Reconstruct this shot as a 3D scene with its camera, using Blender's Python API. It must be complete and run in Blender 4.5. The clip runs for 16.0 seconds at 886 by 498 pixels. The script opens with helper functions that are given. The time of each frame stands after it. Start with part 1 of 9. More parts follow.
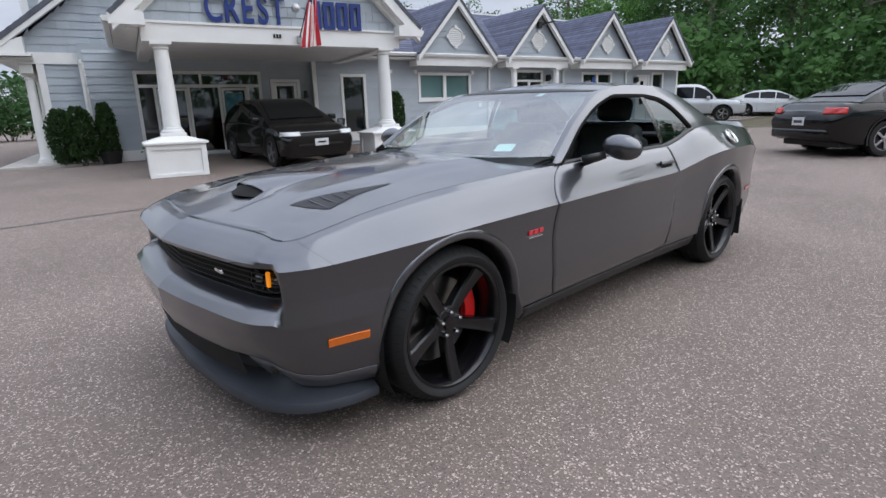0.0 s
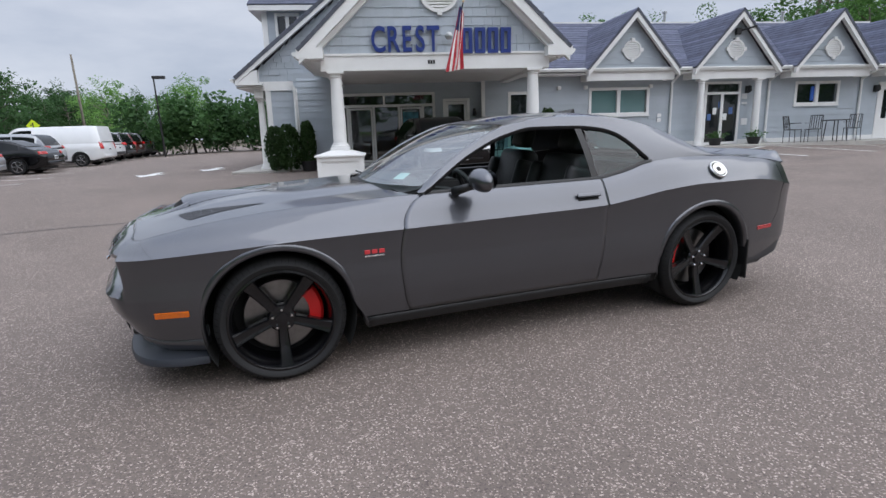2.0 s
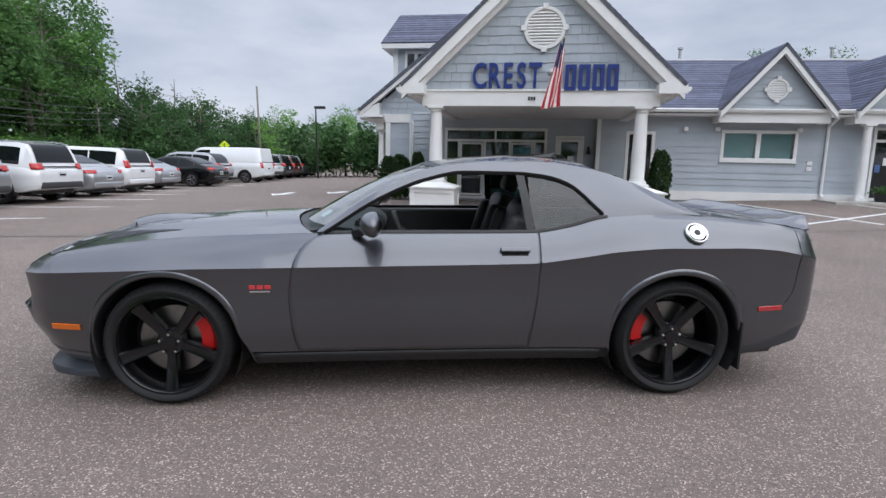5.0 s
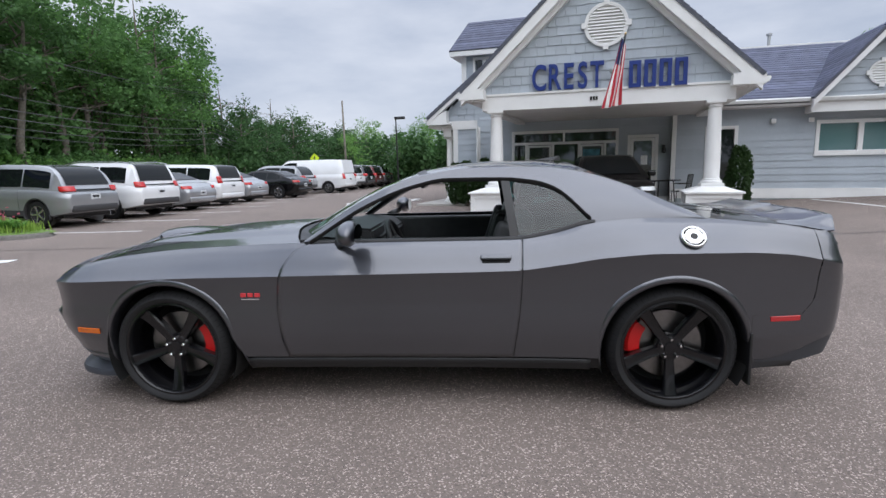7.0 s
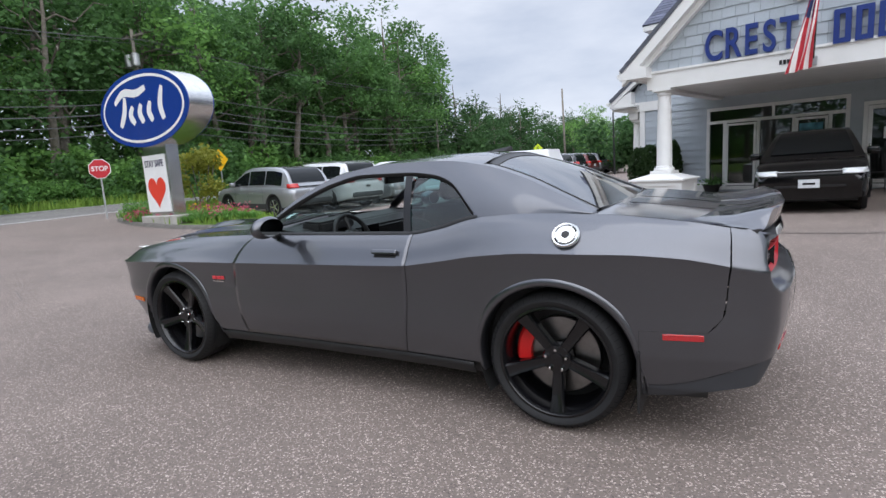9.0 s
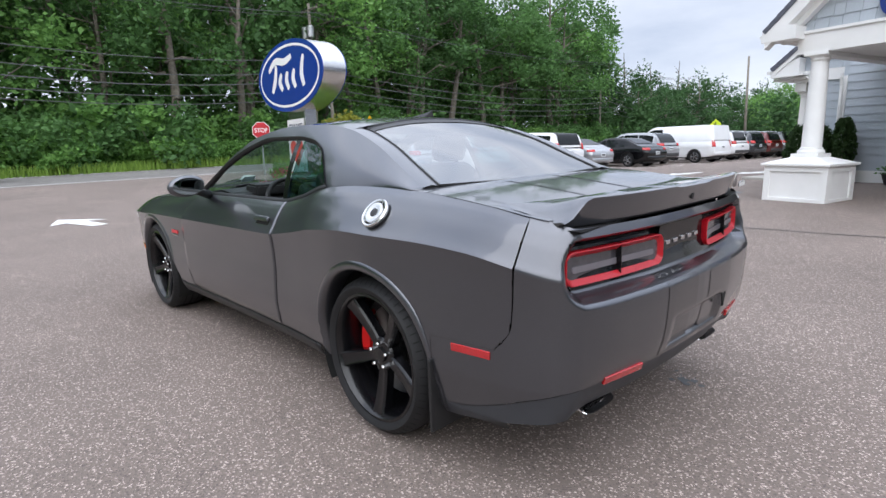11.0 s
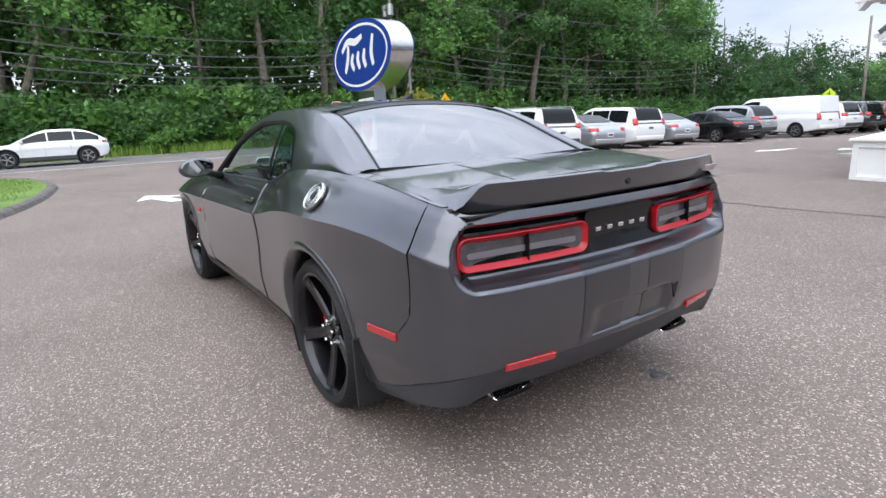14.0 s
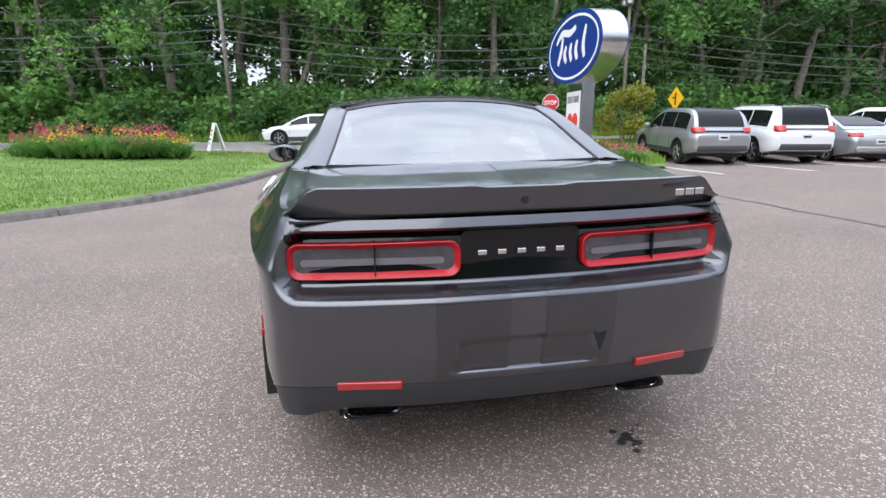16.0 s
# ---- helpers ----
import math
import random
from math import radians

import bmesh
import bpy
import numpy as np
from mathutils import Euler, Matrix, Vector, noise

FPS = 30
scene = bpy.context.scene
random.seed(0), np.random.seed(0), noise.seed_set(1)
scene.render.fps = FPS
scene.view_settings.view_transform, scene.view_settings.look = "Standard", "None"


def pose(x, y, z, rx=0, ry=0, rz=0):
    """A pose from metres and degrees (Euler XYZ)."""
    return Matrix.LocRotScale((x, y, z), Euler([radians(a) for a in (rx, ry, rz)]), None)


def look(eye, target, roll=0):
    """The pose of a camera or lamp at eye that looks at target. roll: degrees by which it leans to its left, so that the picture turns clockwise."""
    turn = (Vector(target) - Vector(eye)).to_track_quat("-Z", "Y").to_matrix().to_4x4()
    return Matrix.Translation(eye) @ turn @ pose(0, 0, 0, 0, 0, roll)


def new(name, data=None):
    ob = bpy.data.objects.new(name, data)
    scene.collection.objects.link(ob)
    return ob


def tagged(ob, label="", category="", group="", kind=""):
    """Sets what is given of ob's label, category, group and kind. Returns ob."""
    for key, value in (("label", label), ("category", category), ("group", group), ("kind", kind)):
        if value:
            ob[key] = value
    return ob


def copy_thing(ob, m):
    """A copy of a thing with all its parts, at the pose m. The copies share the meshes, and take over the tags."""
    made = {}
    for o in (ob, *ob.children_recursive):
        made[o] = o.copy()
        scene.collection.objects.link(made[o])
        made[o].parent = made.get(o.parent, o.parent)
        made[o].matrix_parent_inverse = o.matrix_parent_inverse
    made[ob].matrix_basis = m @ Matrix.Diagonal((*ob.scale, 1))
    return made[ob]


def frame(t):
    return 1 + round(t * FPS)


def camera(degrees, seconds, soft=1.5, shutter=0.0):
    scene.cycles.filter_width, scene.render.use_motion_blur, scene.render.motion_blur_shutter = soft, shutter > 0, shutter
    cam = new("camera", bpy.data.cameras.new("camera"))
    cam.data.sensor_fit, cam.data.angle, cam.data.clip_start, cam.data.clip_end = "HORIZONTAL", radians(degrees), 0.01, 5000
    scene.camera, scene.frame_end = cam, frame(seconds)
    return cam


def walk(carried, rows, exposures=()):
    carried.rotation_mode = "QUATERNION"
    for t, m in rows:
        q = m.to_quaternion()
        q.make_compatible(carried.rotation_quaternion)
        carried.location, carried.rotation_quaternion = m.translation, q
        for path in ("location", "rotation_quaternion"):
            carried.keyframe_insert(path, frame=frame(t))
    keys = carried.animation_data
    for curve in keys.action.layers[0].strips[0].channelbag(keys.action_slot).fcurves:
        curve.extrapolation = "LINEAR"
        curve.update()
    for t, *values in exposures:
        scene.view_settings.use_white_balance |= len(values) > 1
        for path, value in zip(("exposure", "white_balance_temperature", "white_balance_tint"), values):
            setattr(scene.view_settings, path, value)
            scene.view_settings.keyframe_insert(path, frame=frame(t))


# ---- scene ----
cam = camera(78.6, 16.0)
PATH = [
    (0, (-3.022, -2.533, 1.314), (-1.718, -1.106, 0.8), -2.71),
    (0.5, (-2.772, -2.98, 1.361), (-1.588, -1.452, 0.848), -3.57),
    (1, (-2.385, -3.309, 1.362), (-1.385, -1.646, 0.877), -3.7),
    (1.5, (-1.995, -3.679, 1.359), (-1.196, -1.904, 0.899), -2.72),
    (2, (-1.567, -3.87, 1.352), (-0.916, -2.03, 0.916), -2.85),
    (2.5, (-1.147, -4.004, 1.349), (-0.708, -2.095, 0.945), -2.65),
    (3, (-0.773, -4.016, 1.352), (-0.445, -2.081, 0.969), -1.19),
    (3.5, (-0.468, -3.959, 1.36), (-0.222, -2.006, 1.006), -1.04),
    (4, (-0.27, -3.931, 1.361), (-0.082, -1.968, 1.028), -0.41),
    (6.5, (0.109, -3.93, 1.371), (0.142, -1.951, 1.083), -0.63),
    (7, (0.466, -3.926, 1.368), (0.294, -1.954, 1.086), -2.01),
    (7.5, (0.964, -3.929, 1.368), (0.592, -1.984, 1.09), -3.09),
    (8, (1.401, -3.805, 1.344), (0.811, -1.913, 1.077), -4.06),
    (8.5, (1.901, -3.652, 1.325), (1.123, -1.829, 1.059), -4.63),
    (9, (2.329, -3.413, 1.303), (1.343, -1.695, 1.028), -4.19),
    (9.5, (2.708, -3.11, 1.294), (1.572, -1.49, 1.002), -3.88),
    (10, (3.045, -2.793, 1.277), (1.776, -1.277, 0.969), -3.47),
    (10.2, (3.137, -2.648, 1.259), (1.819, -1.175, 0.951), -3.03),
    (12.3, (3.44, -1.986, 1.171), (1.941, -0.725, 0.764), -0.96),
    (12.5, (3.44, -1.986, 1.173), (1.942, -0.726, 0.761), -0.86),
    (13, (3.441, -1.985, 1.181), (1.946, -0.725, 0.758), -0.96),
    (13.5, (3.544, -1.92, 1.195), (2.031, -0.682, 0.773), -1.44),
    (14, (3.768, -1.755, 1.21), (2.148, -0.659, 0.794), -2.34),
    (14.5, (3.896, -1.501, 1.218), (2.147, -0.624, 0.804), -2.99),
    (15, (3.994, -1.183, 1.232), (2.15, -0.525, 0.826), -2.97),
    (15.5, (4.101, -0.849, 1.234), (2.22, -0.31, 0.822), -0.71),
    (16, (4.09, -0.578, 1.22), (2.168, -0.226, 0.794), 0.07),
]
walk(cam, [(t, look(eye, goal, roll)) for t, eye, goal, roll in PATH],
     exposures=[(0, 0.17), (1.5, 0.03), (3, 0.10), (7, 0.16), (8, 0.22), (9, 0.32), (10, 0.44), (12.5, 0.58), (14, 0.64), (16, 0.72)])

# ---- daylight: a bright overcast sky, brighter overhead than at the horizon ----
world = bpy.data.worlds.new("overcast")
scene.world = world
world.use_nodes = True
wt = world.node_tree
for n in list(wt.nodes):
    wt.nodes.remove(n)
w_out = wt.nodes.new("ShaderNodeOutputWorld")
w_bg = wt.nodes.new("ShaderNodeBackground")
w_sky = wt.nodes.new("ShaderNodeTexSky")
w_sky.sky_type = 'NISHITA'
w_sky.sun_disc = False
w_sky.sun_elevation = radians(47)
w_sky.sun_rotation = radians(138)
w_co = wt.nodes.new("ShaderNodeTexCoord")
w_sep = wt.nodes.new("ShaderNodeSeparateXYZ")
wt.links.new(w_co.outputs["Generated"], w_sep.inputs[0])
w_map = wt.nodes.new("ShaderNodeMapping")
w_map.inputs["Scale"].default_value = (1.0, 1.0, 3.2)
wt.links.new(w_co.outputs["Generated"], w_map.inputs[0])
w_noise = wt.nodes.new("ShaderNodeTexNoise")
w_noise.inputs["Scale"].default_value = 2.6
w_noise.inputs["Detail"].default_value = 6.0
w_noise.inputs["Roughness"].default_value = 0.55
wt.links.new(w_map.outputs[0], w_noise.inputs["Vector"])
w_cloud = wt.nodes.new("ShaderNodeValToRGB")
w_cloud.color_ramp.elements[0].position = 0.32
w_cloud.color_ramp.elements[0].color = (0.48, 0.55, 0.70, 1)
w_cloud.color_ramp.elements[1].position = 0.68
w_cloud.color_ramp.elements[1].color = (0.79, 0.84, 0.96, 1)
wt.links.new(w_noise.outputs["Fac"], w_cloud.inputs[0])
w_rise = wt.nodes.new("ShaderNodeMapRange")
w_rise.inputs["From Min"].default_value = 0.28
w_rise.inputs["From Max"].default_value = 0.95
w_rise.inputs["To Min"].default_value = 0.86
w_rise.inputs["To Max"].default_value = 2.35
wt.links.new(w_sep.outputs["Z"], w_rise.inputs["Value"])
w_mul = wt.nodes.new("ShaderNodeVectorMath")
w_mul.operation = 'SCALE'
wt.links.new(w_cloud.outputs["Color"], w_mul.inputs[0])
wt.links.new(w_rise.outputs[0], w_mul.inputs["Scale"])
w_mix = wt.nodes.new("ShaderNodeMix")
w_mix.data_type = 'RGBA'
w_mix.inputs["Factor"].default_value = 0.93
w_sc = wt.nodes.new("ShaderNodeVectorMath")
w_sc.operation = 'SCALE'
w_sc.inputs["Scale"].default_value = 0.1
wt.links.new(w_sky.outputs[0], w_sc.inputs[0])
wt.links.new(w_sc.outputs[0], w_mix.inputs[6])
wt.links.new(w_mul.outputs[0], w_mix.inputs[7])
wt.links.new(w_mix.outputs[2], w_bg.inputs["Color"])
w_bg.inputs["Strength"].default_value = 1.0
wt.links.new(w_bg.outputs[0], w_out.inputs[0])

sun_data = bpy.data.lights.new("sun", 'SUN')
sun_data.energy = 1.7
sun_data.angle = radians(84)
sun_data.color = (1.0, 0.985, 0.97)
sun = new("sun", sun_data)
sun.matrix_world = look((10, -11, 16), (0, 0, 0))
scene.view_settings.exposure = 0.0


# ---- materials ----
def mat(name, col, rough=0.6, metal=0.0, var=0.12, scale=6.0, fine=0.0, fine_scale=120.0, bump=0.0, bump_scale=80.0,
        coat=0.0, spec=0.5, trans=0.0, alpha=1.0, emit=0.0, per_object=0.0, ior=1.45):
    m = bpy.data.materials.new(name)
    m.use_nodes = True
    nt = m.node_tree
    b = nt.nodes["Principled BSDF"]
    b.inputs["Roughness"].default_value = rough
    b.inputs["Metallic"].default_value = metal
    b.inputs["Coat Weight"].default_value = coat
    b.inputs["Coat Roughness"].default_value = 0.04
    b.inputs["Coat IOR"].default_value = 1.65
    b.inputs["Specular IOR Level"].default_value = spec
    b.inputs["Transmission Weight"].default_value = trans
    b.inputs["IOR"].default_value = ior
    b.inputs["Alpha"].default_value = alpha
    b.inputs["Base Color"].default_value = (*col, 1)
    if emit:
        b.inputs["Emission Color"].default_value = (*col, 1)
        b.inputs["Emission Strength"].default_value = emit
    geo = nt.nodes.new("ShaderNodeNewGeometry")
    src = None
    if var or fine or per_object:
        val = nt.nodes.new("ShaderNodeMath")
        val.operation = 'ADD'
        val.inputs[0].default_value = 1.0
        val.inputs[1].default_value = 0.0
        out = val.outputs[0]
        for amount, sc, det in ((var, scale, 5.0), (fine, fine_scale, 2.0)):
            if amount:
                n = nt.nodes.new("ShaderNodeTexNoise")
                n.inputs["Scale"].default_value = sc
                n.inputs["Detail"].default_value = det
                nt.links.new(geo.outputs["Position"], n.inputs["Vector"])
                r = nt.nodes.new("ShaderNodeMapRange")
                r.inputs["From Min"].default_value = 0.3
                r.inputs["From Max"].default_value = 0.7
                r.inputs["To Min"].default_value = 1 - amount
                r.inputs["To Max"].default_value = 1 + amount
                nt.links.new(n.outputs["Fac"], r.inputs["Value"])
                k = nt.nodes.new("ShaderNodeMath")
                k.operation = 'MULTIPLY'
                nt.links.new(out, k.inputs[0])
                nt.links.new(r.outputs[0], k.inputs[1])
                out = k.outputs[0]
        if per_object:
            info = nt.nodes.new("ShaderNodeObjectInfo")
            r = nt.nodes.new("ShaderNodeMapRange")
            r.inputs["To Min"].default_value = 1 - per_object
            r.inputs["To Max"].default_value = 1 + per_object
            nt.links.new(info.outputs["Random"], r.inputs["Value"])
            k = nt.nodes.new("ShaderNodeMath")
            k.operation = 'MULTIPLY'
            nt.links.new(out, k.inputs[0])
            nt.links.new(r.outputs[0], k.inputs[1])
            out = k.outputs[0]
        v = nt.nodes.new("ShaderNodeVectorMath")
        v.operation = 'SCALE'
        v.inputs[0].default_value = col
        nt.links.new(out, v.inputs["Scale"])
        nt.links.new(v.outputs[0], b.inputs["Base Color"])
    if bump:
        n = nt.nodes.new("ShaderNodeTexNoise")
        n.inputs["Scale"].default_value = bump_scale
        n.inputs["Detail"].default_value = 4.0
        nt.links.new(geo.outputs["Position"], n.inputs["Vector"])
        bp = nt.nodes.new("ShaderNodeBump")
        bp.inputs["Strength"].default_value = bump
        bp.inputs["Distance"].default_value = 0.01
        nt.links.new(n.outputs["Fac"], bp.inputs["Height"])
        nt.links.new(bp.outputs[0], b.inputs["Normal"])
    return m


def asphalt_mat(name, dark, light, speck):
    """Old asphalt: dark binder, pale stones a few millimetres across, broad worn patches."""
    m = bpy.data.materials.new(name)
    m.use_nodes = True
    nt = m.node_tree
    b = nt.nodes["Principled BSDF"]
    b.inputs["Roughness"].default_value = 0.85
    b.inputs["Specular IOR Level"].default_value = 0.35
    geo = nt.nodes.new("ShaderNodeNewGeometry")
    vor = nt.nodes.new("ShaderNodeTexVoronoi")
    vor.inputs["Scale"].default_value = 142.0
    vor.inputs["Randomness"].default_value = 1.0
    nt.links.new(geo.outputs["Position"], vor.inputs["Vector"])
    sep = nt.nodes.new("ShaderNodeSeparateColor")
    nt.links.new(vor.outputs["Color"], sep.inputs[0])
    ramp = nt.nodes.new("ShaderNodeValToRGB")
    e = ramp.color_ramp.elements
    e[0].position, e[0].color = 0.0, (*dark, 1)
    e[1].position, e[1].color = 1.0, (*speck, 1)
    for at, f in ((0.18, 0.87), (0.80, 0.91), (0.88, 1.50)):
        mid = e.new(at)
        mid.color = (light[0] * f, light[1] * f, light[2] * f, 1)
    nt.links.new(sep.outputs[0], ramp.inputs[0])
    broad = nt.nodes.new("ShaderNodeTexNoise")
    broad.inputs["Scale"].default_value = 0.45
    broad.inputs["Detail"].default_value = 7.0
    broad.inputs["Roughness"].default_value = 0.6
    nt.links.new(geo.outputs["Position"], broad.inputs["Vector"])
    r = nt.nodes.new("ShaderNodeMapRange")
    r.inputs["From Min"].default_value = 0.3
    r.inputs["From Max"].default_value = 0.7
    r.inputs["To Min"].default_value = 0.84
    r.inputs["To Max"].default_value = 1.14
    nt.links.new(broad.outputs["Fac"], r.inputs["Value"])
    v = nt.nodes.new("ShaderNodeVectorMath")
    v.operation = 'SCALE'
    nt.links.new(ramp.outputs["Color"], v.inputs[0])
    nt.links.new(r.outputs[0], v.inputs["Scale"])
    nt.links.new(v.outputs[0], b.inputs["Base Color"])
    bp = nt.nodes.new("ShaderNodeBump")
    bp.inputs["Strength"].default_value = 0.6
    bp.inputs["Distance"].default_value = 0.006
    nt.links.new(vor.outputs["Distance"], bp.inputs["Height"])
    nt.links.new(bp.outputs[0], b.inputs["Normal"])
    return m


def paint_mat(name, col, rough=0.28, flake=0.15, metal=0.35, coat=1.0):
    """Car paint: a metallic base under a clear coat, with a faint orange peel."""
    m = mat(name, col, rough, metal, var=0.03, scale=2.0, fine=flake, fine_scale=900.0, coat=coat)
    m.node_tree.nodes["Principled BSDF"].inputs["Coat IOR"].default_value = 1.58
    m.node_tree.nodes["Principled BSDF"].inputs["Coat Roughness"].default_value = 0.025
    nt = m.node_tree
    n = nt.nodes.new("ShaderNodeTexNoise")
    n.inputs["Scale"].default_value = 160.0
    geo = nt.nodes.new("ShaderNodeNewGeometry")
    nt.links.new(geo.outputs["Position"], n.inputs["Vector"])
    bp = nt.nodes.new("ShaderNodeBump")
    bp.inputs["Strength"].default_value = 0.03
    bp.inputs["Distance"].default_value = 0.002
    nt.links.new(n.outputs["Fac"], bp.inputs["Height"])
    nt.links.new(bp.outputs[0], nt.nodes["Principled BSDF"].inputs["Coat Normal"])
    return m


def glass_mat(name, tint, rough=0.0, ior=1.7):
    """Thin pane: mostly clear with a tint, reflecting at grazing angles."""
    m = bpy.data.materials.new(name)
    m.use_nodes = True
    nt = m.node_tree
    for n in list(nt.nodes):
        nt.nodes.remove(n)
    out = nt.nodes.new("ShaderNodeOutputMaterial")
    tr = nt.nodes.new("ShaderNodeBsdfTransparent")
    tr.inputs[0].default_value = (*tint, 1)
    gl = nt.nodes.new("ShaderNodeBsdfGlossy")
    gl.inputs["Roughness"].default_value = rough
    gl.inputs["Color"].default_value = (1, 1, 1, 1)
    # gloss grows from its head-on value towards grazing, the same from both sides of the pane
    f0 = ((ior - 1) / (ior + 1)) ** 2
    lw = nt.nodes.new("ShaderNodeLayerWeight")
    lw.inputs["Blend"].default_value = 0.5
    pw = nt.nodes.new("ShaderNodeMath")
    pw.operation = 'POWER'
    pw.inputs[1].default_value = 4.5
    nt.links.new(lw.outputs["Facing"], pw.inputs[0])
    fr = nt.nodes.new("ShaderNodeMath")
    fr.operation = 'MULTIPLY_ADD'
    fr.inputs[1].default_value = 1 - f0
    fr.inputs[2].default_value = f0
    nt.links.new(pw.outputs[0], fr.inputs[0])
    mx = nt.nodes.new("ShaderNodeMixShader")
    nt.links.new(fr.outputs[0], mx.inputs[0])
    nt.links.new(tr.outputs[0], mx.inputs[1])
    nt.links.new(gl.outputs[0], mx.inputs[2])
    nt.links.new(mx.outputs[0], out.inputs[0])
    return m


ASPHALT = asphalt_mat("asphalt", (0.110, 0.088, 0.077), (0.197, 0.159, 0.139), (0.54, 0.452, 0.398))
ROAD = asphalt_mat("road_asphalt", (0.12, 0.115, 0.11), (0.19, 0.18, 0.17), (0.33, 0.31, 0.29))
SEAL = mat("crack_sealer", (0.035, 0.034, 0.033), 0.6, bump=0.3)
OIL = mat("oil_stain", (0.03, 0.03, 0.032), 0.35, var=0.3, scale=20)
LINE = mat("road_paint", (0.72, 0.72, 0.70), 0.7, var=0.2, scale=9.0, fine=0.12, bump=0.2)
KERB = mat("kerb_asphalt", (0.13, 0.12, 0.11), 0.9, var=0.3, scale=7.0, fine=0.25, bump=0.6)
CONC = mat("concrete", (0.42, 0.40, 0.37), 0.85, var=0.12, scale=4.0, fine=0.08, bump=0.25)
EARTH = mat("earth", (0.10, 0.085, 0.055), 0.95, var=0.4, scale=1.2, fine=0.3, fine_scale=30.0)
LAWN = mat("lawn_soil", (0.115, 0.19, 0.04), 0.9, var=0.25, scale=0.9, fine=0.3, fine_scale=40.0, bump=0.8, bump_scale=60.0)
DRY = mat("dry_grass", (0.30, 0.26, 0.14), 0.95, var=0.3, scale=3.0, fine=0.3)
SIDING = mat("grey_clapboard", (0.42, 0.465, 0.51), 0.65, var=0.06, scale=1.5, fine=0.05, fine_scale=50.0, per_object=0.05)
TRIM = mat("white_trim", (0.80, 0.80, 0.79), 0.5, var=0.04, scale=2.5)
SOFFIT = mat("white_soffit", (0.74, 0.74, 0.72), 0.6, var=0.05, scale=2.0)
SHINGLE = mat("slate_shingle", (0.112, 0.122, 0.175), 0.85, var=0.18, scale=3.0, fine=0.25, fine_scale=60.0, bump=0.4, per_object=0.22)
ROOFDARK = mat("roof_felt", (0.10, 0.108, 0.13), 0.9, var=0.2)
LETTER = mat("blue_letter", (0.018, 0.040, 0.20), 0.35, var=0.05)
DGLASS = mat("dark_window_glass", (0.012, 0.016, 0.018), 0.03, spec=0.9, var=0.0)
TGLASS = mat("teal_window_glass", (0.11, 0.20, 0.20), 0.06, spec=0.8, var=0.1, scale=0.8)
BLACK = mat("black_plastic", (0.018, 0.018, 0.019), 0.5, var=0.1, scale=15)
GUTTER = mat("gutter_white", (0.76, 0.77, 0.76), 0.4, var=0.05)
METAL = mat("galvanised", (0.45, 0.46, 0.47), 0.4, metal=0.8, var=0.1)
STEEL = mat("brushed_steel", (0.66, 0.66, 0.65), 0.24, metal=1.0, var=0.05)
RUBBER = mat("tyre_rubber", (0.011, 0.011, 0.012), 0.66, var=0.15, scale=12, bump=0.15, bump_scale=200)
RED = mat("red_plastic", (0.50, 0.012, 0.012), 0.25, var=0.05, coat=0.6)
WHITE = mat("white_panel", (0.80, 0.80, 0.80), 0.45, var=0.03)
BLUE = mat("sign_blue", (0.012, 0.045, 0.26), 0.22, var=0.03, coat=0.5)
WOODPOLE = mat("weathered_wood", (0.20, 0.18, 0.15), 0.9, var=0.25, scale=4.0, fine=0.3, fine_scale=40)
BARK = mat("bark", (0.16, 0.14, 0.115), 0.95, var=0.35, scale=5.0, fine=0.3, fine_scale=40, bump=0.8, bump_scale=25)
YELLOW = mat("sign_yellow", (0.75, 0.42, 0.01), 0.5, var=0.04)
LIME = mat("sign_lime", (0.55, 0.72, 0.02), 0.5, var=0.04)
STOPRED = mat("stop_red", (0.50, 0.02, 0.03), 0.5, var=0.06)


# ---- mesh helpers ----
def part(name, bm, material, parent=None, label="", smooth=False, angle=None):
    me = bpy.data.meshes.new(name)
    bmesh.ops.recalc_face_normals(bm, faces=bm.faces)
    bm.to_mesh(me)
    bm.free()
    me.materials.append(material)
    if smooth:
        me.shade_smooth()
        if angle:
            me.set_sharp_from_angle(angle=radians(angle))
    ob = new(name, me)
    if parent:
        ob.parent = parent
    if label:
        ob["label"] = label
    return ob


def raw(name, verts, faces, material, parent=None, label="", smooth=False, angle=None):
    me = bpy.data.meshes.new(name)
    me.from_pydata([tuple(v) for v in verts], [], faces)
    me.validate()
    me.materials.append(material)
    if smooth:
        me.shade_smooth()
        if angle:
            me.set_sharp_from_angle(angle=radians(angle))
    ob = new(name, me)
    if parent:
        ob.parent = parent
    if label:
        ob["label"] = label
    return ob


def thing(name, m, label="", category="", group="", kind=""):
    ob = new(name)
    ob.matrix_basis = m
    ob.empty_display_size = 0.2
    return tagged(ob, label, category, group, kind)


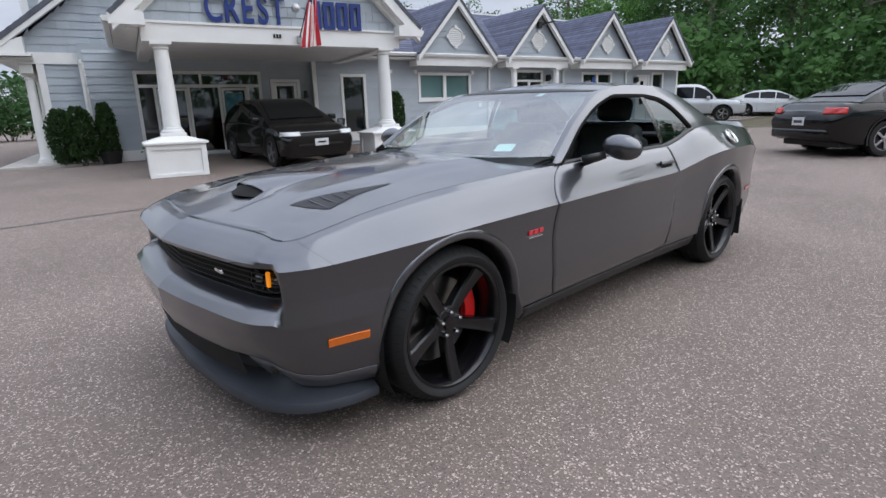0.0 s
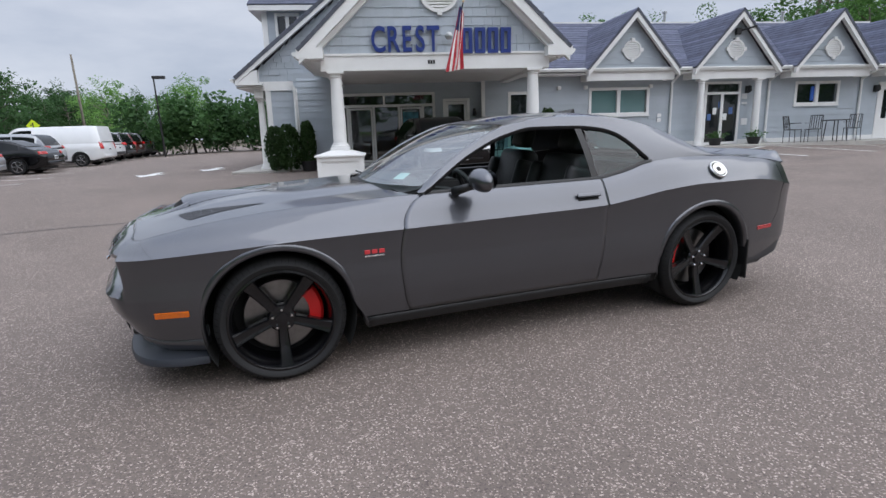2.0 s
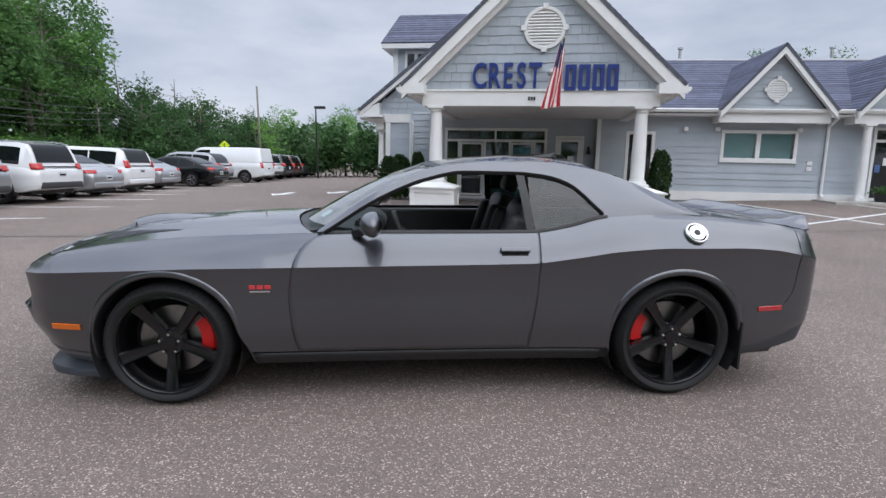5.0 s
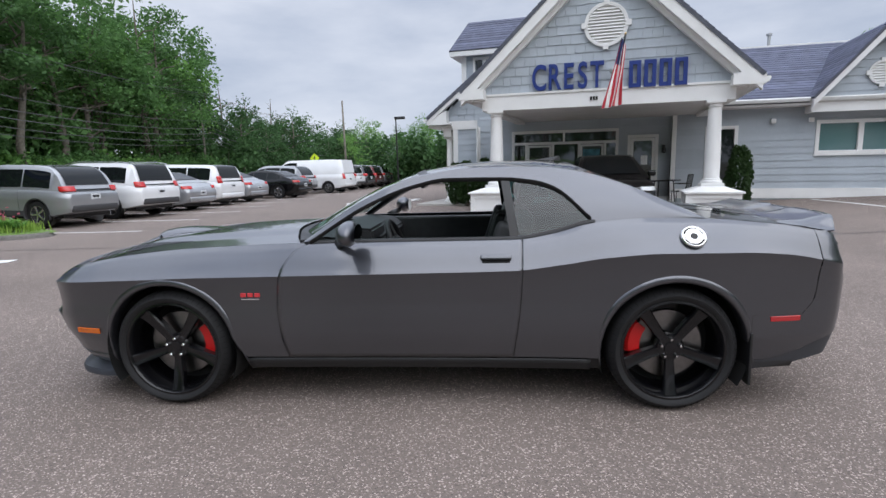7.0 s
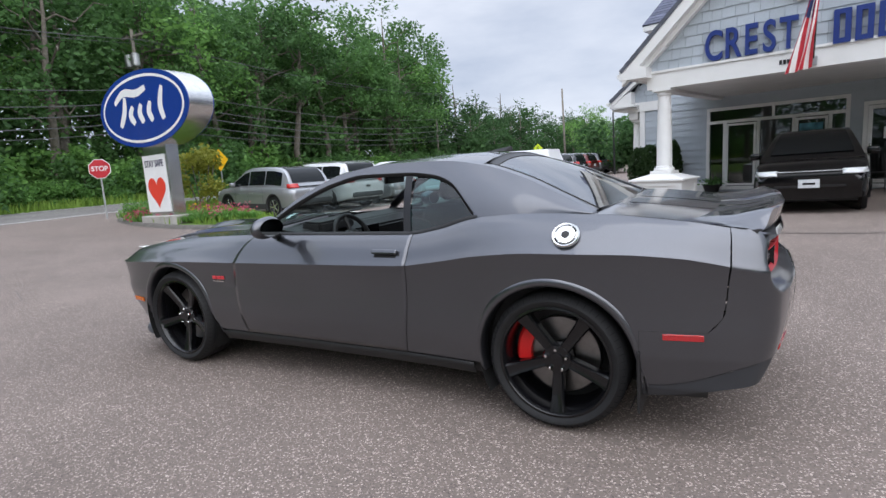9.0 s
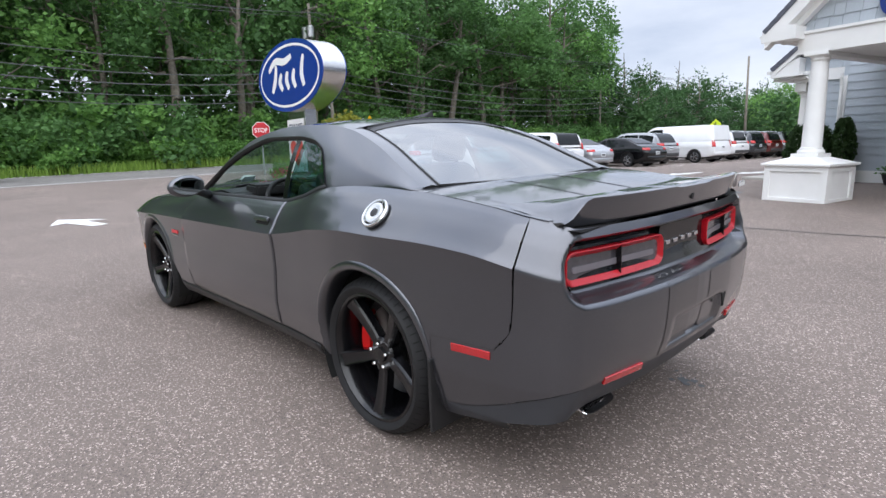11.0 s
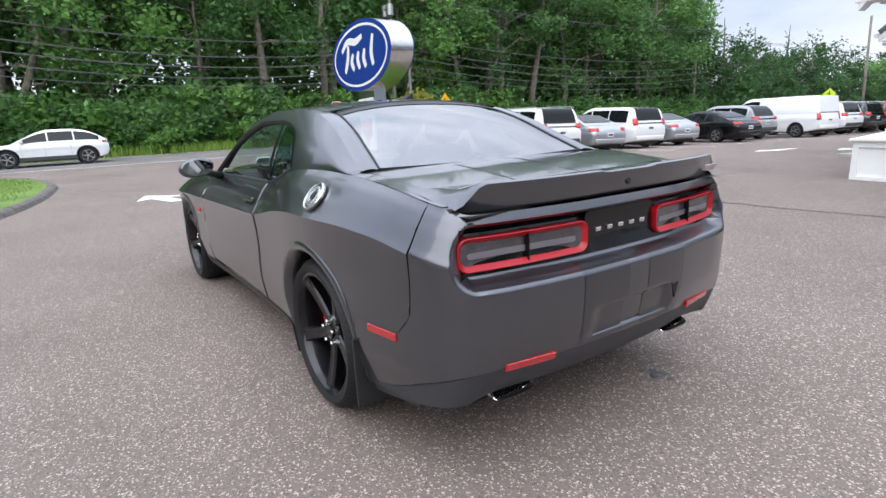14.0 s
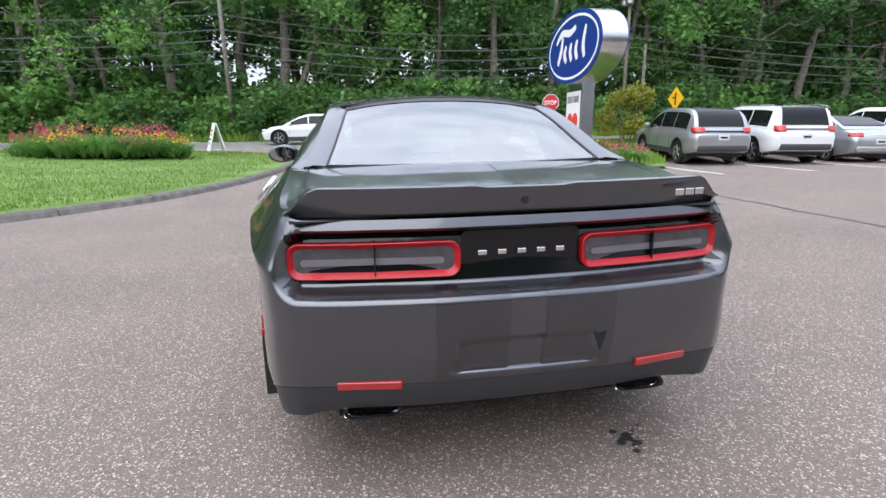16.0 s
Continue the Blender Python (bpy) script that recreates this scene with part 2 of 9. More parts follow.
def box(bm, x0, x1, y0, y1, z0, z1, bevel=0.0, m=None):
    r = bmesh.ops.create_cube(bm, size=1.0)
    vs = r["verts"]
    for v in vs:
        v.co = Vector(((x0 + x1) / 2 + v.co.x * (x1 - x0), (y0 + y1) / 2 + v.co.y * (y1 - y0), (z0 + z1) / 2 + v.co.z * (z1 - z0)))
    if bevel:
        es = {e for v in vs for e in v.link_edges}
        r = bmesh.ops.bevel(bm, geom=list(es), offset=bevel, segments=2, affect='EDGES', profile=0.5)
        vs = list({v for f in r["faces"] for v in f.verts} | {v for v in vs if v.is_valid})
    if m is not None:
        bmesh.ops.transform(bm, matrix=m, verts=[v for v in vs if v.is_valid])
    return bm


def BM():
    return bmesh.new()


def tube(bm, p, q, r0, r1=None, n=10, caps=True):
    r1 = r0 if r1 is None else r1
    p, q = Vector(p), Vector(q)
    d = (q - p).normalized()
    a = d.orthogonal().normalized()
    b = d.cross(a)
    rings = []
    for c, r in ((p, r0), (q, r1)):
        rings.append([bm.verts.new(c + (a * math.cos(2 * math.pi * i / n) + b * math.sin(2 * math.pi * i / n)) * r) for i in range(n)])
    for i in range(n):
        bm.faces.new((rings[0][i], rings[0][(i + 1) % n], rings[1][(i + 1) % n], rings[1][i]))
    if caps:
        bm.faces.new(rings[0][::-1])
        bm.faces.new(rings[1])
    return bm


def lathe(bm, prof, n=24, m=None, caps=True):
    """Turns (radius, height) points round z."""
    rings = []
    for r, z in prof:
        rings.append([bm.verts.new((r * math.cos(2 * math.pi * i / n), r * math.sin(2 * math.pi * i / n), z)) for i in range(n)])
    for a, b in zip(rings, rings[1:]):
        for i in range(n):
            bm.faces.new((a[i], a[(i + 1) % n], b[(i + 1) % n], b[i]))
    if caps and prof[0][0] > 1e-6:
        bm.faces.new(rings[0][::-1])
    if caps and prof[-1][0] > 1e-6:
        bm.faces.new(rings[-1])
    if m is not None:
        bmesh.ops.transform(bm, matrix=m, verts=[v for ring in rings for v in ring])
    return bm


def prism(bm, pts, d, axis="y"):
    """A flat outline given in two axes, drawn out from d[0] to d[1] along the third."""
    def at(a, b, c):
        return {"y": (a, c, b), "x": (c, a, b), "z": (a, b, c)}[axis]
    lo = [bm.verts.new(at(a, b, d[0])) for a, b in pts]
    hi = [bm.verts.new(at(a, b, d[1])) for a, b in pts]
    n = len(pts)
    bm.faces.new(lo)
    bm.faces.new(hi[::-1])
    for i in range(n):
        bm.faces.new((lo[i], hi[i], hi[(i + 1) % n], lo[(i + 1) % n]))
    return bm


def curve_at(points, x):
    """Smooth monotone-ish interpolation through (x, value) points."""
    if x <= points[0][0]:
        return points[0][1]
    if x >= points[-1][0]:
        return points[-1][1]
    for i in range(len(points) - 1):
        x0, y0 = points[i]
        x1, y1 = points[i + 1]
        if x <= x1:
            def slope(j):
                if j <= 0:
                    return (points[1][1] - points[0][1]) / (points[1][0] - points[0][0])
                if j >= len(points) - 1:
                    return (points[-1][1] - points[-2][1]) / (points[-1][0] - points[-2][0])
                a = (points[j][1] - points[j - 1][1]) / (points[j][0] - points[j - 1][0])
                b = (points[j + 1][1] - points[j][1]) / (points[j + 1][0] - points[j][0])
                return 0.0 if a * b <= 0 else 2 * a * b / (a + b)
            h = x1 - x0
            t = (x - x0) / h
            m0, m1 = slope(i) * h, slope(i + 1) * h
            return (2 * t ** 3 - 3 * t * t + 1) * y0 + (t ** 3 - 2 * t * t + t) * m0 + (-2 * t ** 3 + 3 * t * t) * y1 + (t ** 3 - t * t) * m1
    return points[-1][1]


def grid_faces(nu, nv, wrap=False):
    f = []
    for i in range(nu - 1 + (1 if wrap else 0)):
        for j in range(nv - 1):
            a, b = i * nv + j, ((i + 1) % nu) * nv + j
            f.append((a, b, b + 1, a + 1))
    return f


def text_mesh(name, body, size, depth, material, m, parent=None, bold=0.0, width=1.0, label=""):
    cu = bpy.data.curves.new(name, 'FONT')
    cu.body = body
    cu.size = size
    cu.extrude = depth
    cu.offset = bold
    cu.align_x = 'CENTER'
    cu.align_y = 'CENTER'
    tmp = bpy.data.objects.new(name, cu)
    scene.collection.objects.link(tmp)
    dg = bpy.context.evaluated_depsgraph_get()
    me = bpy.data.meshes.new_from_object(tmp.evaluated_get(dg))
    scene.collection.objects.unlink(tmp)
    bpy.data.objects.remove(tmp)
    me.transform(m @ Matrix.Diagonal((width, 1, 1, 1)))
    me.materials.clear()
    me.materials.append(material)
    ob = new(name, me)
    if parent:
        ob.parent = parent
    if label:
        ob["label"] = label
    return ob


def sstep(a, b, x):
    t = min(1.0, max(0.0, (x - a) / (b - a)))
    return t * t * (3 - 2 * t)


def ground_z(x, y):
    """The lot falls gently from the building; it rises to the road on the west."""
    if y < -4:
        g = -0.0748 - 0.06 * (1 - math.exp((y + 4) * 0.0187 / 0.06))
    elif y < 10:
        g = 0.0187 * y
    else:
        g = 0.187 + 0.11 * (1 - math.exp(-(y - 10) * 0.0187 / 0.11))
    if x > 0:
        g -= 0.035 * math.tanh(x / 3.3)
        g += 0.16 * sstep(5, 12, x) * sstep(3, 12, y) - 0.40 * sstep(12, 28, x) * sstep(0, 8, y)
    elif x > -12:
        g += -0.0105 * x - 0.11 * sstep(-3, -10, x) * sstep(4, 9, y)
    else:
        g += 0.126 - 0.11 * sstep(4, 9, y) * sstep(-20, -12, x) + 0.028 * min(24.0, -12 - x)
    return g

# ---- ground: one sheet to the horizon, car park, road ----
def sheet(name, xs, ys, material, dz=0.0, inside=None, kind="structure", label=""):
    vs, fs = [], []
    for x in xs:
        for y in ys:
            vs.append((x, y, ground_z(x, y) + dz))
    n = len(ys)
    for i in range(len(xs) - 1):
        for j in range(n - 1):
            if inside and not inside((xs[i] + xs[i + 1]) / 2, (ys[j] + ys[j + 1]) / 2):
                continue
            a = i * n + j
            fs.append((a, a + n, a + n + 1, a + 1))
    return tagged(raw(name, vs, fs, material, smooth=True), label, "ground", kind=kind)


def steps(lo, hi, near, far_step, near_lo, near_hi):
    out, v = [], lo
    while v < near_lo:
        out.append(v)
        v += far_step
    v = near_lo
    while v < near_hi:
        out.append(v)
        v += near
    v = near_hi
    while v < hi:
        out.append(v)
        v += far_step
    return out + [hi]


sheet("ground", steps(-900, 900, 10, 120, -60, 60), steps(-900, 900, 10, 120, -60, 60), EARTH, -0.08,
      label="bare brown earth and leaf litter under the woods")
sheet("car_park", steps(-24, 64, 1.0, 4, -24, 30), steps(-44, 70, 1.0, 4, -20, 30), ASPHALT, 0.0,
      label="worn grey asphalt car park with pale aggregate showing")
sheet("road", steps(-31, -23.0, 1.0, 1, -31, -23.0), steps(-160, 220, 4, 8, -60, 60), ROAD, 0.006,
      label="pale grey asphalt two-lane road beside the lot")


def ribbon(name, pts, width, material, dz, label="", category="marking", parent=None, kind="structure", sub=0.5):
    """A flat painted band that follows the ground along a line of points."""
    path = []
    for (x0, y0), (x1, y1) in zip(pts, pts[1:]):
        n = max(1, int(math.hypot(x1 - x0, y1 - y0) / sub))
        path += [(x0 + (x1 - x0) * i / n, y0 + (y1 - y0) * i / n) for i in range(n)]
    path.append(pts[-1])
    vs, fs = [], []
    for i, (x, y) in enumerate(path):
        a, b = path[max(0, i - 1)], path[min(len(path) - 1, i + 1)]
        dx, dy = b[0] - a[0], b[1] - a[1]
        d = math.hypot(dx, dy) or 1
        w = width(i / len(path)) if callable(width) else width
        for s in (-0.5, 0.5):
            px, py = x - dy / d * s * w, y + dx / d * s * w
            vs.append((px, py, ground_z(px, py) + dz))
    fs = [(2 * i, 2 * i + 1, 2 * i + 3, 2 * i + 2) for i in range(len(path) - 1)]
    return tagged(raw(name, vs, fs, material, parent), label, category, kind=kind)


# sealed cracks that run along the lot in front of the portico, and thinner ones
random.seed(5)
ribbon("asphalt_crack", [(-9 + i * 0.6, 5.55 + 0.02 * i * 0.6 + random.uniform(-0.05, 0.05)) for i in range(40)], 0.045, SEAL, 0.004,
       "dark sealed joint across the asphalt in front of the portico", "crack")
for pts in ([(-8.2, 1.2), (-7.4, 0.9), (-6.9, 0.2), (-6.0, -0.1), (-5.2, -0.9), (-5.0, -1.8)],
            [(-7.4, 0.9), (-7.2, 1.9), (-6.5, 2.5)],
            [(-9.5, 9.0), (-8.2, 8.4), (-6.9, 8.5), (-5.5, 7.9), (-4.2, 8.1)],
            [(-7.2, 13.4), (-6.3, 12.2), (-6.1, 11.0), (-5.2, 10.3)]):
    ribbon("asphalt_crack", pts, lambda s: 0.008, SEAL, 0.003, "thin jagged crack in the asphalt", "crack", sub=0.1)

# painted bays
for i in range(15):
    y = 8.9 + 2.72 * i
    ribbon("bay_line", [(-8.2, y), (-13.6, y)], 0.10, LINE, 0.004, "worn white parking bay line on asphalt", "marking")
for i in range(9):
    x = 9.2 + 2.75 * i
    ribbon("bay_line", [(x, 11.6), (x + 0.7, 6.6)], 0.10, LINE, 0.004, "worn white parking bay line on asphalt", "marking")
ribbon("bay_line", [(8.4, 6.9), (14.5, 9.5)], 0.10, LINE, 0.005, "worn white parking bay line on asphalt", "marking")
ribbon("bay_line", [(10.2, -0.4), (16.0, -0.7)], 0.10, LINE, 0.004, "worn white parking bay line on asphalt", "marking")
ribbon("edge_line", [(-30.6, -150), (-30.6, 200)], 0.16, LINE, 0.012, "white edge line of the road", "marking", sub=4)
ribbon("edge_line", [(-23.3, -150), (-23.3, 200)], 0.16, LINE, 0.012, "white edge line of the road", "marking", sub=4)


def arrow(x, y, turn, length=1.9):
    """Painted arrow, head first along its own x."""
    out = [(0, 0), (1.05, 0.52), (0.88, 0.17), (length, 0.14), (length, -0.14), (0.88, -0.17), (1.05, -0.52)]
    bm = BM()
    vs = []
    for a, b in out:
        px = x + a * math.cos(turn) - b * math.sin(turn)
        py = y + a * math.sin(turn) + b * math.cos(turn)
        vs.append(bm.verts.new((px, py, ground_z(px, py) + 0.006)))
    bm.faces.new(vs)
    bmesh.ops.triangulate(bm, faces=bm.faces)
    tagged(part("road_arrow", bm, LINE), "white painted direction arrow on the asphalt", "marking", kind="structure")


arrow(-10.2, -0.4, radians(12))
arrow(-9.7, 3.75, radians(12), 2.4)
arrow(-4.7, 15.6, radians(80))
arrow(-2.9, 16.6, radians(75))

# oil stain below the tail of the coupe
bm = BM()
for k in range(26):
    a, r = random.uniform(0, 6.28), abs(random.gauss(0, 0.045))
    x, y, s = 2.25 + r * math.cos(a) * 1.3, 0.53 + r * math.sin(a), random.uniform(0.006, 0.02)
    bm.faces.new([bm.verts.new((x + s * math.cos(t * 1.05), y + s * math.sin(t * 1.05), ground_z(x, y) + 0.003 + 0.00008 * k)) for t in range(6)])
tagged(part("oil_stain", bm, OIL), "small black oil drip spots on asphalt", "stain", kind="structure")


# ---- building ----
def clad(parent, x0, x1, z0, z1, y, holes=(), row=0.2, top=None, name="clapboard", material=None, shake=0.0):
    """Clapboard courses on a wall that faces -y, cut round openings and under a gable."""
    material = material or SIDING
    n = max(1, int(math.ceil((z1 - z0) / row - 1e-6)))
    for i in range(n):
        za, zb = z0 + i * row, min(z1, z0 + (i + 1) * row)
        if zb - za < 0.02:
            continue
        spans = [(x0, x1)]
        for ha, hb, hz0, hz1 in holes:
            if hz0 < zb - 0.02 and hz1 > za + 0.02:
                nxt = []
                for a, b in spans:
                    if hb <= a or ha >= b:
                        nxt.append((a, b))
                    else:
                        if ha - a > 0.02:
                            nxt.append((a, ha))
                        if b - hb > 0.02:
                            nxt.append((hb, b))
                spans = nxt
        for a, b in spans:
            la, lb, ua, ub = a, b, a, b
            if top:
                lo, hi = top(za), top(zb)
                la, lb = max(a, lo[0]), min(b, lo[1])
                ua, ub = max(a, hi[0]), min(b, hi[1])
                if lb - la < 0.05:
                    continue
                if ub < ua:
                    ua = ub = (ua + ub) / 2
            # wide boards, or separate shakes with open joints between them
            joints = [min(la, ua), max(lb, ub)]
            if shake:
                rng = random.Random(i * 7 + int(abs(x0) * 10))
                joints, v = [min(la, ua)], min(la, ua) + rng.uniform(0.1, shake)
                while v < max(lb, ub) - 0.08:
                    joints.append(v)
                    v += rng.uniform(0.6, 1.3) * shake
                joints.append(max(lb, ub))
            for ja, jb in zip(joints, joints[1:]):
                g = 0.003 if shake else 0.0
                pa, pb = max(la, ja + g), min(lb, jb - g)
                qa, qb = max(ua, ja + g), min(ub, jb - g)
                if pb - pa < 0.02:
                    continue
                if qb < qa:
                    qa = qb = min(max((qa + qb) / 2, pa), pb)
                dz = rng.uniform(-0.006, 0.006) if shake else 0.0
                vs = [(pa, y - 0.022, za + dz), (pb, y - 0.022, za + dz), (qb, y - 0.004, zb + 0.002), (qa, y - 0.004, zb + 0.002),
                      (pa, y + 0.01, za), (pb, y + 0.01, za), (qb, y + 0.01, zb), (qa, y + 0.01, zb)]
                raw(name, vs, [(0, 1, 2, 3), (1, 5, 6, 2), (4, 0, 3, 7), (4, 5, 1, 0), (3, 2, 6, 7)], material, parent)


def wall(name, x0, x1, z0, z1, y, thick, holes, parent=None, label=""):
    """A wall that faces -y, with real openings, as one mesh."""
    bm = BM()
    xs = sorted({x0, x1, *[h[0] for h in holes], *[h[1] for h in holes]})
    for a, b in zip(xs, xs[1:]):
        cuts = sorted((h[2], h[3]) for h in holes if h[0] < (a + b) / 2 < h[1])
        z = z0
        for c, d in cuts:
            if c > z + 0.005:
                box(bm, a, b, y, y + thick, z, c)
            z = d
        if z1 > z + 0.005:
            box(bm, a, b, y, y + thick, z, z1)
    ob = part(name, bm, SIDING)
    if parent:
        ob.matrix_basis = parent.matrix_basis.copy()
    return tagged(ob, label or "pale grey clapboard wall with white trim", "wall", kind="structure")


def frame_bars(bm, x0, x1, z0, z1, y0, y1, w=0.09):
    box(bm, x0 - w, x0, y0, y1, z0 - w, z1 + w)
    box(bm, x1, x1 + w, y0, y1, z0 - w, z1 + w)
    box(bm, x0, x1, y0, y1, z1, z1 + w)
    box(bm, x0, x1, y0, y1, z0 - w, z0)


def window(name, x0, x1, z0, z1, y, glass, mullions=(), parent=None, label="", sill=True):
    root = thing(name, Matrix(), label, "window", kind="structure")
    if parent:
        root.matrix_basis = parent.matrix_basis.copy()
    bm = BM()
    frame_bars(bm, x0, x1, z0, z1, y - 0.035, y + 0.10)
    for a in mullions:
        box(bm, a - 0.06, a + 0.06, y - 0.033, y + 0.10, z0, z1)
    part("window_frame", bm, TRIM, root)
    if sill:
        bm = BM()
        box(bm, x0 - 0.11, x1 + 0.11, y - 0.06, y, z0 - 0.13, z0 - 0.092)
        part("window_sill", bm, TRIM, root)
    xs = [x0, *mullions, x1]
    for a, b in zip(xs, xs[1:]):
        bm = BM()
        box(bm, a + 0.03, b - 0.03, y + 0.05, y + 0.06, z0 + 0.01, z1 - 0.01)
        part("pane", bm, glass, root)
    return root


def round_vent(parent, x, z, r, y):
    bm = BM()
    n = 40
    for i in range(n):
        a0, a1 = 2 * math.pi * i / n, 2 * math.pi * (i + 1) / n
        q = []
        for rr, yy in ((r, y - 0.05), (r * 0.84, y - 0.05), (r * 0.84, y), (r, y)):
            for a in (a0, a1):
                q.append(bm.verts.new((x + rr * math.cos(a), yy, z + rr * math.sin(a))))
        for k in range(4):
            m = (k + 1) % 4
            bm.faces.new((q[2 * k], q[2 * k + 1], q[2 * m + 1], q[2 * m]))
    bmesh.ops.remove_doubles(bm, verts=bm.verts, dist=1e-5)
    v = thing("gable_vent", Matrix())
    v["label"] = "round white louvred gable vent"
    v.parent = parent
    part("ring", bm, TRIM, v)
    bm = BM()
    bm.faces.new([bm.verts.new((x + 0.85 * r * math.cos(2 * math.pi * i / n), y - 0.006, z + 0.85 * r * math.sin(2 * math.pi * i / n))) for i in range(n)])
    part("backing", bm, SOFFIT, v)
    k = int(r * 2 / 0.075)
    for i in range(1, k):
        zz = z - r * 0.84 + i * (2 * r * 0.84) / k
        half = math.sqrt(max(0, (0.83 * r) ** 2 - (zz - z) ** 2))
        if half > 0.04:
            bm = BM()
            box(bm, x - half, x + half, -0.004, 0.004, -0.026, 0.026, m=Matrix.Translation((0, y - 0.03, zz)) @ Matrix.Rotation(radians(-38), 4, 'X'))
            part("slat", bm, TRIM, v)
    for k4 in range(4):
        a = math.pi / 2 * k4
        bm = BM()
        box(bm, x + r * math.cos(a) - 0.06, x + r * math.cos(a) + 0.06, y - 0.065, y, z + r * math.sin(a) - 0.06, z + r * math.sin(a) + 0.06, 0.008)
        part("keystone", bm, TRIM, v)


def slope_roof(name, a, b, c, d, thick, parent=None, label=""):
    """A roof slab from its four upper corners (eave start, eave end, ridge end, ridge start)."""
    a, b, c, d = map(Vector, (a, b, c, d))
    n = (b - a).cross(d - a).normalized()
    if n.z < 0:
        n = -n
    bm = BM()
    up = [bm.verts.new(p) for p in (a, b, c, d)]
    lo = [bm.verts.new(p - n * thick) for p in (a, b, c, d)]
    bm.faces.new(up)
    bm.faces.new(lo[::-1])
    for i in range(4):
        bm.faces.new((up[i], up[(i + 1) % 4], lo[(i + 1) % 4], lo[i]))
    ob = part(name, bm, ROOFDARK, parent)
    if parent:
        ob["label"] = label or "slate-grey shingled roof slope"
    else:
        tagged(ob, label or "slate-grey shingled roof slope", "roof", kind="structure")
    # shingle courses as overlapping strips
    e0, e1, s0, s1 = a, b, d - a, c - b
    length = max(s0.length, s1.length)
    rows = max(2, int(length / 0.19))
    for i in range(rows):
        t0, t1 = i / rows, min(1.0, (i + 1.25) / rows)
        p = [e0 + s0 * t0 + n * 0.020, e1 + s1 * t0 + n * 0.020, e1 + s1 * t1 + n * 0.004, e0 + s0 * t1 + n * 0.004]
        q = [v - n * 0.013 for v in p]
        raw("shingle_course", p + q, [(0, 1, 2, 3), (7, 6, 5, 4), (0, 4, 5, 1), (1, 5, 6, 2), (3, 2, 6, 7), (0, 3, 7, 4)], SHINGLE, ob)
    return ob


def rake_boards(parent, xl, xr, xm, ze, za, y0, y1, w=0.2, name="rake_board"):
    """Two white boards along a gable's slopes, from the eaves to the apex."""
    for xs in (xl, xr):
        d = Vector((xm - xs, 0, za - ze)).normalized()
        nrm = Vector((-d.z, 0, d.x)) if xs == xr else Vector((d.z, 0, -d.x))
        p0, p1 = Vector((xs, 0, ze)), Vector((xm, 0, za))
        drop = w / abs(d.x) if abs(d.x) > 0.1 else w
        pts = [(p0.x, p0.z), (p1.x, p1.z), (p1.x, p1.z - drop), (p0.x, p0.z - drop * 0.9)]
        bm = prism(BM(), pts, (y0, y1))
        part(name, bm, TRIM, parent)


def gutter_run(p, q, parent, name="gutter"):
    p, q = Vector(p), Vector(q)
    d = (q - p).normalized()
    side = Vector((d.y, -d.x, 0))
    prof = [(0, 0), (0.10, 0.0), (0.12, -0.03), (0.09, -0.10), (0.0, -0.11)]
    bm = BM()
    a = [bm.verts.new(p + side * s + Vector((0, 0, z))) for s, z in prof]
    b = [bm.verts.new(q + side * s + Vector((0, 0, z))) for s, z in prof]
    for i in range(len(prof)):
        j = (i + 1) % len(prof)
        bm.faces.new((a[i], b[i], b[j], a[j]))
    bm.faces.new(a)
    bm.faces.new(b[::-1])
    return part(name, bm, GUTTER, parent)


def downspout(x, y, z0, z1, parent, out=0.25):
    bm = BM()
    pts = [(x, y - out, z1), (x, y - out, z1 - 0.10), (x, y - 0.07, z1 - 0.32), (x, y - 0.07, z0 + 0.12), (x, y - 0.22, z0 + 0.04)]
    for p, q in zip(pts, pts[1:]):
        tube(bm, p, q, 0.042, n=8)
    return part("downspout", bm, GUTTER, parent)


def column(x, y, z0, z1, r, label):
    root = thing("porch_column", pose(x, y, z0), label, "column", "porch columns")
    h = z1 - z0
    part("shaft", lathe(BM(), [(r * 1.0, 0.16), (r, 0.2), (r * 0.99, h * 0.4), (r * 0.82, h - 0.12)], 28), TRIM, root, smooth=True, angle=40)
    bm = lathe(BM(), [(r * 1.32, 0.06), (r * 1.36, 0.09), (r * 1.3, 0.12), (r * 1.12, 0.13), (r * 1.15, 0.155), (r * 1.02, 0.17)], 28)
    box(bm, -r * 1.45, r * 1.45, -r * 1.45, r * 1.45, 0, 0.06, 0.006)
    part("base", bm, TRIM, root)
    bm = lathe(BM(), [(r * 0.84, h - 0.15), (r * 1.0, h - 0.12), (r * 0.86, h - 0.10), (r * 0.9, h - 0.08), (r * 1.12, h - 0.055)], 28)
    box(bm, -r * 1.2, r * 1.2, -r * 1.2, r * 1.2, h - 0.055, h, 0.005)
    part("capital", bm, TRIM, root)
    return root


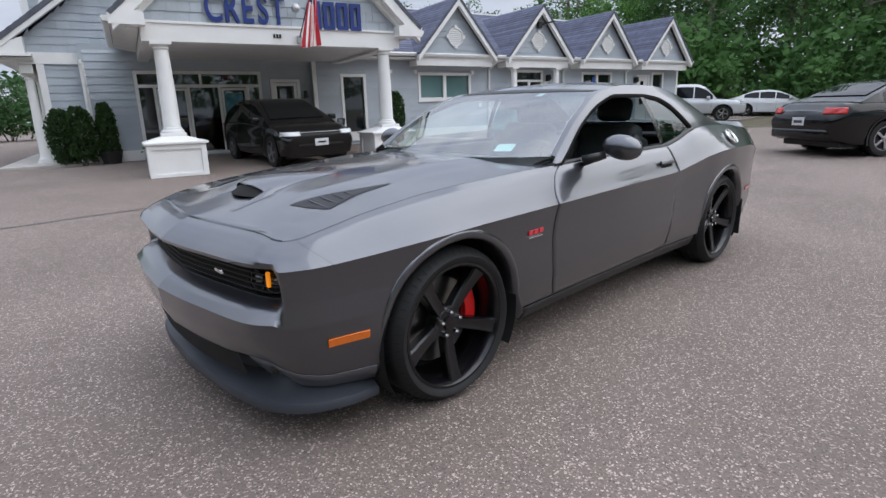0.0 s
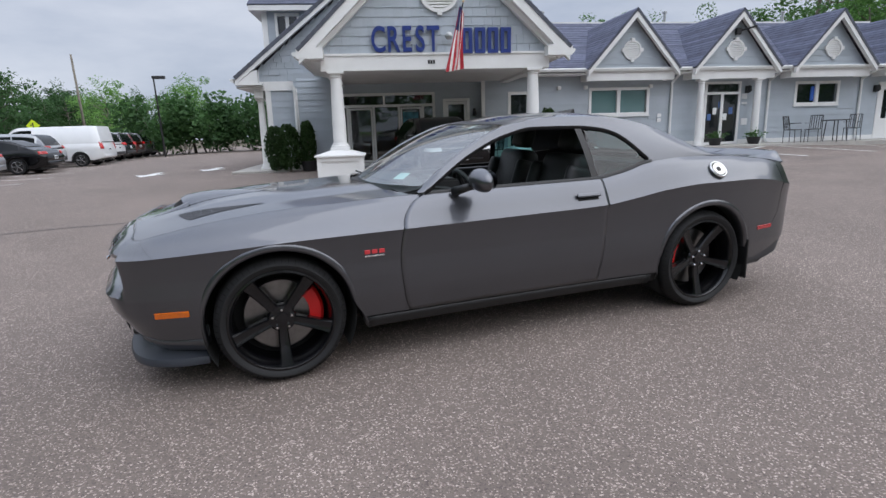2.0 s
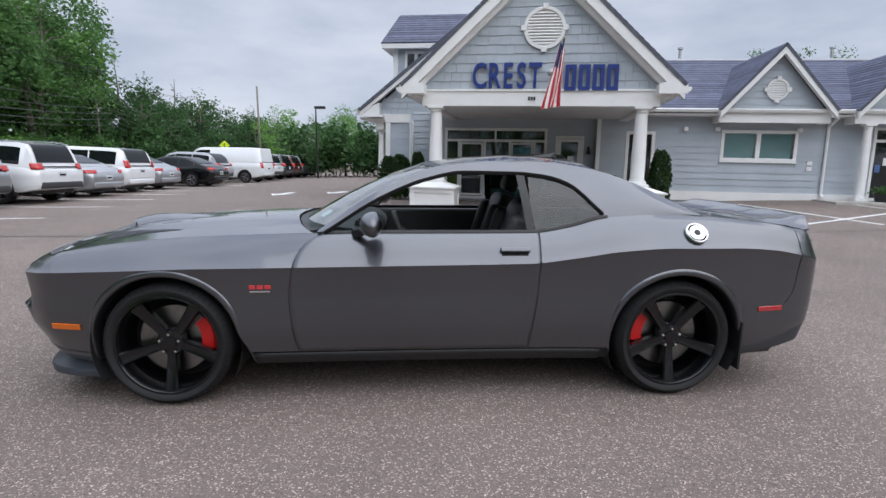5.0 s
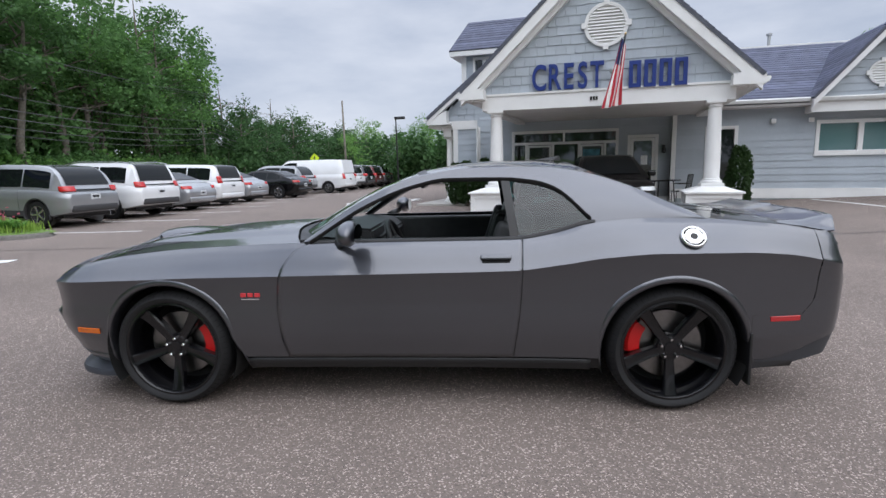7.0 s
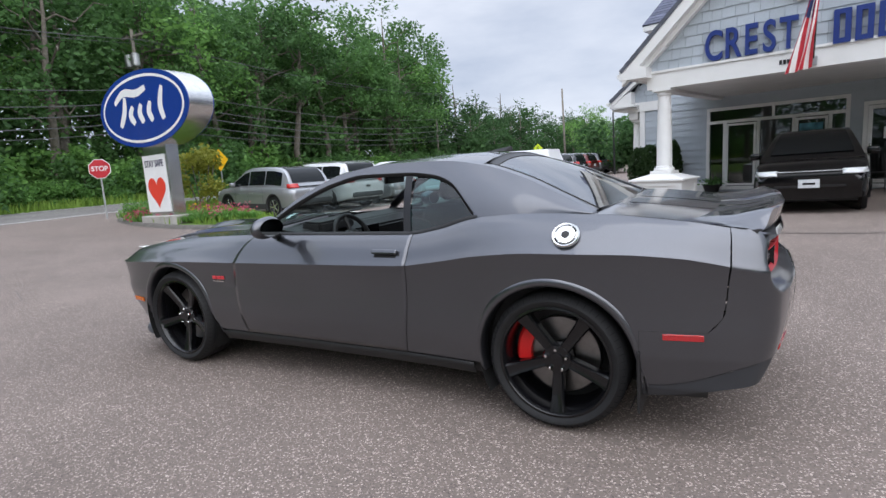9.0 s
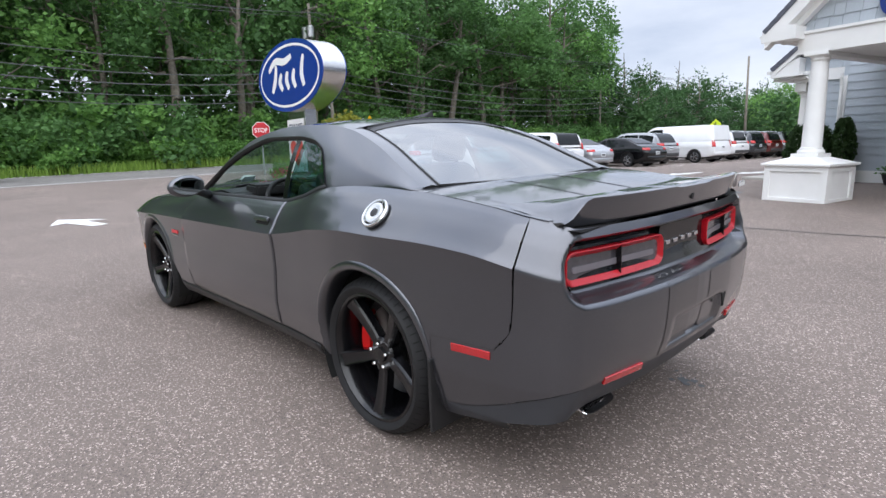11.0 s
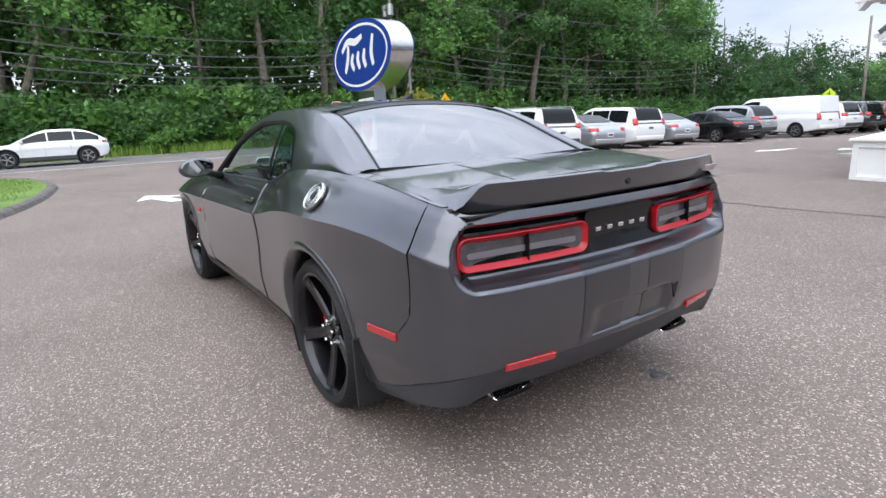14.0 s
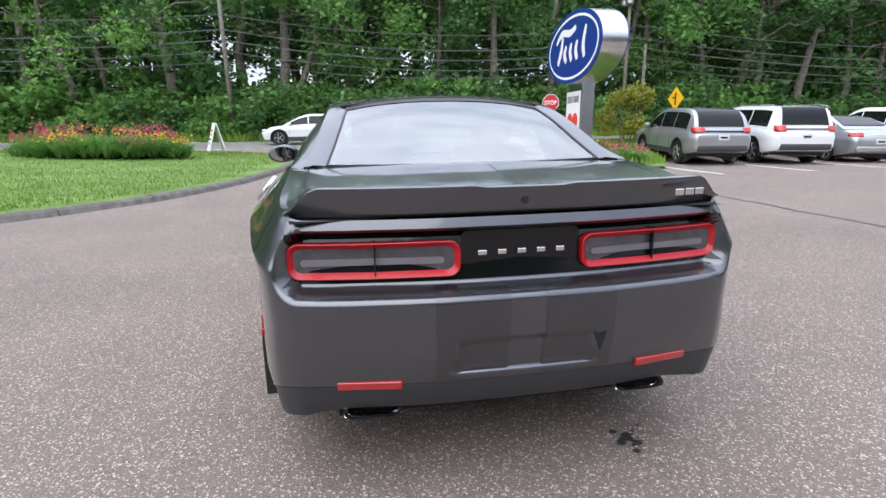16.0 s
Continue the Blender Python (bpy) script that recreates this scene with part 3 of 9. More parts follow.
def pedestal(x, y, z0, z1, w, d):
    root = thing("column_pedestal", pose(x, y, z0), "white panelled wooden pedestal under a porch column", "pedestal", "column pedestals")
    h = z1 - z0
    bm = BM()
    box(bm, -w / 2 + 0.03, w / 2 - 0.03, -d / 2 + 0.03, d / 2 - 0.03, 0, h - 0.15)
    part("core", bm, TRIM, root)
    bm = BM()
    for sy in (-1, 1):
        ya, yb = sorted((sy * (d / 2 - 0.03), sy * d / 2))
        for xa, xb, za, zb in ((-w / 2, w / 2, 0, 0.13), (-w / 2, w / 2, h - 0.25, h - 0.15), (-w / 2, -w / 2 + 0.1, 0.13, h - 0.25), (w / 2 - 0.1, w / 2, 0.13, h - 0.25)):
            box(bm, xa, xb, ya, yb, za, zb)
    for sx in (-1, 1):
        xa, xb = sorted((sx * (w / 2 - 0.03), sx * w / 2))
        for ya, yb, za, zb in ((-d / 2 + 0.03, d / 2 - 0.03, 0, 0.13), (-d / 2 + 0.03, d / 2 - 0.03, h - 0.25, h - 0.15), (-d / 2 + 0.03, -d / 2 + 0.13, 0.13, h - 0.25), (d / 2 - 0.13, d / 2 - 0.03, 0.13, h - 0.25)):
            box(bm, xa, xb, ya, yb, za, zb)
    part("panel_frame", bm, TRIM, root)
    bm = BM()
    box(bm, -w / 2 - 0.05, w / 2 + 0.05, -d / 2 - 0.05, d / 2 + 0.05, h - 0.15, h - 0.105, 0.008)
    q = 0.22
    lo = [bm.verts.new((sx * (w / 2 + 0.02), sy * (d / 2 + 0.02), h - 0.105)) for sx, sy in ((-1, -1), (1, -1), (1, 1), (-1, 1))]
    hi = [bm.verts.new((sx * q, sy * q, h)) for sx, sy in ((-1, -1), (1, -1), (1, 1), (-1, 1))]
    for i in range(4):
        bm.faces.new((lo[i], lo[(i + 1) % 4], hi[(i + 1) % 4], hi[i]))
    bm.faces.new(hi)
    part("cap", bm, TRIM, root)
    return root


# The building is laid out square in its own axes; SITE turns it to face the lot.
SITE = Matrix.Translation((0.36, 9.45, 2.77)) @ pose(0, 0, 0, 0, 0, -13.5) @ pose(0, 0, 0, 0, 1.1, 0) @ Matrix.Translation((-0.36, -9.06, -2.77))
before = {ob.name for ob in bpy.data.objects}


def on_site(x, y):
    """Place in the lot of a point of the building's plan."""
    p = SITE @ Vector((x, y, 0.2))
    return p.x, p.y


# entrance wall and the block behind it
holes = [(0.28, 3.38, 0.30, 2.47), (3.81, 4.51, 0.30, 2.25)]
ew = wall("wall_entrance", -0.95, 4.96, 0.1, 3.2, 13.65, 0.2, holes, label="grey clapboard entrance wall in the shade of the portico")
clad(ew, -0.85, 4.96, 0.5, 3.05, 13.65, [(h[0] - 0.1, h[1] + 0.1, h[2] - 0.2, h[3] + 0.1) for h in holes], 0.19)
bm = BM()
for a, b in ((-0.85, 0.18), (3.48, 3.71), (4.61, 4.96)):
    box(bm, a, b, 13.61, 13.65, 0.15, 0.5)
tagged(part("baseboard", bm, TRIM, ew), "white skirt board at the foot of the wall")
bm = BM()
box(bm, -0.97, -0.85, 13.60, 13.649, 0.15, 2.75)
part("corner_board", bm, TRIM, ew)
downspout(-0.92, 13.60, 0.25, 2.8, ew, 0.12)
# the block beside it stands a little farther back
lw = wall("wall_left_block", -1.86, -0.95, 0.1, 3.2, 14.0, 0.2, [], label="grey clapboard wall beside the side porch")
clad(lw, -1.72, -0.96, 0.5, 2.72, 14.0, (), 0.19)
bm = BM()
box(bm, -1.88, -1.72, 13.95, 13.999, 0.15, 2.72)
box(bm, -1.88, -1.861, 13.999, 14.2, 0.15, 2.72)
box(bm, -1.72, -0.96, 13.96, 13.999, 0.15, 0.5)
box(bm, -2.25, -0.96, 13.94, 13.998, 2.721, 3.0)
part("corner_board", bm, TRIM, lw)

ent = thing("entrance_glazing", Matrix(), "white-framed glazed entrance with sliding doors and a transom", "doors", kind="structure")
bm = BM()
frame_bars(bm, 0.28, 3.38, 0.38, 2.47, 13.61, 13.75, 0.085)
for x in (0.66, 1.49, 2.30, 3.07):
    box(bm, x - 0.035, x + 0.035, 13.63, 13.73, 0.38, 2.12)
box(bm, 0.28, 3.38, 13.62, 13.74, 2.12, 2.2)
box(bm, 1.80, 1.86, 13.625, 13.73, 2.2, 2.47)
for a, b in ((0.70, 1.45), (2.34, 3.03)):
    frame_bars(bm, a + 0.06, b - 0.06, 0.46, 2.04, 13.61, 13.65, 0.055)
part("frame", bm, TRIM, ent)
PANE = glass_mat("shop_glass", (0.50, 0.55, 0.55))
for a, b in ((0.28, 0.62), (0.70, 1.45), (1.53, 2.26), (2.34, 3.03), (3.11, 3.38)):
    bm = BM()
    box(bm, a, b, 13.68, 13.688, 0.38, 2.12)
    part("pane", bm, PANE, ent).visible_shadow = False
for a, b in ((0.28, 1.80), (1.86, 3.38)):
    bm = BM()
    box(bm, a, b, 13.68, 13.688, 2.2, 2.47)
    part("pane", bm, PANE, ent).visible_shadow = False
d1 = thing("door_1", Matrix(), "white-framed glazed side door with a notice", "door", kind="structure")
bm = BM()
frame_bars(bm, 3.81, 4.51, 0.38, 2.25, 13.61, 13.75, 0.085)
frame_bars(bm, 3.90, 4.42, 0.50, 2.15, 13.65, 13.70, 0.085)
part("frame", bm, TRIM, d1)
bm = BM()
box(bm, 3.90, 4.42, 13.67, 13.68, 0.50, 2.15)
part("pane", bm, PANE, d1).visible_shadow = False
bm = BM()
tube(bm, (3.87, 13.60, 1.05), (3.87, 13.60, 1.35), 0.014)
part("handle", bm, STEEL, d1)
bm = BM()
box(bm, 4.12, 4.30, 13.658, 13.662, 1.45, 1.72)
tagged(part("notice", bm, WHITE), "white paper notice on the door glass", "notice")
bm = BM()
box(bm, 2.42, 2.92, 13.668, 13.674, 1.35, 1.95)
tagged(part("window_poster", bm, mat("poster_blue", (0.08, 0.26, 0.34), 0.4, var=0.5, scale=5)), "blue and white poster inside the entrance glass", "poster")
bm = BM()
box(bm, 4.70, 4.78, 13.51, 13.63, 1.78, 2.01, 0.02)
lathe(bm, [(0.02, 0), (0.07, 0.03), (0.05, 0.14), (0.0, 0.16)], 12, pose(4.74, 13.52, 1.78))
tagged(part("wall_lantern", bm, BLACK), "small black wall lantern beside the door", "lamp")

# a dim showroom behind the glass
INFL = mat("showroom_floor", (0.25, 0.23, 0.20), 0.3)
INW = mat("showroom_wall", (0.30, 0.29, 0.27), 0.8)
bm = BM()
box(bm, -0.6, 8.4, 13.85, 18.0, 0.1, 0.30)
tagged(part("showroom_floor", bm, INFL), "tiled showroom floor behind the glass", "floor", kind="structure")
bm = BM()
box(bm, -0.6, 8.4, 18.0, 18.2, 0.30, 3.2)
box(bm, 8.3, 8.4, 13.85, 18.0, 0.30, 3.2)
box(bm, -1.86, -1.66, 14.21, 30.0, 0.1, 2.9)
box(bm, -0.8, -0.6, 13.86, 18.0, 0.30, 2.9)
tagged(part("wall_showroom", bm, INW), "plain inner walls of the dim showroom", "wall", kind="structure")
bm = BM()
box(bm, -0.6, 8.4, 13.85, 18.0, 2.9, 3.0)
tagged(part("ceiling", bm, SOFFIT), "plain showroom ceiling", "ceiling", kind="structure")
desk = thing("reception_desk", pose(1.9, 16.4, 0.30), "brown wooden reception desk inside the showroom", "desk")
WOOD = mat("brown_wood", (0.16, 0.075, 0.03), 0.4, var=0.25, scale=5)
bm = BM()
box(bm, -0.9, 0.9, -0.35, 0.3, 0, 1.0, 0.01)
part("body", bm, WOOD, desk)
bm = BM()
box(bm, -0.98, 0.98, -0.42, 0.36, 1.0, 1.05, 0.012)
part("top", bm, mat("desk_top", (0.30, 0.28, 0.25), 0.3), desk)

# left gable over the entrance block
lg = tagged(raw("wall_left_gable", [(-2.5, 13.98, 3.0), (5.2, 13.98, 3.0), (1.35, 13.98, 6.06), (-2.5, 14.2, 3.0), (5.2, 14.2, 3.0), (1.35, 14.2, 6.06)],
                [(0, 1, 2), (3, 5, 4), (0, 3, 4, 1), (1, 4, 5, 2), (0, 2, 5, 3)], SIDING), "grey clapboard gable beside the portico", "wall", kind="structure")
clad(lg, -2.5, 5.2, 3.0, 6.0, 13.97, (), 0.19, name="shake", shake=0.27, top=lambda z: (-2.5 + (z - 3.0) / 0.795, 5.2 - (z - 3.0) / 0.795))
rake_boards(lg, -2.70, 5.40, 1.35, 3.12, 6.34, 13.64, 13.80, 0.20)
bm = BM()
box(bm, -2.71, -1.9, 13.64, 13.97, 2.88, 2.94)
prism(bm, [(-2.70, 2.90), (-2.02, 2.90), (-2.02, 3.33), (-2.70, 3.05)], (13.66, 13.96))
part("eave_return", bm, TRIM, lg)
slope_roof("roof_left_block", (-2.73, 13.62, 3.12), (-2.73, 30, 3.12), (1.35, 30, 6.36), (1.35, 13.62, 6.36), 0.1)
slope_roof("roof_left_block_back", (5.43, 30, 3.12), (5.43, 13.62, 3.12), (1.35, 13.62, 6.36), (1.35, 30, 6.36), 0.1)
gutter_run((-2.75, 30, 3.08), (-2.75, 13.7, 3.08), lg)

# upper block with its own roof
ub = wall("wall_upper_block", -2.12, 2.2, 3.4, 5.6, 16.15, 0.2, [(-1.66, -1.0, 4.6, 5.35)], label="grey upper storey wall behind the gable")
clad(ub, -2.12, 2.2, 4.4, 5.55, 16.15, [(-1.76, -0.9, 4.5, 5.45)], 0.19)
window("window_upper", -1.66, -1.0, 4.6, 5.35, 16.15, DGLASS, (-1.33,), ub, "small white double window in the upper storey")
bm = BM()
box(bm, -2.18, -2.0, 16.09, 16.25, 3.7, 5.55)
box(bm, -2.53, 2.2, 15.78, 15.94, 5.47, 5.66)
box(bm, -2.53, -2.12, 15.94, 19.0, 5.47, 5.56)
part("corner_board", bm, TRIM, ub)
bm = BM()
box(bm, -2.12, -1.92, 16.35, 19.2, 3.4, 5.55)
tagged(part("wall_upper_side", bm, SIDING), "grey side wall of the upper storey", "wall", kind="structure")
slope_roof("roof_upper", (-2.55, 15.76, 5.66), (2.6, 15.76, 5.66), (2.6, 17.6, 7.06), (-2.30, 17.6, 7.06), 0.08)
slope_roof("roof_upper_back", (2.6, 19.4, 5.66), (-2.55, 19.4, 5.66), (-2.30, 17.6, 7.06), (2.6, 17.6, 7.06), 0.08)

# side porch with a row of columns
bm = BM()
box(bm, -2.95, -1.87, 13.1, 34, 0.0, 0.27, 0.01)
box(bm, -1.87, -1.25, 13.1, 13.96, 0.0, 0.27, 0.01)
tagged(part("pavement_porch", bm, CONC), "pale concrete walk along the side porch", "pavement", kind="structure")
bm = BM()
box(bm, -2.72, -1.89, 13.82, 30, 2.80, 2.86)
box(bm, -2.24, -1.96, 13.99, 30, 2.50, 2.80)
tagged(part("porch_beam", bm, SOFFIT), "white beam and soffit over the side porch", "beam", kind="structure")
for i in range(6):
    column(-2.10, 14.25 + 2.1 * i, 0.27, 2.50, 0.115, "white round column of the side porch")

# portico
pz = 3.08
pf = tagged(raw("wall_portico_gable", [(0.0, 9.12, 3.08), (6.15, 9.12, 3.08), (3.075, 9.12, 6.02), (0.0, 9.3, 3.08), (6.15, 9.3, 3.08), (3.075, 9.3, 6.02)],
                [(0, 1, 2), (3, 5, 4), (0, 3, 4, 1), (1, 4, 5, 2), (0, 2, 5, 3)], SIDING), "grey clapboard portico gable with blue letters", "wall", kind="structure")
clad(pf, 0.0, 6.15, 3.13, 5.98, 9.11, (), 0.205, name="shake", shake=0.26, top=lambda z: (0.0 + (z - 3.08) / 0.956, 6.15 - (z - 3.08) / 0.956))
round_vent(pf, 3.17, 4.50, 0.47, 9.08)
rake_boards(pf, -0.09, 6.24, 3.075, 3.20, 6.22, 8.78, 8.95, 0.24)
rake_boards(pf, 0.12, 6.03, 3.075, 3.17, 5.98, 8.95, 9.09, 0.16, "rake_soffit_board")
bm = BM()
for s in (-1, 1):
    cx = 3.075
    pts = [(cx + s * 3.22, 3.02), (cx + s * 2.62, 3.02), (cx + s * 2.62, 3.24), (cx + s * 3.0, 3.32), (cx + s * 3.22, 3.22)]
    prism(bm, pts if s < 0 else pts[::-1], (8.77, 9.10))
part("eave_return", bm, TRIM, pf)
bm = BM()
box(bm, 0.36, 5.81, 9.06, 9.36, 2.77, 3.10)
box(bm, 0.33, 5.84, 9.03, 9.36, 3.101, 3.15)
box(bm, 0.36, 0.62, 9.361, 13.60, 2.77, 3.10)
box(bm, 5.55, 5.81, 9.361, 13.36, 2.77, 3.10)
tagged(part("portico_beam", bm, TRIM), "broad white fascia beam round the portico", "beam", kind="structure")
bm = BM()
box(bm, 0.62, 5.55, 9.36, 13.63, 2.84, 2.90)
tagged(part("ceiling_portico", bm, SOFFIT), "white board ceiling of the portico", "ceiling", kind="structure")
bm = BM()
for s in (-1, 1):
    x0, x1 = 3.075 + s * 2.735, 3.075 + s * 3.20
    prism(bm, [(x0, 2.98), (x1, 3.07), (x1, 3.13), (x0, 3.04)][::(1 if s < 0 else -1)], (9.1, 13.35))
part("side_soffit", bm, SOFFIT, pf)
slope_roof("roof_portico", (-0.13, 8.76, 3.22), (-0.13, 13.6, 3.22), (3.075, 16.0, 6.27), (3.075, 8.76, 6.27), 0.07)
slope_roof("roof_portico_back", (6.28, 13.6, 3.22), (6.28, 8.76, 3.22), (3.075, 8.76, 6.27), (3.075, 16.0, 6.27), 0.07)
gutter_run((-0.14, 13.3, 3.18), (-0.14, 8.9, 3.18), pf)
gutter_run((6.29, 8.9, 3.18), (6.29, 12.6, 3.18), pf)
for x, z0 in ((0.68, 0.10), (5.45, 0.16)):
    pedestal(x, 9.22, z0, 0.96, 1.08, 0.96)
    column(x, 9.22, 0.96, 2.77, 0.16, "white round portico column on a panelled pedestal")

# the name over the portico, letter by letter
for ch, x in (("C", 1.72), ("R", 2.06), ("E", 2.38), ("S", 2.69), ("T", 3.00)):
    ob = text_mesh("sign_letter", ch, 0.80, 0.03, LETTER, pose(x, 9.035, 3.42, 90, 0, 0), None, 0.012, 0.62)
    tagged(ob, "dark blue raised capital letter on the gable", "letter", "portico name letters")
for x in (3.80, 4.11, 4.42, 4.73):
    bm = BM()
    w, h = 0.125, 0.285
    for xa, xb, za, zb in ((-w, -w + 0.085, -h, h), (w - 0.085, w, -h, h), (-w + 0.085, w - 0.085, h - 0.085, h), (-w + 0.085, w - 0.085, -h, -h + 0.085)):
        box(bm, x + xa, x + xb, 9.005, 9.065, 3.40 + za, 3.40 + zb)
    tagged(part("sign_shape", bm, LETTER), "dark blue raised plain shape on the gable", "sign", "portico name letters")
bm = BM()
for k in range(3):
    box(bm, 2.86 + 0.062 * k, 2.905 + 0.062 * k, 9.045, 9.058, 2.90, 2.98)
tagged(part("number_bars", bm, BLACK), "small dark bars on the fascia", "sign")

# flag on a bracket
flag = thing("flag", pose(3.42, 9.03, 3.0), "red and white striped flag on a slanted wall pole", "flag")
bm = tube(BM(), (-0.02, -0.02, -0.12), (0.16, -0.95, 1.05), 0.013, n=8)
part("pole", bm, BLACK, flag)
bm = lathe(BM(), [(0.0, -0.03), (0.03, 0), (0.0, 0.03)], 10, Matrix.Translation((0.16, -0.95, 1.06)))
part("finial", bm, mat("gold", (0.7, 0.5, 0.2), 0.3, metal=1), flag)
FR = mat("flag_red", (0.48, 0.03, 0.045), 0.85, var=0.1)
FW = mat("flag_white", (0.78, 0.76, 0.74), 0.85, var=0.06)
FB = mat("flag_blue", (0.02, 0.03, 0.10), 0.85, var=0.08)


def cloth(s, h):
    """The flag hangs in folds from its slanted pole: s along the pole, h down the cloth."""
    x = 0.13 - 0.20 * h + (s - 0.5) * (0.09 + 0.27 * h) + 0.02 * math.sin(9 * s + 5 * h) * h
    y = -0.90 - 0.10 * h + 0.05 * math.sin(14 * s + 3 * h) * (0.3 + h)
    return Vector((x, y, 1.0 - 0.16 * s * (1 - h) - 1.40 * h + 0.06 * s * h))


for k in range(7):
    vs, n = [], 16
    for j in range(n):
        for e in (0, 1):
            vs.append(cloth((k + e) / 7.0, j / (n - 1)))
    fs = [(2 * j, 2 * j + 1, 2 * j + 3, 2 * j + 2) for j in range(n - 1)]
    raw("stripe", vs, fs, FR if k % 2 == 0 else FW, flag, smooth=True)
vs = []
for j in range(7):
    for e in range(7):
        vs.append(cloth(e / 6 * 0.6, j / 6 * 0.36) + Vector((0, -0.006, 0)))
raw("canton", vs, grid_faces(7, 7), FB, flag, smooth=True)
part("bracket", box(BM(), -0.07, 0.04, -0.06, 0.0, -0.2, -0.04, 0.01), METAL, flag)
bm = lathe(BM(), [(0.05, 0), (0.09, 0.06), (0.08, 0.12), (0.0, 0.14)], 14, pose(3.36, 9.01, 3.50, 90, 0, 0))
tagged(part("gable_lamp", bm, METAL), "small round metal lamp on the gable beside the flag", "lamp")

# ---- the long wing with four gables ----
WING = pose(4.96, 13.42, 0, 0, 0, 2.0)
wing = thing("wing", WING, "long grey clapboard wing with four small gables", "building", kind="structure")
G1, GS, NG = 4.80, 3.62, 4
gc = [G1 + GS * i for i in range(NG)]
wend = gc[3] + 1.62
wh = [(0.95, 1.62, 0.55, 2.40), (3.70, 5.66, 1.74, 2.47), (7.86, 9.04, 0.57, 2.60), (11.28, 12.86, 1.92, 2.55), (14.60, 15.28, 0.57, 2.50), (15.58, 16.22, 2.0, 2.58)]
ww = wall("wall_wing", 0, wend, 0.2, 3.1, 0, 0.2, wh, wing)
clad(ww, 0.12, wend, 0.73, 2.98, 0, [(h[0] - 0.09, h[1] + 0.09, h[2] - 0.09, h[3] + 0.09) for h in wh], 0.19)
bm = BM()
for a, b in ((0.0, 7.76), (9.14, 14.5), (15.38, wend)):
    box(bm, a, b, -0.04, 0.0, 0.45, 0.73)
part("baseboard", bm, TRIM, ww)
bm = BM()
box(bm, -0.02, 0.1, -0.045, 0.0, 0.3, 2.95)
box(bm, wend - 0.1, wend + 0.02, -0.045, 0.0, 0.3, 2.95)
part("corner_board", bm, TRIM, ww)
bm = BM()
box(bm, wend - 0.2, wend, 0.2, 9, 0.1, 3.1)
part("wall_end", bm, SIDING, wing)
slope_roof("roof_wing", (0.3, -0.55, 3.08), (wend + 0.2, -0.55, 3.08), (wend + 0.2, 3.6, 5.20), (0.3, 3.6, 5.20), 0.1, wing)
bm = BM()
box(bm, 0.3, wend + 0.2, 3.6, 3.9, 5.10, 5.26)
box(bm, 0.3, wend + 0.2, -0.52, 0.0, 2.93, 2.99)
part("parapet_cap", bm, TRIM, wing)
bm = BM()
box(bm, 0.3, wend + 0.2, 3.9, 9.5, 5.04, 5.14)
part("flat_roof", bm, ROOFDARK, wing)
gutter_run((0.7, -0.56, 3.12), (wend + 0.2, -0.56, 3.12), wing)
for u in (3.25, 8.3, 13.5):
    bm = lathe(BM(), [(0.05, -0.4), (0.05, 0.35), (0.09, 0.36), (0.09, 0.42), (0.0, 0.45)], 10, pose(u, 3.75, 5.24))
    part("roof_vent_pipe", bm, METAL, wing)
for i, c in enumerate(gc):
    g = thing("wing_gable", Matrix(), "small grey gable with white rakes and round vent", "gable", "wing gables", kind="structure")
    g.matrix_basis = WING.copy()
    y = -0.5
    raw("gable_wall", [(c - 1.42, y, 3.03), (c + 1.42, y, 3.03), (c, y, 4.68), (c - 1.42, 0, 3.03), (c + 1.42, 0, 3.03), (c, 0, 4.68)],
        [(0, 1, 2), (3, 5, 4), (0, 3, 4, 1)], SIDING, g)
    clad(g, c - 1.42, c + 1.42, 3.05, 4.62, y - 0.005, (), 0.19, top=lambda z, c=c: (c - 1.42 + (z - 3.03) / 1.16, c + 1.42 - (z - 3.03) / 1.16))
    round_vent(g, c, 3.66, 0.30, y - 0.03)
    rake_boards(g, c - 1.54, c + 1.54, c, 3.08, 4.84, y - 0.3, y - 0.16, 0.16)
    bm = BM()
    box(bm, c - 1.50, c + 1.50, y - 0.05, y + 0.05, 2.74, 2.99)
    box(bm, c - 1.54, c + 1.54, y - 0.09, y + 0.05, 2.991, 3.05)
    box(bm, c - 1.50, c - 1.38, y + 0.051, -0.03, 2.74, 2.92)
    box(bm, c + 1.38, c + 1.50, y + 0.051, -0.03, 2.74, 2.92)
    box(bm, c - 1.38, c + 1.38, y + 0.05, -0.02, 2.78, 2.82)
    part("band_board", bm, TRIM, g)
    for s in (-1, 1):
        a, b = (c + s * 1.57, y - 0.32, 3.09), (c, y - 0.32, 4.88)
        a2, b2 = (c + s * 1.57, 0.2, 3.09), (c, 2.95, 4.88)
        slope_roof("gable_roof", a, a2, b2, b, 0.06, g)
    if i < 3:
        downspout(c + 1.72, 0, 0.58, 3.0, wing, 0.5)
    for d in ((-2.25, -1.34, 0.94) if i == 0 else ()):
        part("flood_lamp", box(BM(), -0.06, 0.06, -0.05, 0.05, -0.06, 0.06, 0.015, pose(c + d, -0.1, 2.57)), TRIM, wing)
window("window_wing", 3.70, 5.66, 1.74, 2.47, 0, TGLASS, (4.66,), wing, "white-framed double window with pale teal glass")
window("window_wing_dark", 11.28, 12.86, 1.92, 2.55, 0, DGLASS, (12.07,), wing, "white-framed dark double window")
window("window_end", 15.58, 16.22, 2.0, 2.58, 0, DGLASS, (), wing, "small dark window near the end of the wing")
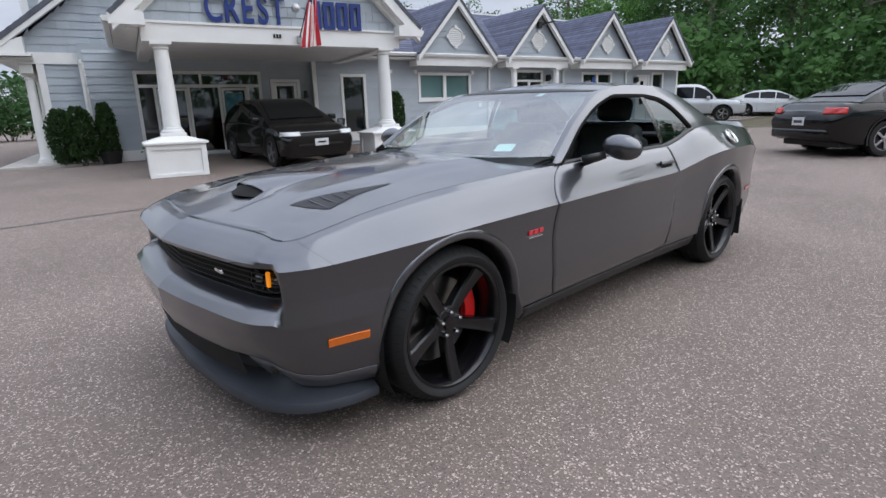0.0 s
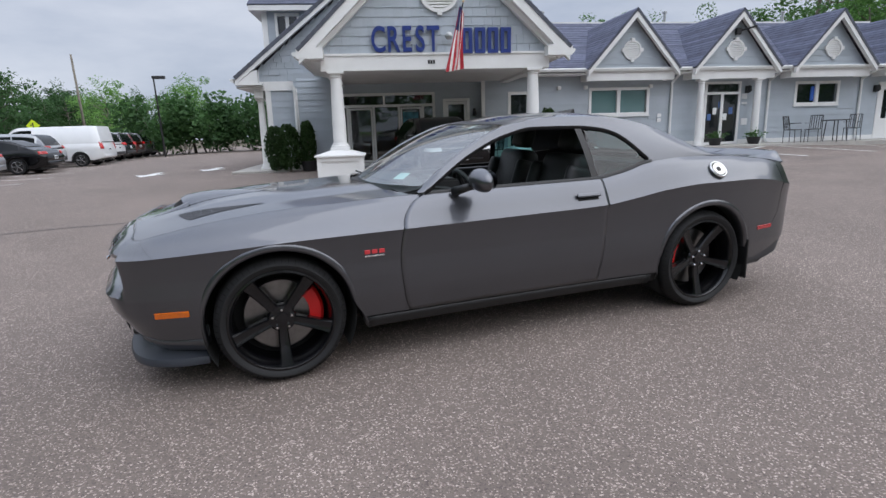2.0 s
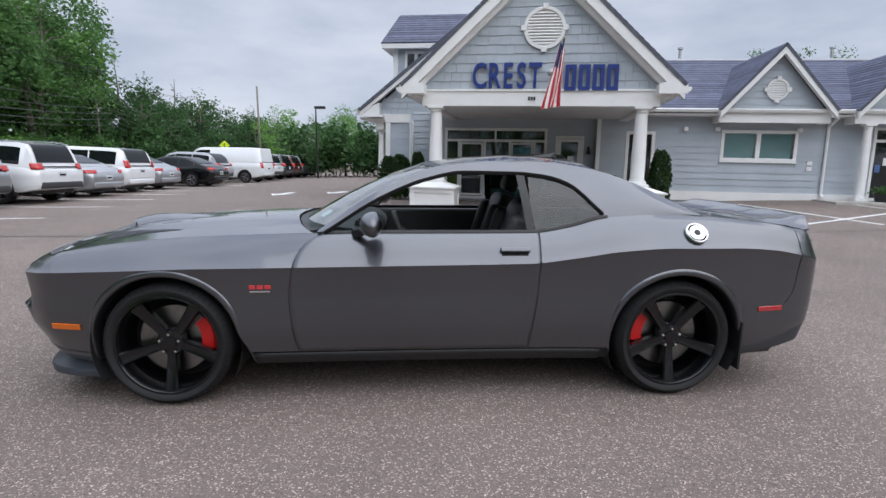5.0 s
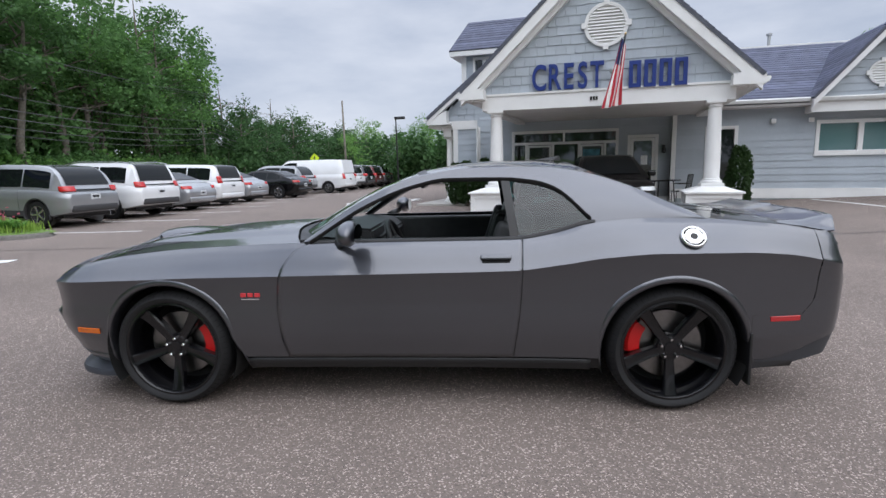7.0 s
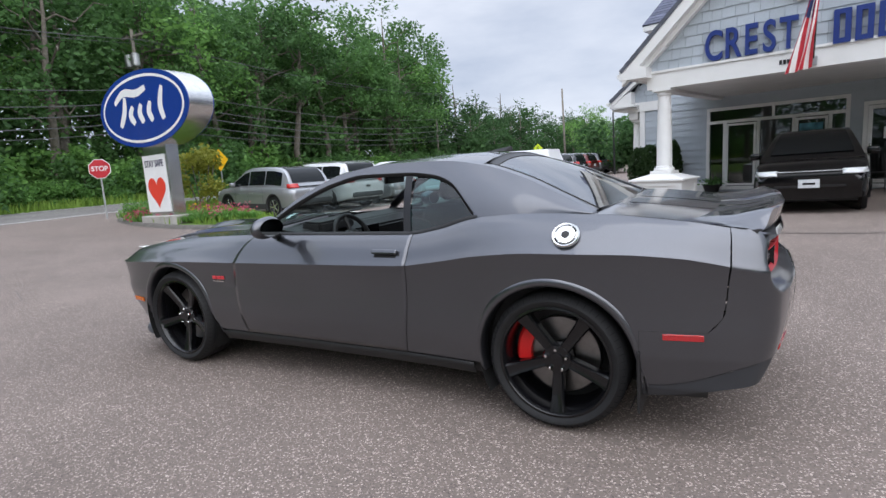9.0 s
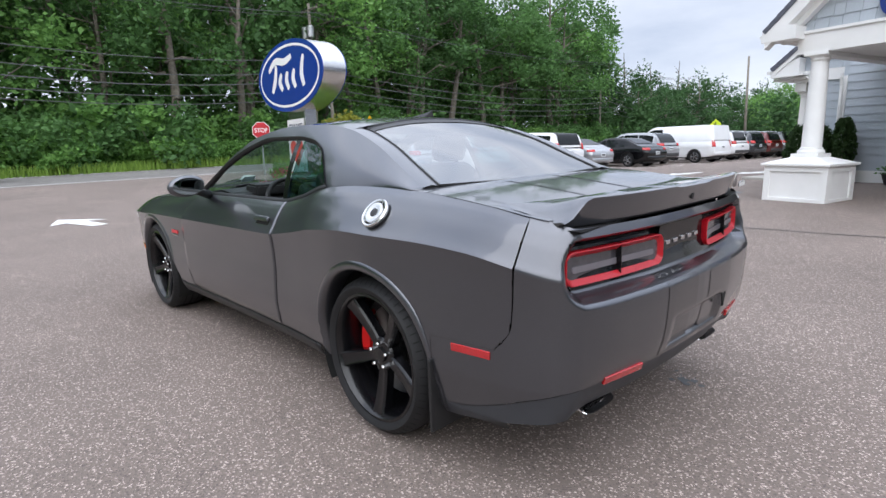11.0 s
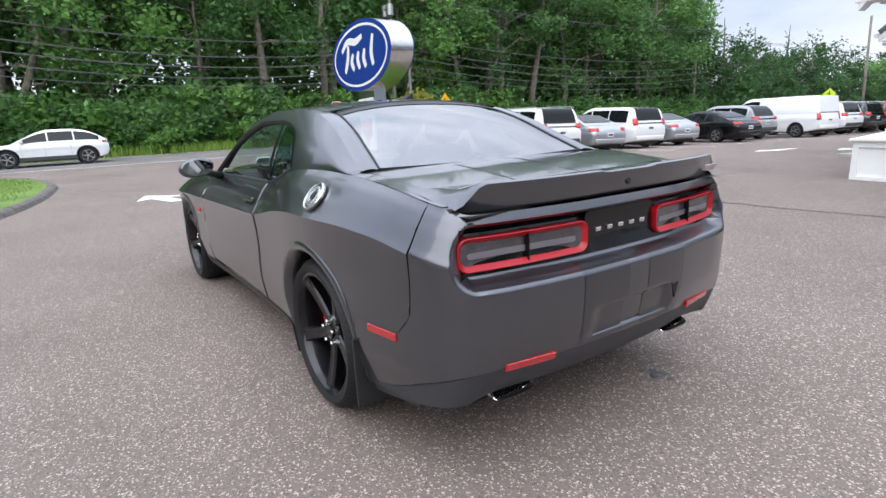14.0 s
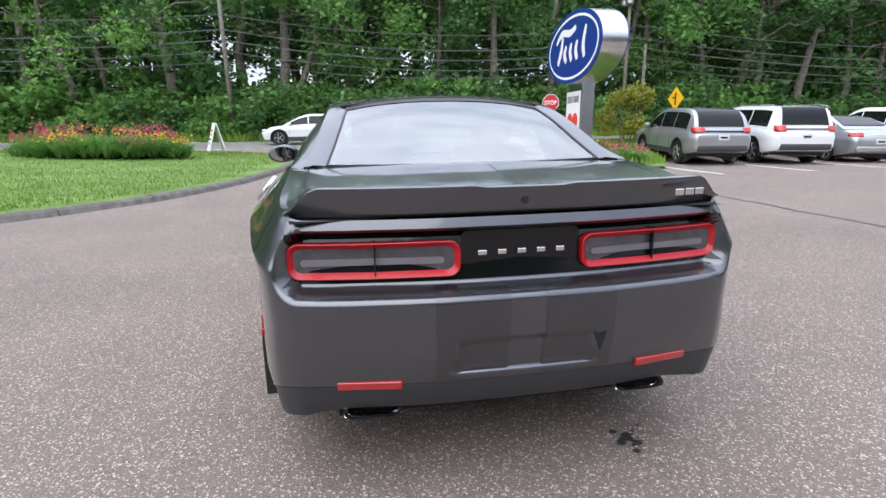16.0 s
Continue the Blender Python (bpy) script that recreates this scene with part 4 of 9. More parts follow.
wd = window("window_tall", 0.95, 1.62, 0.62, 2.40, 0, DGLASS, (), wing, "tall narrow white-framed dark window", sill=False)
dd = thing("door_2", Matrix(), "white-framed dark glazed double door under a gable", "door", kind="structure")
dd.matrix_basis = WING.copy()
a, b = 7.86, 9.04
bm = BM()
frame_bars(bm, a, b, 0.66, 2.60, -0.03, 0.1, 0.08)
box(bm, a, b, -0.02, 0.1, 2.26, 2.34)
box(bm, (a + b) / 2 - 0.05, (a + b) / 2 + 0.05, -0.02, 0.1, 0.66, 2.26)
part("frame", bm, TRIM, dd)
for p, q, z0, z1 in ((a, (a + b) / 2 - 0.05, 0.66, 2.26), ((a + b) / 2 + 0.05, b, 0.66, 2.26), (a, b, 2.34, 2.60)):
    bm = box(BM(), p, q, 0.03, 0.04, z0, z1)
    part("pane", bm, DGLASS, dd)
for k in range(5):
    bm = box(BM(), a + 0.08 + 0.20 * k, a + 0.22 + 0.20 * k, 0.022, 0.026, 1.4 + 0.2 * (k % 3), 1.62 + 0.2 * (k % 3))
    part("sticker", bm, WHITE if k % 2 else mat("sticker_blue", (0.08, 0.15, 0.35), 0.5), dd)
de = thing("door_3", Matrix(), "white panelled door with a narrow pane", "door", kind="structure")
de.matrix_basis = WING.copy()
a, b = 14.60, 15.28
bm = BM()
frame_bars(bm, a, b, 0.64, 2.50, -0.03, 0.1, 0.07)
box(bm, a, b, 0.03, 0.08, 0.64, 2.50)
part("leaf", bm, TRIM, de)
bm = box(BM(), a + 0.22, a + 0.42, 0.02, 0.034, 1.3, 2.3)
part("pane", bm, DGLASS, de)
for s in (-1.05, 1.02):
    ob = column(0, 0, 0.575, 2.74, 0.12, "white round column of the wing entrance")
    ob.matrix_basis = WING @ pose(gc[1] + s, -0.42, 0.575)
bm = BM()
prism(bm, [(6.3, -1.3), (wend, -1.3), (wend, -0.045), (6.3, -0.045)], (0.2, 0.575), "z")
pv = tagged(part("pavement_wing", bm, CONC), "pale concrete walk in front of the wing", "pavement", kind="structure")
pv.matrix_basis = WING
bm = box(BM(), 11.86, 12.0, 0.03, 0.05, 1.98, 2.46)
st = tagged(part("window_sign", bm, mat("access_blue", (0.03, 0.12, 0.5), 0.5)), "blue notice in the dark window", "sign")
st.matrix_basis = WING
for u, z in ((9.32, 2.40), (14.36, 2.34)):
    bm = box(BM(), -0.06, 0.06, -0.12, 0, -0.12, 0.12, 0.02)
    lathe(bm, [(0.02, -0.1), (0.08, -0.05), (0.06, 0.1), (0.0, 0.14)], 10, pose(0, -0.16, 0))
    tagged(part("wall_lantern", bm, BLACK), "black wall lantern on the clapboard", "lamp").matrix_basis = WING @ pose(u, -0.02, z)
bm = box(BM(), -0.09, 0.09, -0.14, -0.02, -0.1, 0.1, 0.03)
tube(bm, (0, -0.08, 0), (0.45, -0.35, 0.12), 0.03)
tagged(part("security_lamp", bm, BLACK), "black lamp on an arm near the gable apex", "lamp").matrix_basis = WING @ pose(gc[1] + 0.0, -0.52, 4.2)
for u, z, w, h in ((6.13, 1.62, 0.14, 0.12), (6.13, 1.46, 0.14, 0.12), (9.31, 1.33, 0.24, 0.22), (9.26, 2.18, 0.2, 0.18), (9.27, 1.95, 0.2, 0.08)):
    bm = box(BM(), -w / 2, w / 2, -0.03, 0, -h / 2, h / 2, 0.006)
    tagged(part("wall_plate", bm, WHITE), "small white plate fixed to the clapboard", "plate").matrix_basis = WING @ pose(u, -0.02, z)
for ob in list(bpy.data.objects):
    if ob.name not in before and not ob.parent:
        ob.matrix_basis = SITE @ ob.matrix_basis
WING = SITE @ WING


def in_front(u, v, z=0.576):
    """Upright place on the walk before the wing."""
    p = WING @ Vector((u, v, z))
    return p.x, p.y, p.z


def catmull(pts, n=8):
    out = []
    for i in range(len(pts) - 1):
        p0, p1, p2, p3 = pts[max(0, i - 1)], pts[i], pts[i + 1], pts[min(len(pts) - 1, i + 2)]
        for k in range(n):
            t = k / n
            out.append(tuple(0.5 * ((2 * p1[q]) + (-p0[q] + p2[q]) * t + (2 * p0[q] - 5 * p1[q] + 4 * p2[q] - p3[q]) * t * t + (-p0[q] + 3 * p1[q] - 3 * p2[q] + p3[q]) * t ** 3) for q in (0, 1)))
    out.append(pts[-1])
    return out


# ---- the grey muscle coupe ----
# Built in its own axes: x to the tail, y to its right, z up from the ground plane; front wheel at x -1.475, rear wheel at 1.475.
GREY = paint_mat("granite_grey_paint", (0.090, 0.093, 0.106), 0.31, 0.2, 0.86, 1.0)
GREYB = paint_mat("dark_grey_stripe", (0.066, 0.068, 0.078), 0.31, 0.2, 0.86, 1.0)
SATIN = mat("satin_black", (0.016, 0.016, 0.017), 0.42, var=0.08, scale=9)
GLOSSB = mat("gloss_black", (0.005, 0.005, 0.006), 0.12, var=0.0, coat=0.2, spec=0.35)
CHROME = mat("chrome", (0.75, 0.75, 0.76), 0.06, metal=1.0, var=0.0)
AMBER = mat("amber_lens", (0.62, 0.13, 0.005), 0.25, var=0.08, scale=40, coat=0.5)
AMBER_LIT = mat("amber_lamp_lit", (1.0, 0.30, 0.01), 0.3, var=0.0, emit=0.45)
EXH = mat("exhaust_steel", (0.80, 0.80, 0.81), 0.12, metal=1.0, var=0.15, scale=30)
REDLENS = mat("red_lens", (0.42, 0.008, 0.012), 0.15, var=0.1, scale=60, coat=1.0)
# the tail lamp ring is unlit; a faint glow is put into its red
RED_GUIDE = mat("red_light_guide", (0.40, 0.005, 0.013), 0.35, var=0.08, scale=60, emit=0.02, coat=0.15)
GREYLENS = mat("smoked_lens", (0.055, 0.052, 0.060), 0.15, var=0.25, scale=30, coat=0.5)
CALIPER = mat("red_caliper", (0.62, 0.015, 0.015), 0.35, var=0.05)
DISC = mat("brake_disc", (0.22, 0.215, 0.21), 0.3, metal=1.0, var=0.1, scale=30)
WHEELBLK = mat("wheel_black", (0.004, 0.004, 0.005), 0.26, var=0.1, coat=0.25, spec=0.4)
LEATHER = mat("black_leather", (0.022, 0.022, 0.023), 0.5, var=0.2, scale=20, bump=0.2, bump_scale=250)
CARPET = mat("dark_carpet", (0.012, 0.012, 0.012), 0.95, var=0.2)
SCREEN_G = glass_mat("windscreen_glass", (0.66, 0.80, 0.76), ior=2.8)
REAR_G = glass_mat("rear_glass", (0.34, 0.40, 0.40), ior=3.2)
QUARTER_G = glass_mat("quarter_glass", (0.16, 0.34, 0.34), ior=1.65)
VALANCE = mat("valance_grey", (0.042, 0.044, 0.050), 0.5, var=0.1)
BADGE_RED = mat("badge_red", (0.60, 0.05, 0.06), 0.35, var=0.0)

UP = Vector((-0.0105, 0.0187, 1.0)).normalized()
CAR = UP.rotation_difference(Vector((0, 0, 1))).to_matrix().to_4x4()
coupe = thing("coupe", CAR, "dark metallic grey two-door muscle coupe with black wheels", "car")

PLAN = [(-2.428, 0.0), (-2.410, 0.22), (-2.382, 0.42), (-2.354, 0.60), (-2.328, 0.70), (-2.255, 0.80), (-2.10, 0.878), (-1.80, 0.917), (-1.475, 0.935),
        (-1.1, 0.933), (-0.7, 0.925), (-0.2, 0.916), (0.3, 0.914), (0.7, 0.918), (1.0, 0.932), (1.3, 0.951), (1.5, 0.953), (1.8, 0.934),
        (2.05, 0.902), (2.25, 0.866), (2.382, 0.818), (2.450, 0.735), (2.495, 0.5), (2.520, 0.25), (2.525, 0.0)]
# arc length along the half outline
ARC = [0.0]
for (xa, ya), (xb, yb) in zip(PLAN, PLAN[1:]):
    ARC.append(ARC[-1] + math.hypot(xb - xa, yb - ya))
PX = [(s, p[0]) for s, p in zip(ARC, PLAN)]
PY = [(s, p[1]) for s, p in zip(ARC, PLAN)]
SMAX = ARC[-1]


def plan_at(s):
    h = 0.004
    x, y = curve_at(PX, s), curve_at(PY, s)
    if s < 0.01:
        y = max(0.0, s)
    dx = curve_at(PX, min(SMAX, s + h)) - curve_at(PX, max(0, s - h))
    dy = curve_at(PY, min(SMAX, s + h)) - curve_at(PY, max(0, s - h))
    d = math.hypot(dx, dy) or 1
    return x, y, -dy / d * -1, dx / d * -1  # point and inward normal


def s_of_x(x):
    lo, hi = 0.3, SMAX - 0.3
    for _ in range(40):
        m = (lo + hi) / 2
        if curve_at(PX, m) < x:
            lo = m
        else:
            hi = m
    return (lo + hi) / 2


ZL = [(-2.45, 0.765), (-2.2, 0.772), (-1.76, 0.79), (-1.3, 0.806), (-0.7, 0.812), (0.0, 0.82), (0.58, 0.83), (0.86, 0.864), (1.1, 0.902), (1.4, 0.924), (1.8, 0.922), (2.05, 0.905), (2.3, 0.856), (2.5, 0.81)]
ZT = [(-2.45, 0.815), (-2.3, 0.832), (-2.1, 0.868), (-1.8, 0.916), (-1.475, 0.947), (-1.1, 0.968), (-0.7, 0.985), (-0.5, 0.988), (0.6, 0.995), (0.8, 1.025), (1.04, 1.085),
      (1.3, 1.10), (1.7, 1.09), (2.1, 1.050), (2.3, 1.018), (2.5, 0.995)]
IT = [(-2.45, 0.10), (-2.2, 0.115), (-1.8, 0.165), (-1.5, 0.19), (-0.9, 0.15), (-0.6, 0.115), (0.6, 0.11), (1.04, 0.13), (1.5, 0.175), (1.9, 0.150), (2.2, 0.108), (2.35, 0.095), (2.5, 0.085)]
NK = 30


def blend(a, b, t):
    return [(p[0] + (q[0] - p[0]) * t, p[1] + (q[1] - p[1]) * t) for p, q in zip(a, b)]


def resample(keys, counts):
    out = []
    for (a, b), n in zip(zip(keys, keys[1:]), counts):
        for i in range(n):
            t = i / n
            out.append((a[0] + (b[0] - a[0]) * t, a[1] + (b[1] - a[1]) * t))
    out.append(keys[-1])
    return out


def profile(s):
    """Inset and height from the top edge down to the sill, at a place along the outline."""
    x = curve_at(PX, s)
    zl, zt, it = curve_at(ZL, x), curve_at(ZT, x), curve_at(IT, x)
    h = zt - zl
    side = [(it, zt), (it * 0.76, zt - h * 0.16), (it * 0.46, zt - h * 0.46), (it * 0.15, zl + h * 0.16), (0.0, zl), (0.004, zl - 0.02), (0.012, zl - 0.09), (0.0165, 0.64),
            (0.0155, 0.60), (0.0142, 0.55), (0.0165, 0.445), (0.0445, 0.287), (0.075, 0.235)]
    front = [(0.172, 0.862), (0.138, 0.850), (0.100, 0.828), (0.066, 0.804), (0.046, 0.786), (0.052, 0.770), (0.14, 0.760), (0.145, 0.645),
             (0.040, 0.612), (0.0, 0.575), (0.01, 0.48), (0.05, 0.385), (0.10, 0.30)]
    f = 1 - sstep(0.800, 0.855, s)
    # the lower edges also change more slowly round the corners
    f2 = 1 - sstep(0.55, 1.05, s)
    tuck = sstep(0.45, 0.75, s) * (1 - sstep(0.95, 1.35, s))
    keys = []
    for k in range(13):
        a, b = side[k], front[k]
        wf = f2 if (k >= 10 or k <= 3) else f
        deep = tuck * {10: 0.018, 11: 0.052, 12: 0.075}.get(k, 0.0)
        keys.append((a[0] + (b[0] - a[0]) * wf + deep, a[1] + (b[1] - a[1]) * wf))
    return resample(keys, (3, 3, 3, 3, 2, 3, 4, 3, 3, 3, 3, 3))


NP = len(profile(1.0))
_cache = {}


def skin(s, k, off=0.0):
    """Point on the left body side (y negative)."""
    key = round(s, 5)
    if key not in _cache:
        _cache[key] = (plan_at(s), profile(s))
    (x, y, nx, ny), prof = _cache[key]
    i = min(NP - 1, max(0.0, k))
    a = int(i)
    b = min(NP - 1, a + 1)
    ins = prof[a][0] + (prof[b][0] - prof[a][0]) * (i - a) + off
    z = prof[a][1] + (prof[b][1] - prof[a][1]) * (i - a)
    # inward: towards the axis, across the outline
    return (x + ins * inward(s)[0], -(y + ins * inward(s)[1]), z)


_inw = {}


def inward(s):
    key = round(s, 5)
    if key not in _inw:
        h = 0.02
        a, b = max(0.0, s - h), min(SMAX, s + h)
        dx, dy = curve_at(PX, b) - curve_at(PX, a), curve_at(PY, b) - curve_at(PY, a)
        d = math.hypot(dx, dy)
        n = (dy / d, -dx / d)
        if s < 0.03:
            n = (1.0, 0.0)
        if s > SMAX - 0.03:
            n = (-1.0, 0.0)
        _inw[key] = n
    return _inw[key]


ARCHES = ((-1.475, 0.36, 0.410), (1.475, 0.36, 0.410))


def arch_r(cx, r, dx, dz):
    """Arch radius: round, but flared backwards at its lower rear end."""
    return r + (0.085 if cx < 0 else 0.045) * sstep(0.08, -0.12, dz) * sstep(0.0, 0.2, dx)


def side_panel(name, left, right, k0, k1, material, label="", mirror=True, cut=True, off=0.0, ns=None, parent=None, thick=True, joined=False, angle=34, fine=None, step=False):
    """A body panel between two edges given as x (by height) or as outline positions, cut by the wheel arches; one object for each side."""
    ks = [k0 + i for i in range(int(k1 - k0) + 1)]
    if ks[-1] < k1:
        ks.append(k1)
    if fine is not None:
        ks = sorted(set(ks) | {fine + i / 14 for i in range(15)})
    if step:
        ks = sorted(set(ks) | {25.85, 26.0})
    shut = []
    ns = ns or 40
    vs, inside = [], []
    for i in range(ns + 1):
        for k in ks:
            t = i / ns
            a = left if not callable(left) else None
            b = right if not callable(right) else None
            zk = skin(s_of_x(0.0), k)[2]
            sa = a if a is not None else s_of_x(left(zk))
            sb = b if b is not None else s_of_x(right(zk))
            sv = sa + (sb - sa) * t
            held = False
            if step:
                lim = s_of_x(bumper_seam(zk) - SEAM) if k < 25.9 else s_of_x(1.885)
                sv, held = min(sv, lim), sv > lim
            shut.append(held)
            p = skin(sv, k, off)
            cutp = False
            if cut:
                for cx, cz, r in ARCHES:
                    d = math.hypot(p[0] - cx, p[2] - cz)
                    ra = arch_r(cx, r, p[0] - cx, p[2] - cz)
                    if d < ra:
                        f = ra / max(d, 1e-4)
                        p = (cx + (p[0] - cx) * f, p[1], cz + (p[2] - cz) * f)
                        cutp = True
            vs.append(p)
            inside.append(cutp)
    m = len(ks)
    fs = [f for f in grid_faces(ns + 1, m) if not all(inside[v] for v in f)]
    if step:
        # a face goes where its two lower corners are both held at the seam
        fs = [f for f in fs if not (sum(shut[v] for v in f) >= 2 and shut[f[2]] and shut[f[3]])]
    obs = []
    if joined:
        # one piece right across the car, its two halves meeting on the centre line
        w = [(x, -y, z) for i in range(ns, 0, -1) for x, y, z in vs[i * m:(i + 1) * m]] + vs
        ins2 = [c for i in range(ns, 0, -1) for c in inside[i * m:(i + 1) * m]] + inside
        ff = [f for f in grid_faces(2 * ns + 1, m) if not all(ins2[v] for v in f)]
        ob = raw(name, w, ff, material, parent or coupe, label, smooth=True, angle=angle)
        if thick:
            mod = ob.modifiers.new("thickness", 'SOLIDIFY')
            mod.thickness = 0.003
            mod.offset = -1.0
        return [ob]
    for side in ((-1, 1) if mirror else (-1,)):
        w = vs if side < 0 else [(x, -y, z) for x, y, z in vs]
        ff = fs if side < 0 else [f[::-1] for f in fs]
        ob = raw(name, w, ff, material, parent or coupe, label, smooth=True, angle=angle)
        if thick:
            mod = ob.modifiers.new("thickness", 'SOLIDIFY')
            mod.thickness = 0.003
            mod.offset = -1.0
        obs.append(ob)
    return obs


def door_front(z):
    return curve_at([(0.2, -0.715), (0.28, -0.735), (0.43, -0.775), (0.63, -0.79), (0.85, -0.76), (0.95, -0.69), (1.01, -0.57)], z)


def door_rear(z):
    return curve_at([(0.2, 0.575), (0.34, 0.59), (0.6, 0.625), (0.82, 0.64), (1.01, 0.645)], z)


GAP = 0.0016
KS = 32.5
# shell behind the panels, dark, to close the gaps
side_panel("inner_shell", 0.0, SMAX - 1.06, 0, NP - 1, SATIN, off=0.02, ns=260, thick=False)
side_panel("door", lambda z: door_front(z) + GAP, lambda z: door_rear(z) - GAP, 0, KS, GREY, "grey painted door with open window", ns=46)


def fender_seam(z):
    return curve_at([(0.2, -1.86), (0.514, -1.865), (0.551, -1.99), (0.80, -2.06), (0.99, -2.185)], z)


def bumper_seam(z):
    return curve_at([(0.2, 2.17), (0.566, 2.17), (0.60, 2.20), (0.66, 2.235), (0.82, 2.25), (0.99, 2.27)], z)


SEAM = 0.0008
side_panel("front_fender", lambda z: fender_seam(z) + (SEAM if z > 0.80 else 0.0), lambda z: door_front(z) - GAP, 0, KS, GREY, ns=76, thick=False, fine=27)
side_panel("quarter_panel", lambda z: door_rear(z) + GAP, s_of_x(2.285), 0, KS, GREY, ns=120, thick=False, step=True)
side_panel("front_bumper", 0.0, lambda z: fender_seam(z) - (SEAM if z > 0.80 else 0.0), 0, KS, GREY, "grey moulded bumper skin with a recessed black grille", ns=130, thick=False, fine=27, joined=True, angle=38)
side_panel("lower_corner", 0.60, s_of_x(-1.88), KS + 0.05, NP - 1, GREY, ns=40)
side_panel("side_sill", s_of_x(-1.02), s_of_x(1.02), KS + 0.15, NP - 1, SATIN, "black lower sill", ns=30)

# ---- tail: one moulded skin round the back, with the lamp recess sunk into it ----
TAIL_IN = [(0.30, 0.165), (0.33, 0.120), (0.385, 0.075), (0.44, 0.045), (0.50, 0.024), (0.56, 0.011), (0.64, 0.003), (0.70, 0.0), (0.735, 0.001), (0.80, 0.012), (0.88, 0.030), (0.95, 0.052), (1.02, 0.080)]


def side_inset(s, z):
    """Inset of the body side at a height."""
    prof = profile(s)
    for (ia, za), (ib, zb) in zip(prof, prof[1:]):
        if zb <= z <= za:
            return ia + (ib - ia) * (za - z) / max(1e-6, za - zb)
    return prof[0][0] if z > prof[0][1] else prof[-1][0]


def rounded_box(u, v, hu, hv, r):
    """Signed distance to a rounded rectangle."""
    a, b = abs(u) - hu + r, abs(v) - hv + r
    return math.hypot(max(a, 0.0), max(b, 0.0)) + min(max(a, b), 0.0) - r


def tail_point(c, z, off=0.0):
    """Point of the tail skin: c runs along the outline from the middle, negative to the car's left; z is the height."""
    a = abs(c)
    s = SMAX - a
    w = 1 - sstep(0.56, 0.94, a)
    ins = curve_at(TAIL_IN, z) * w + (side_inset(s, z) * (1 - w) if w < 1 else 0.0)
    ins += 0.082 * sstep(0.0, -0.036, rounded_box(c, z - 0.849, 0.822, 0.110, 0.100))
    ins += 0.020 * sstep(0.0, -0.014, rounded_box(c, z - 0.540, 0.235 + 0.2 * (0.54 - z), 0.064, 0.008))
    x, y, n1 = curve_at(PX, s), curve_at(PY, s), inward(s)
    ins += off
    return (x + ins * n1[0], math.copysign(y + ins * n1[1], c), z)


def tail_end(z):
    """Where the skin meets the quarter panel above the level seam."""
    return SMAX - s_of_x(bumper_seam(z) + 0.0012)


S_LOW = SMAX - s_of_x(1.887)


def tail_low(c):
    """Height of the seam between the skin and the valance."""
    return 0.452 - 0.147 * sstep(0.74, 1.30, abs(c))


vs, fs = [], []
NA = 210
for top in (True, False):
    base, rows_n = len(vs), 44 if top else 16
    for i in range(rows_n + 1):
        q = i / rows_n
        for j in range(NA + 1):
            u = -1 + 2 * j / NA
            if top:
                z0 = 0.568
                c = u * tail_end(0.9)
                zt = 0.988 + (curve_at(ZT, min(2.3, curve_at(PX, SMAX - abs(c)))) - 0.988) * sstep(0.70, 0.95, abs(c))
                z = zt + (z0 - zt) * q
                c = u * tail_end(z)
            else:
                c = u * S_LOW
                z = 0.568 + (tail_low(c) - 0.568) * q
            vs.append(tail_point(c, z))
    fs += [tuple(base + v for v in f) for f in grid_faces(rows_n + 1, NA + 1)]
raw("rear_bumper", vs, fs, GREY, coupe, "grey moulded rear bumper and lamp surround", smooth=True, angle=60)
vs = []
for i in range(9):
    for j in range(121):
        c = (-1 + 2 * j / 120) * S_LOW
        z0, z1 = tail_low(c) - 0.004, 0.322 - 0.087 * sstep(0.80, 1.35, abs(c))
        vs.append(tail_point(c, z0 + (z1 - z0) * min(1.0, i / 7), 0.004 + (0.10 if i == 8 else 0.0)))
raw("rear_valance", vs, grid_faces(9, 121), VALANCE, coupe, "satin grey lower bumper edge", smooth=True, angle=40)

# wheel arch lips and liners
for cx, cz, r in ARCHES:
    for side in (-1, 1):
        vs, n = [], 48
        for i in range(n + 1):
            a = radians(-14) + (math.pi + radians(28)) * i / n
            ra = arch_r(cx, r, r * math.cos(a), r * math.sin(a))
            x, z = cx + ra * math.cos(a), cz + ra * math.sin(a)
            s = s_of_x(x)
            # the side's own width at this height
            best = min(range(NP), key=lambda q: abs(profile(s)[q][1] - z))
            y = -skin(s, best)[1]
            w = 0.12 + 0.88 * sstep(-0.05, 0.75, math.sin(a))
            for rr, dy in ((0.032 * w, -0.001), (0.024 * w, 0.007 * w), (0.004 * w, 0.009 * w), (-0.010, 0.0), (-0.010, -0.10)):
                vs.append((cx + (ra + rr) * math.cos(a), side * (y + dy), cz + (ra + rr) * math.sin(a)))
        raw("arch_lip", vs, grid_faces(n + 1, 5), GREY, coupe, smooth=True)
        vs = []
        for i in range(n + 1):
            a = radians(-30) + (math.pi + radians(60)) * i / n
            for rr, y in ((0.0, 0.90), (0.0, 0.55), (-0.3, 0.50)):
                vs.append((cx + (r + rr) * math.cos(a), side * y, cz + (r + rr) * math.sin(a)))
        raw("arch_liner", vs, grid_faces(n + 1, 3), CARPET, coupe)

# underside
bm = box(BM(), -2.15, 2.25, -0.62, 0.62, 0.24, 0.30)
box(bm, -1.0, 1.0, -0.84, 0.84, 0.24, 0.29)
part("floor_pan", bm, CARPET, coupe)

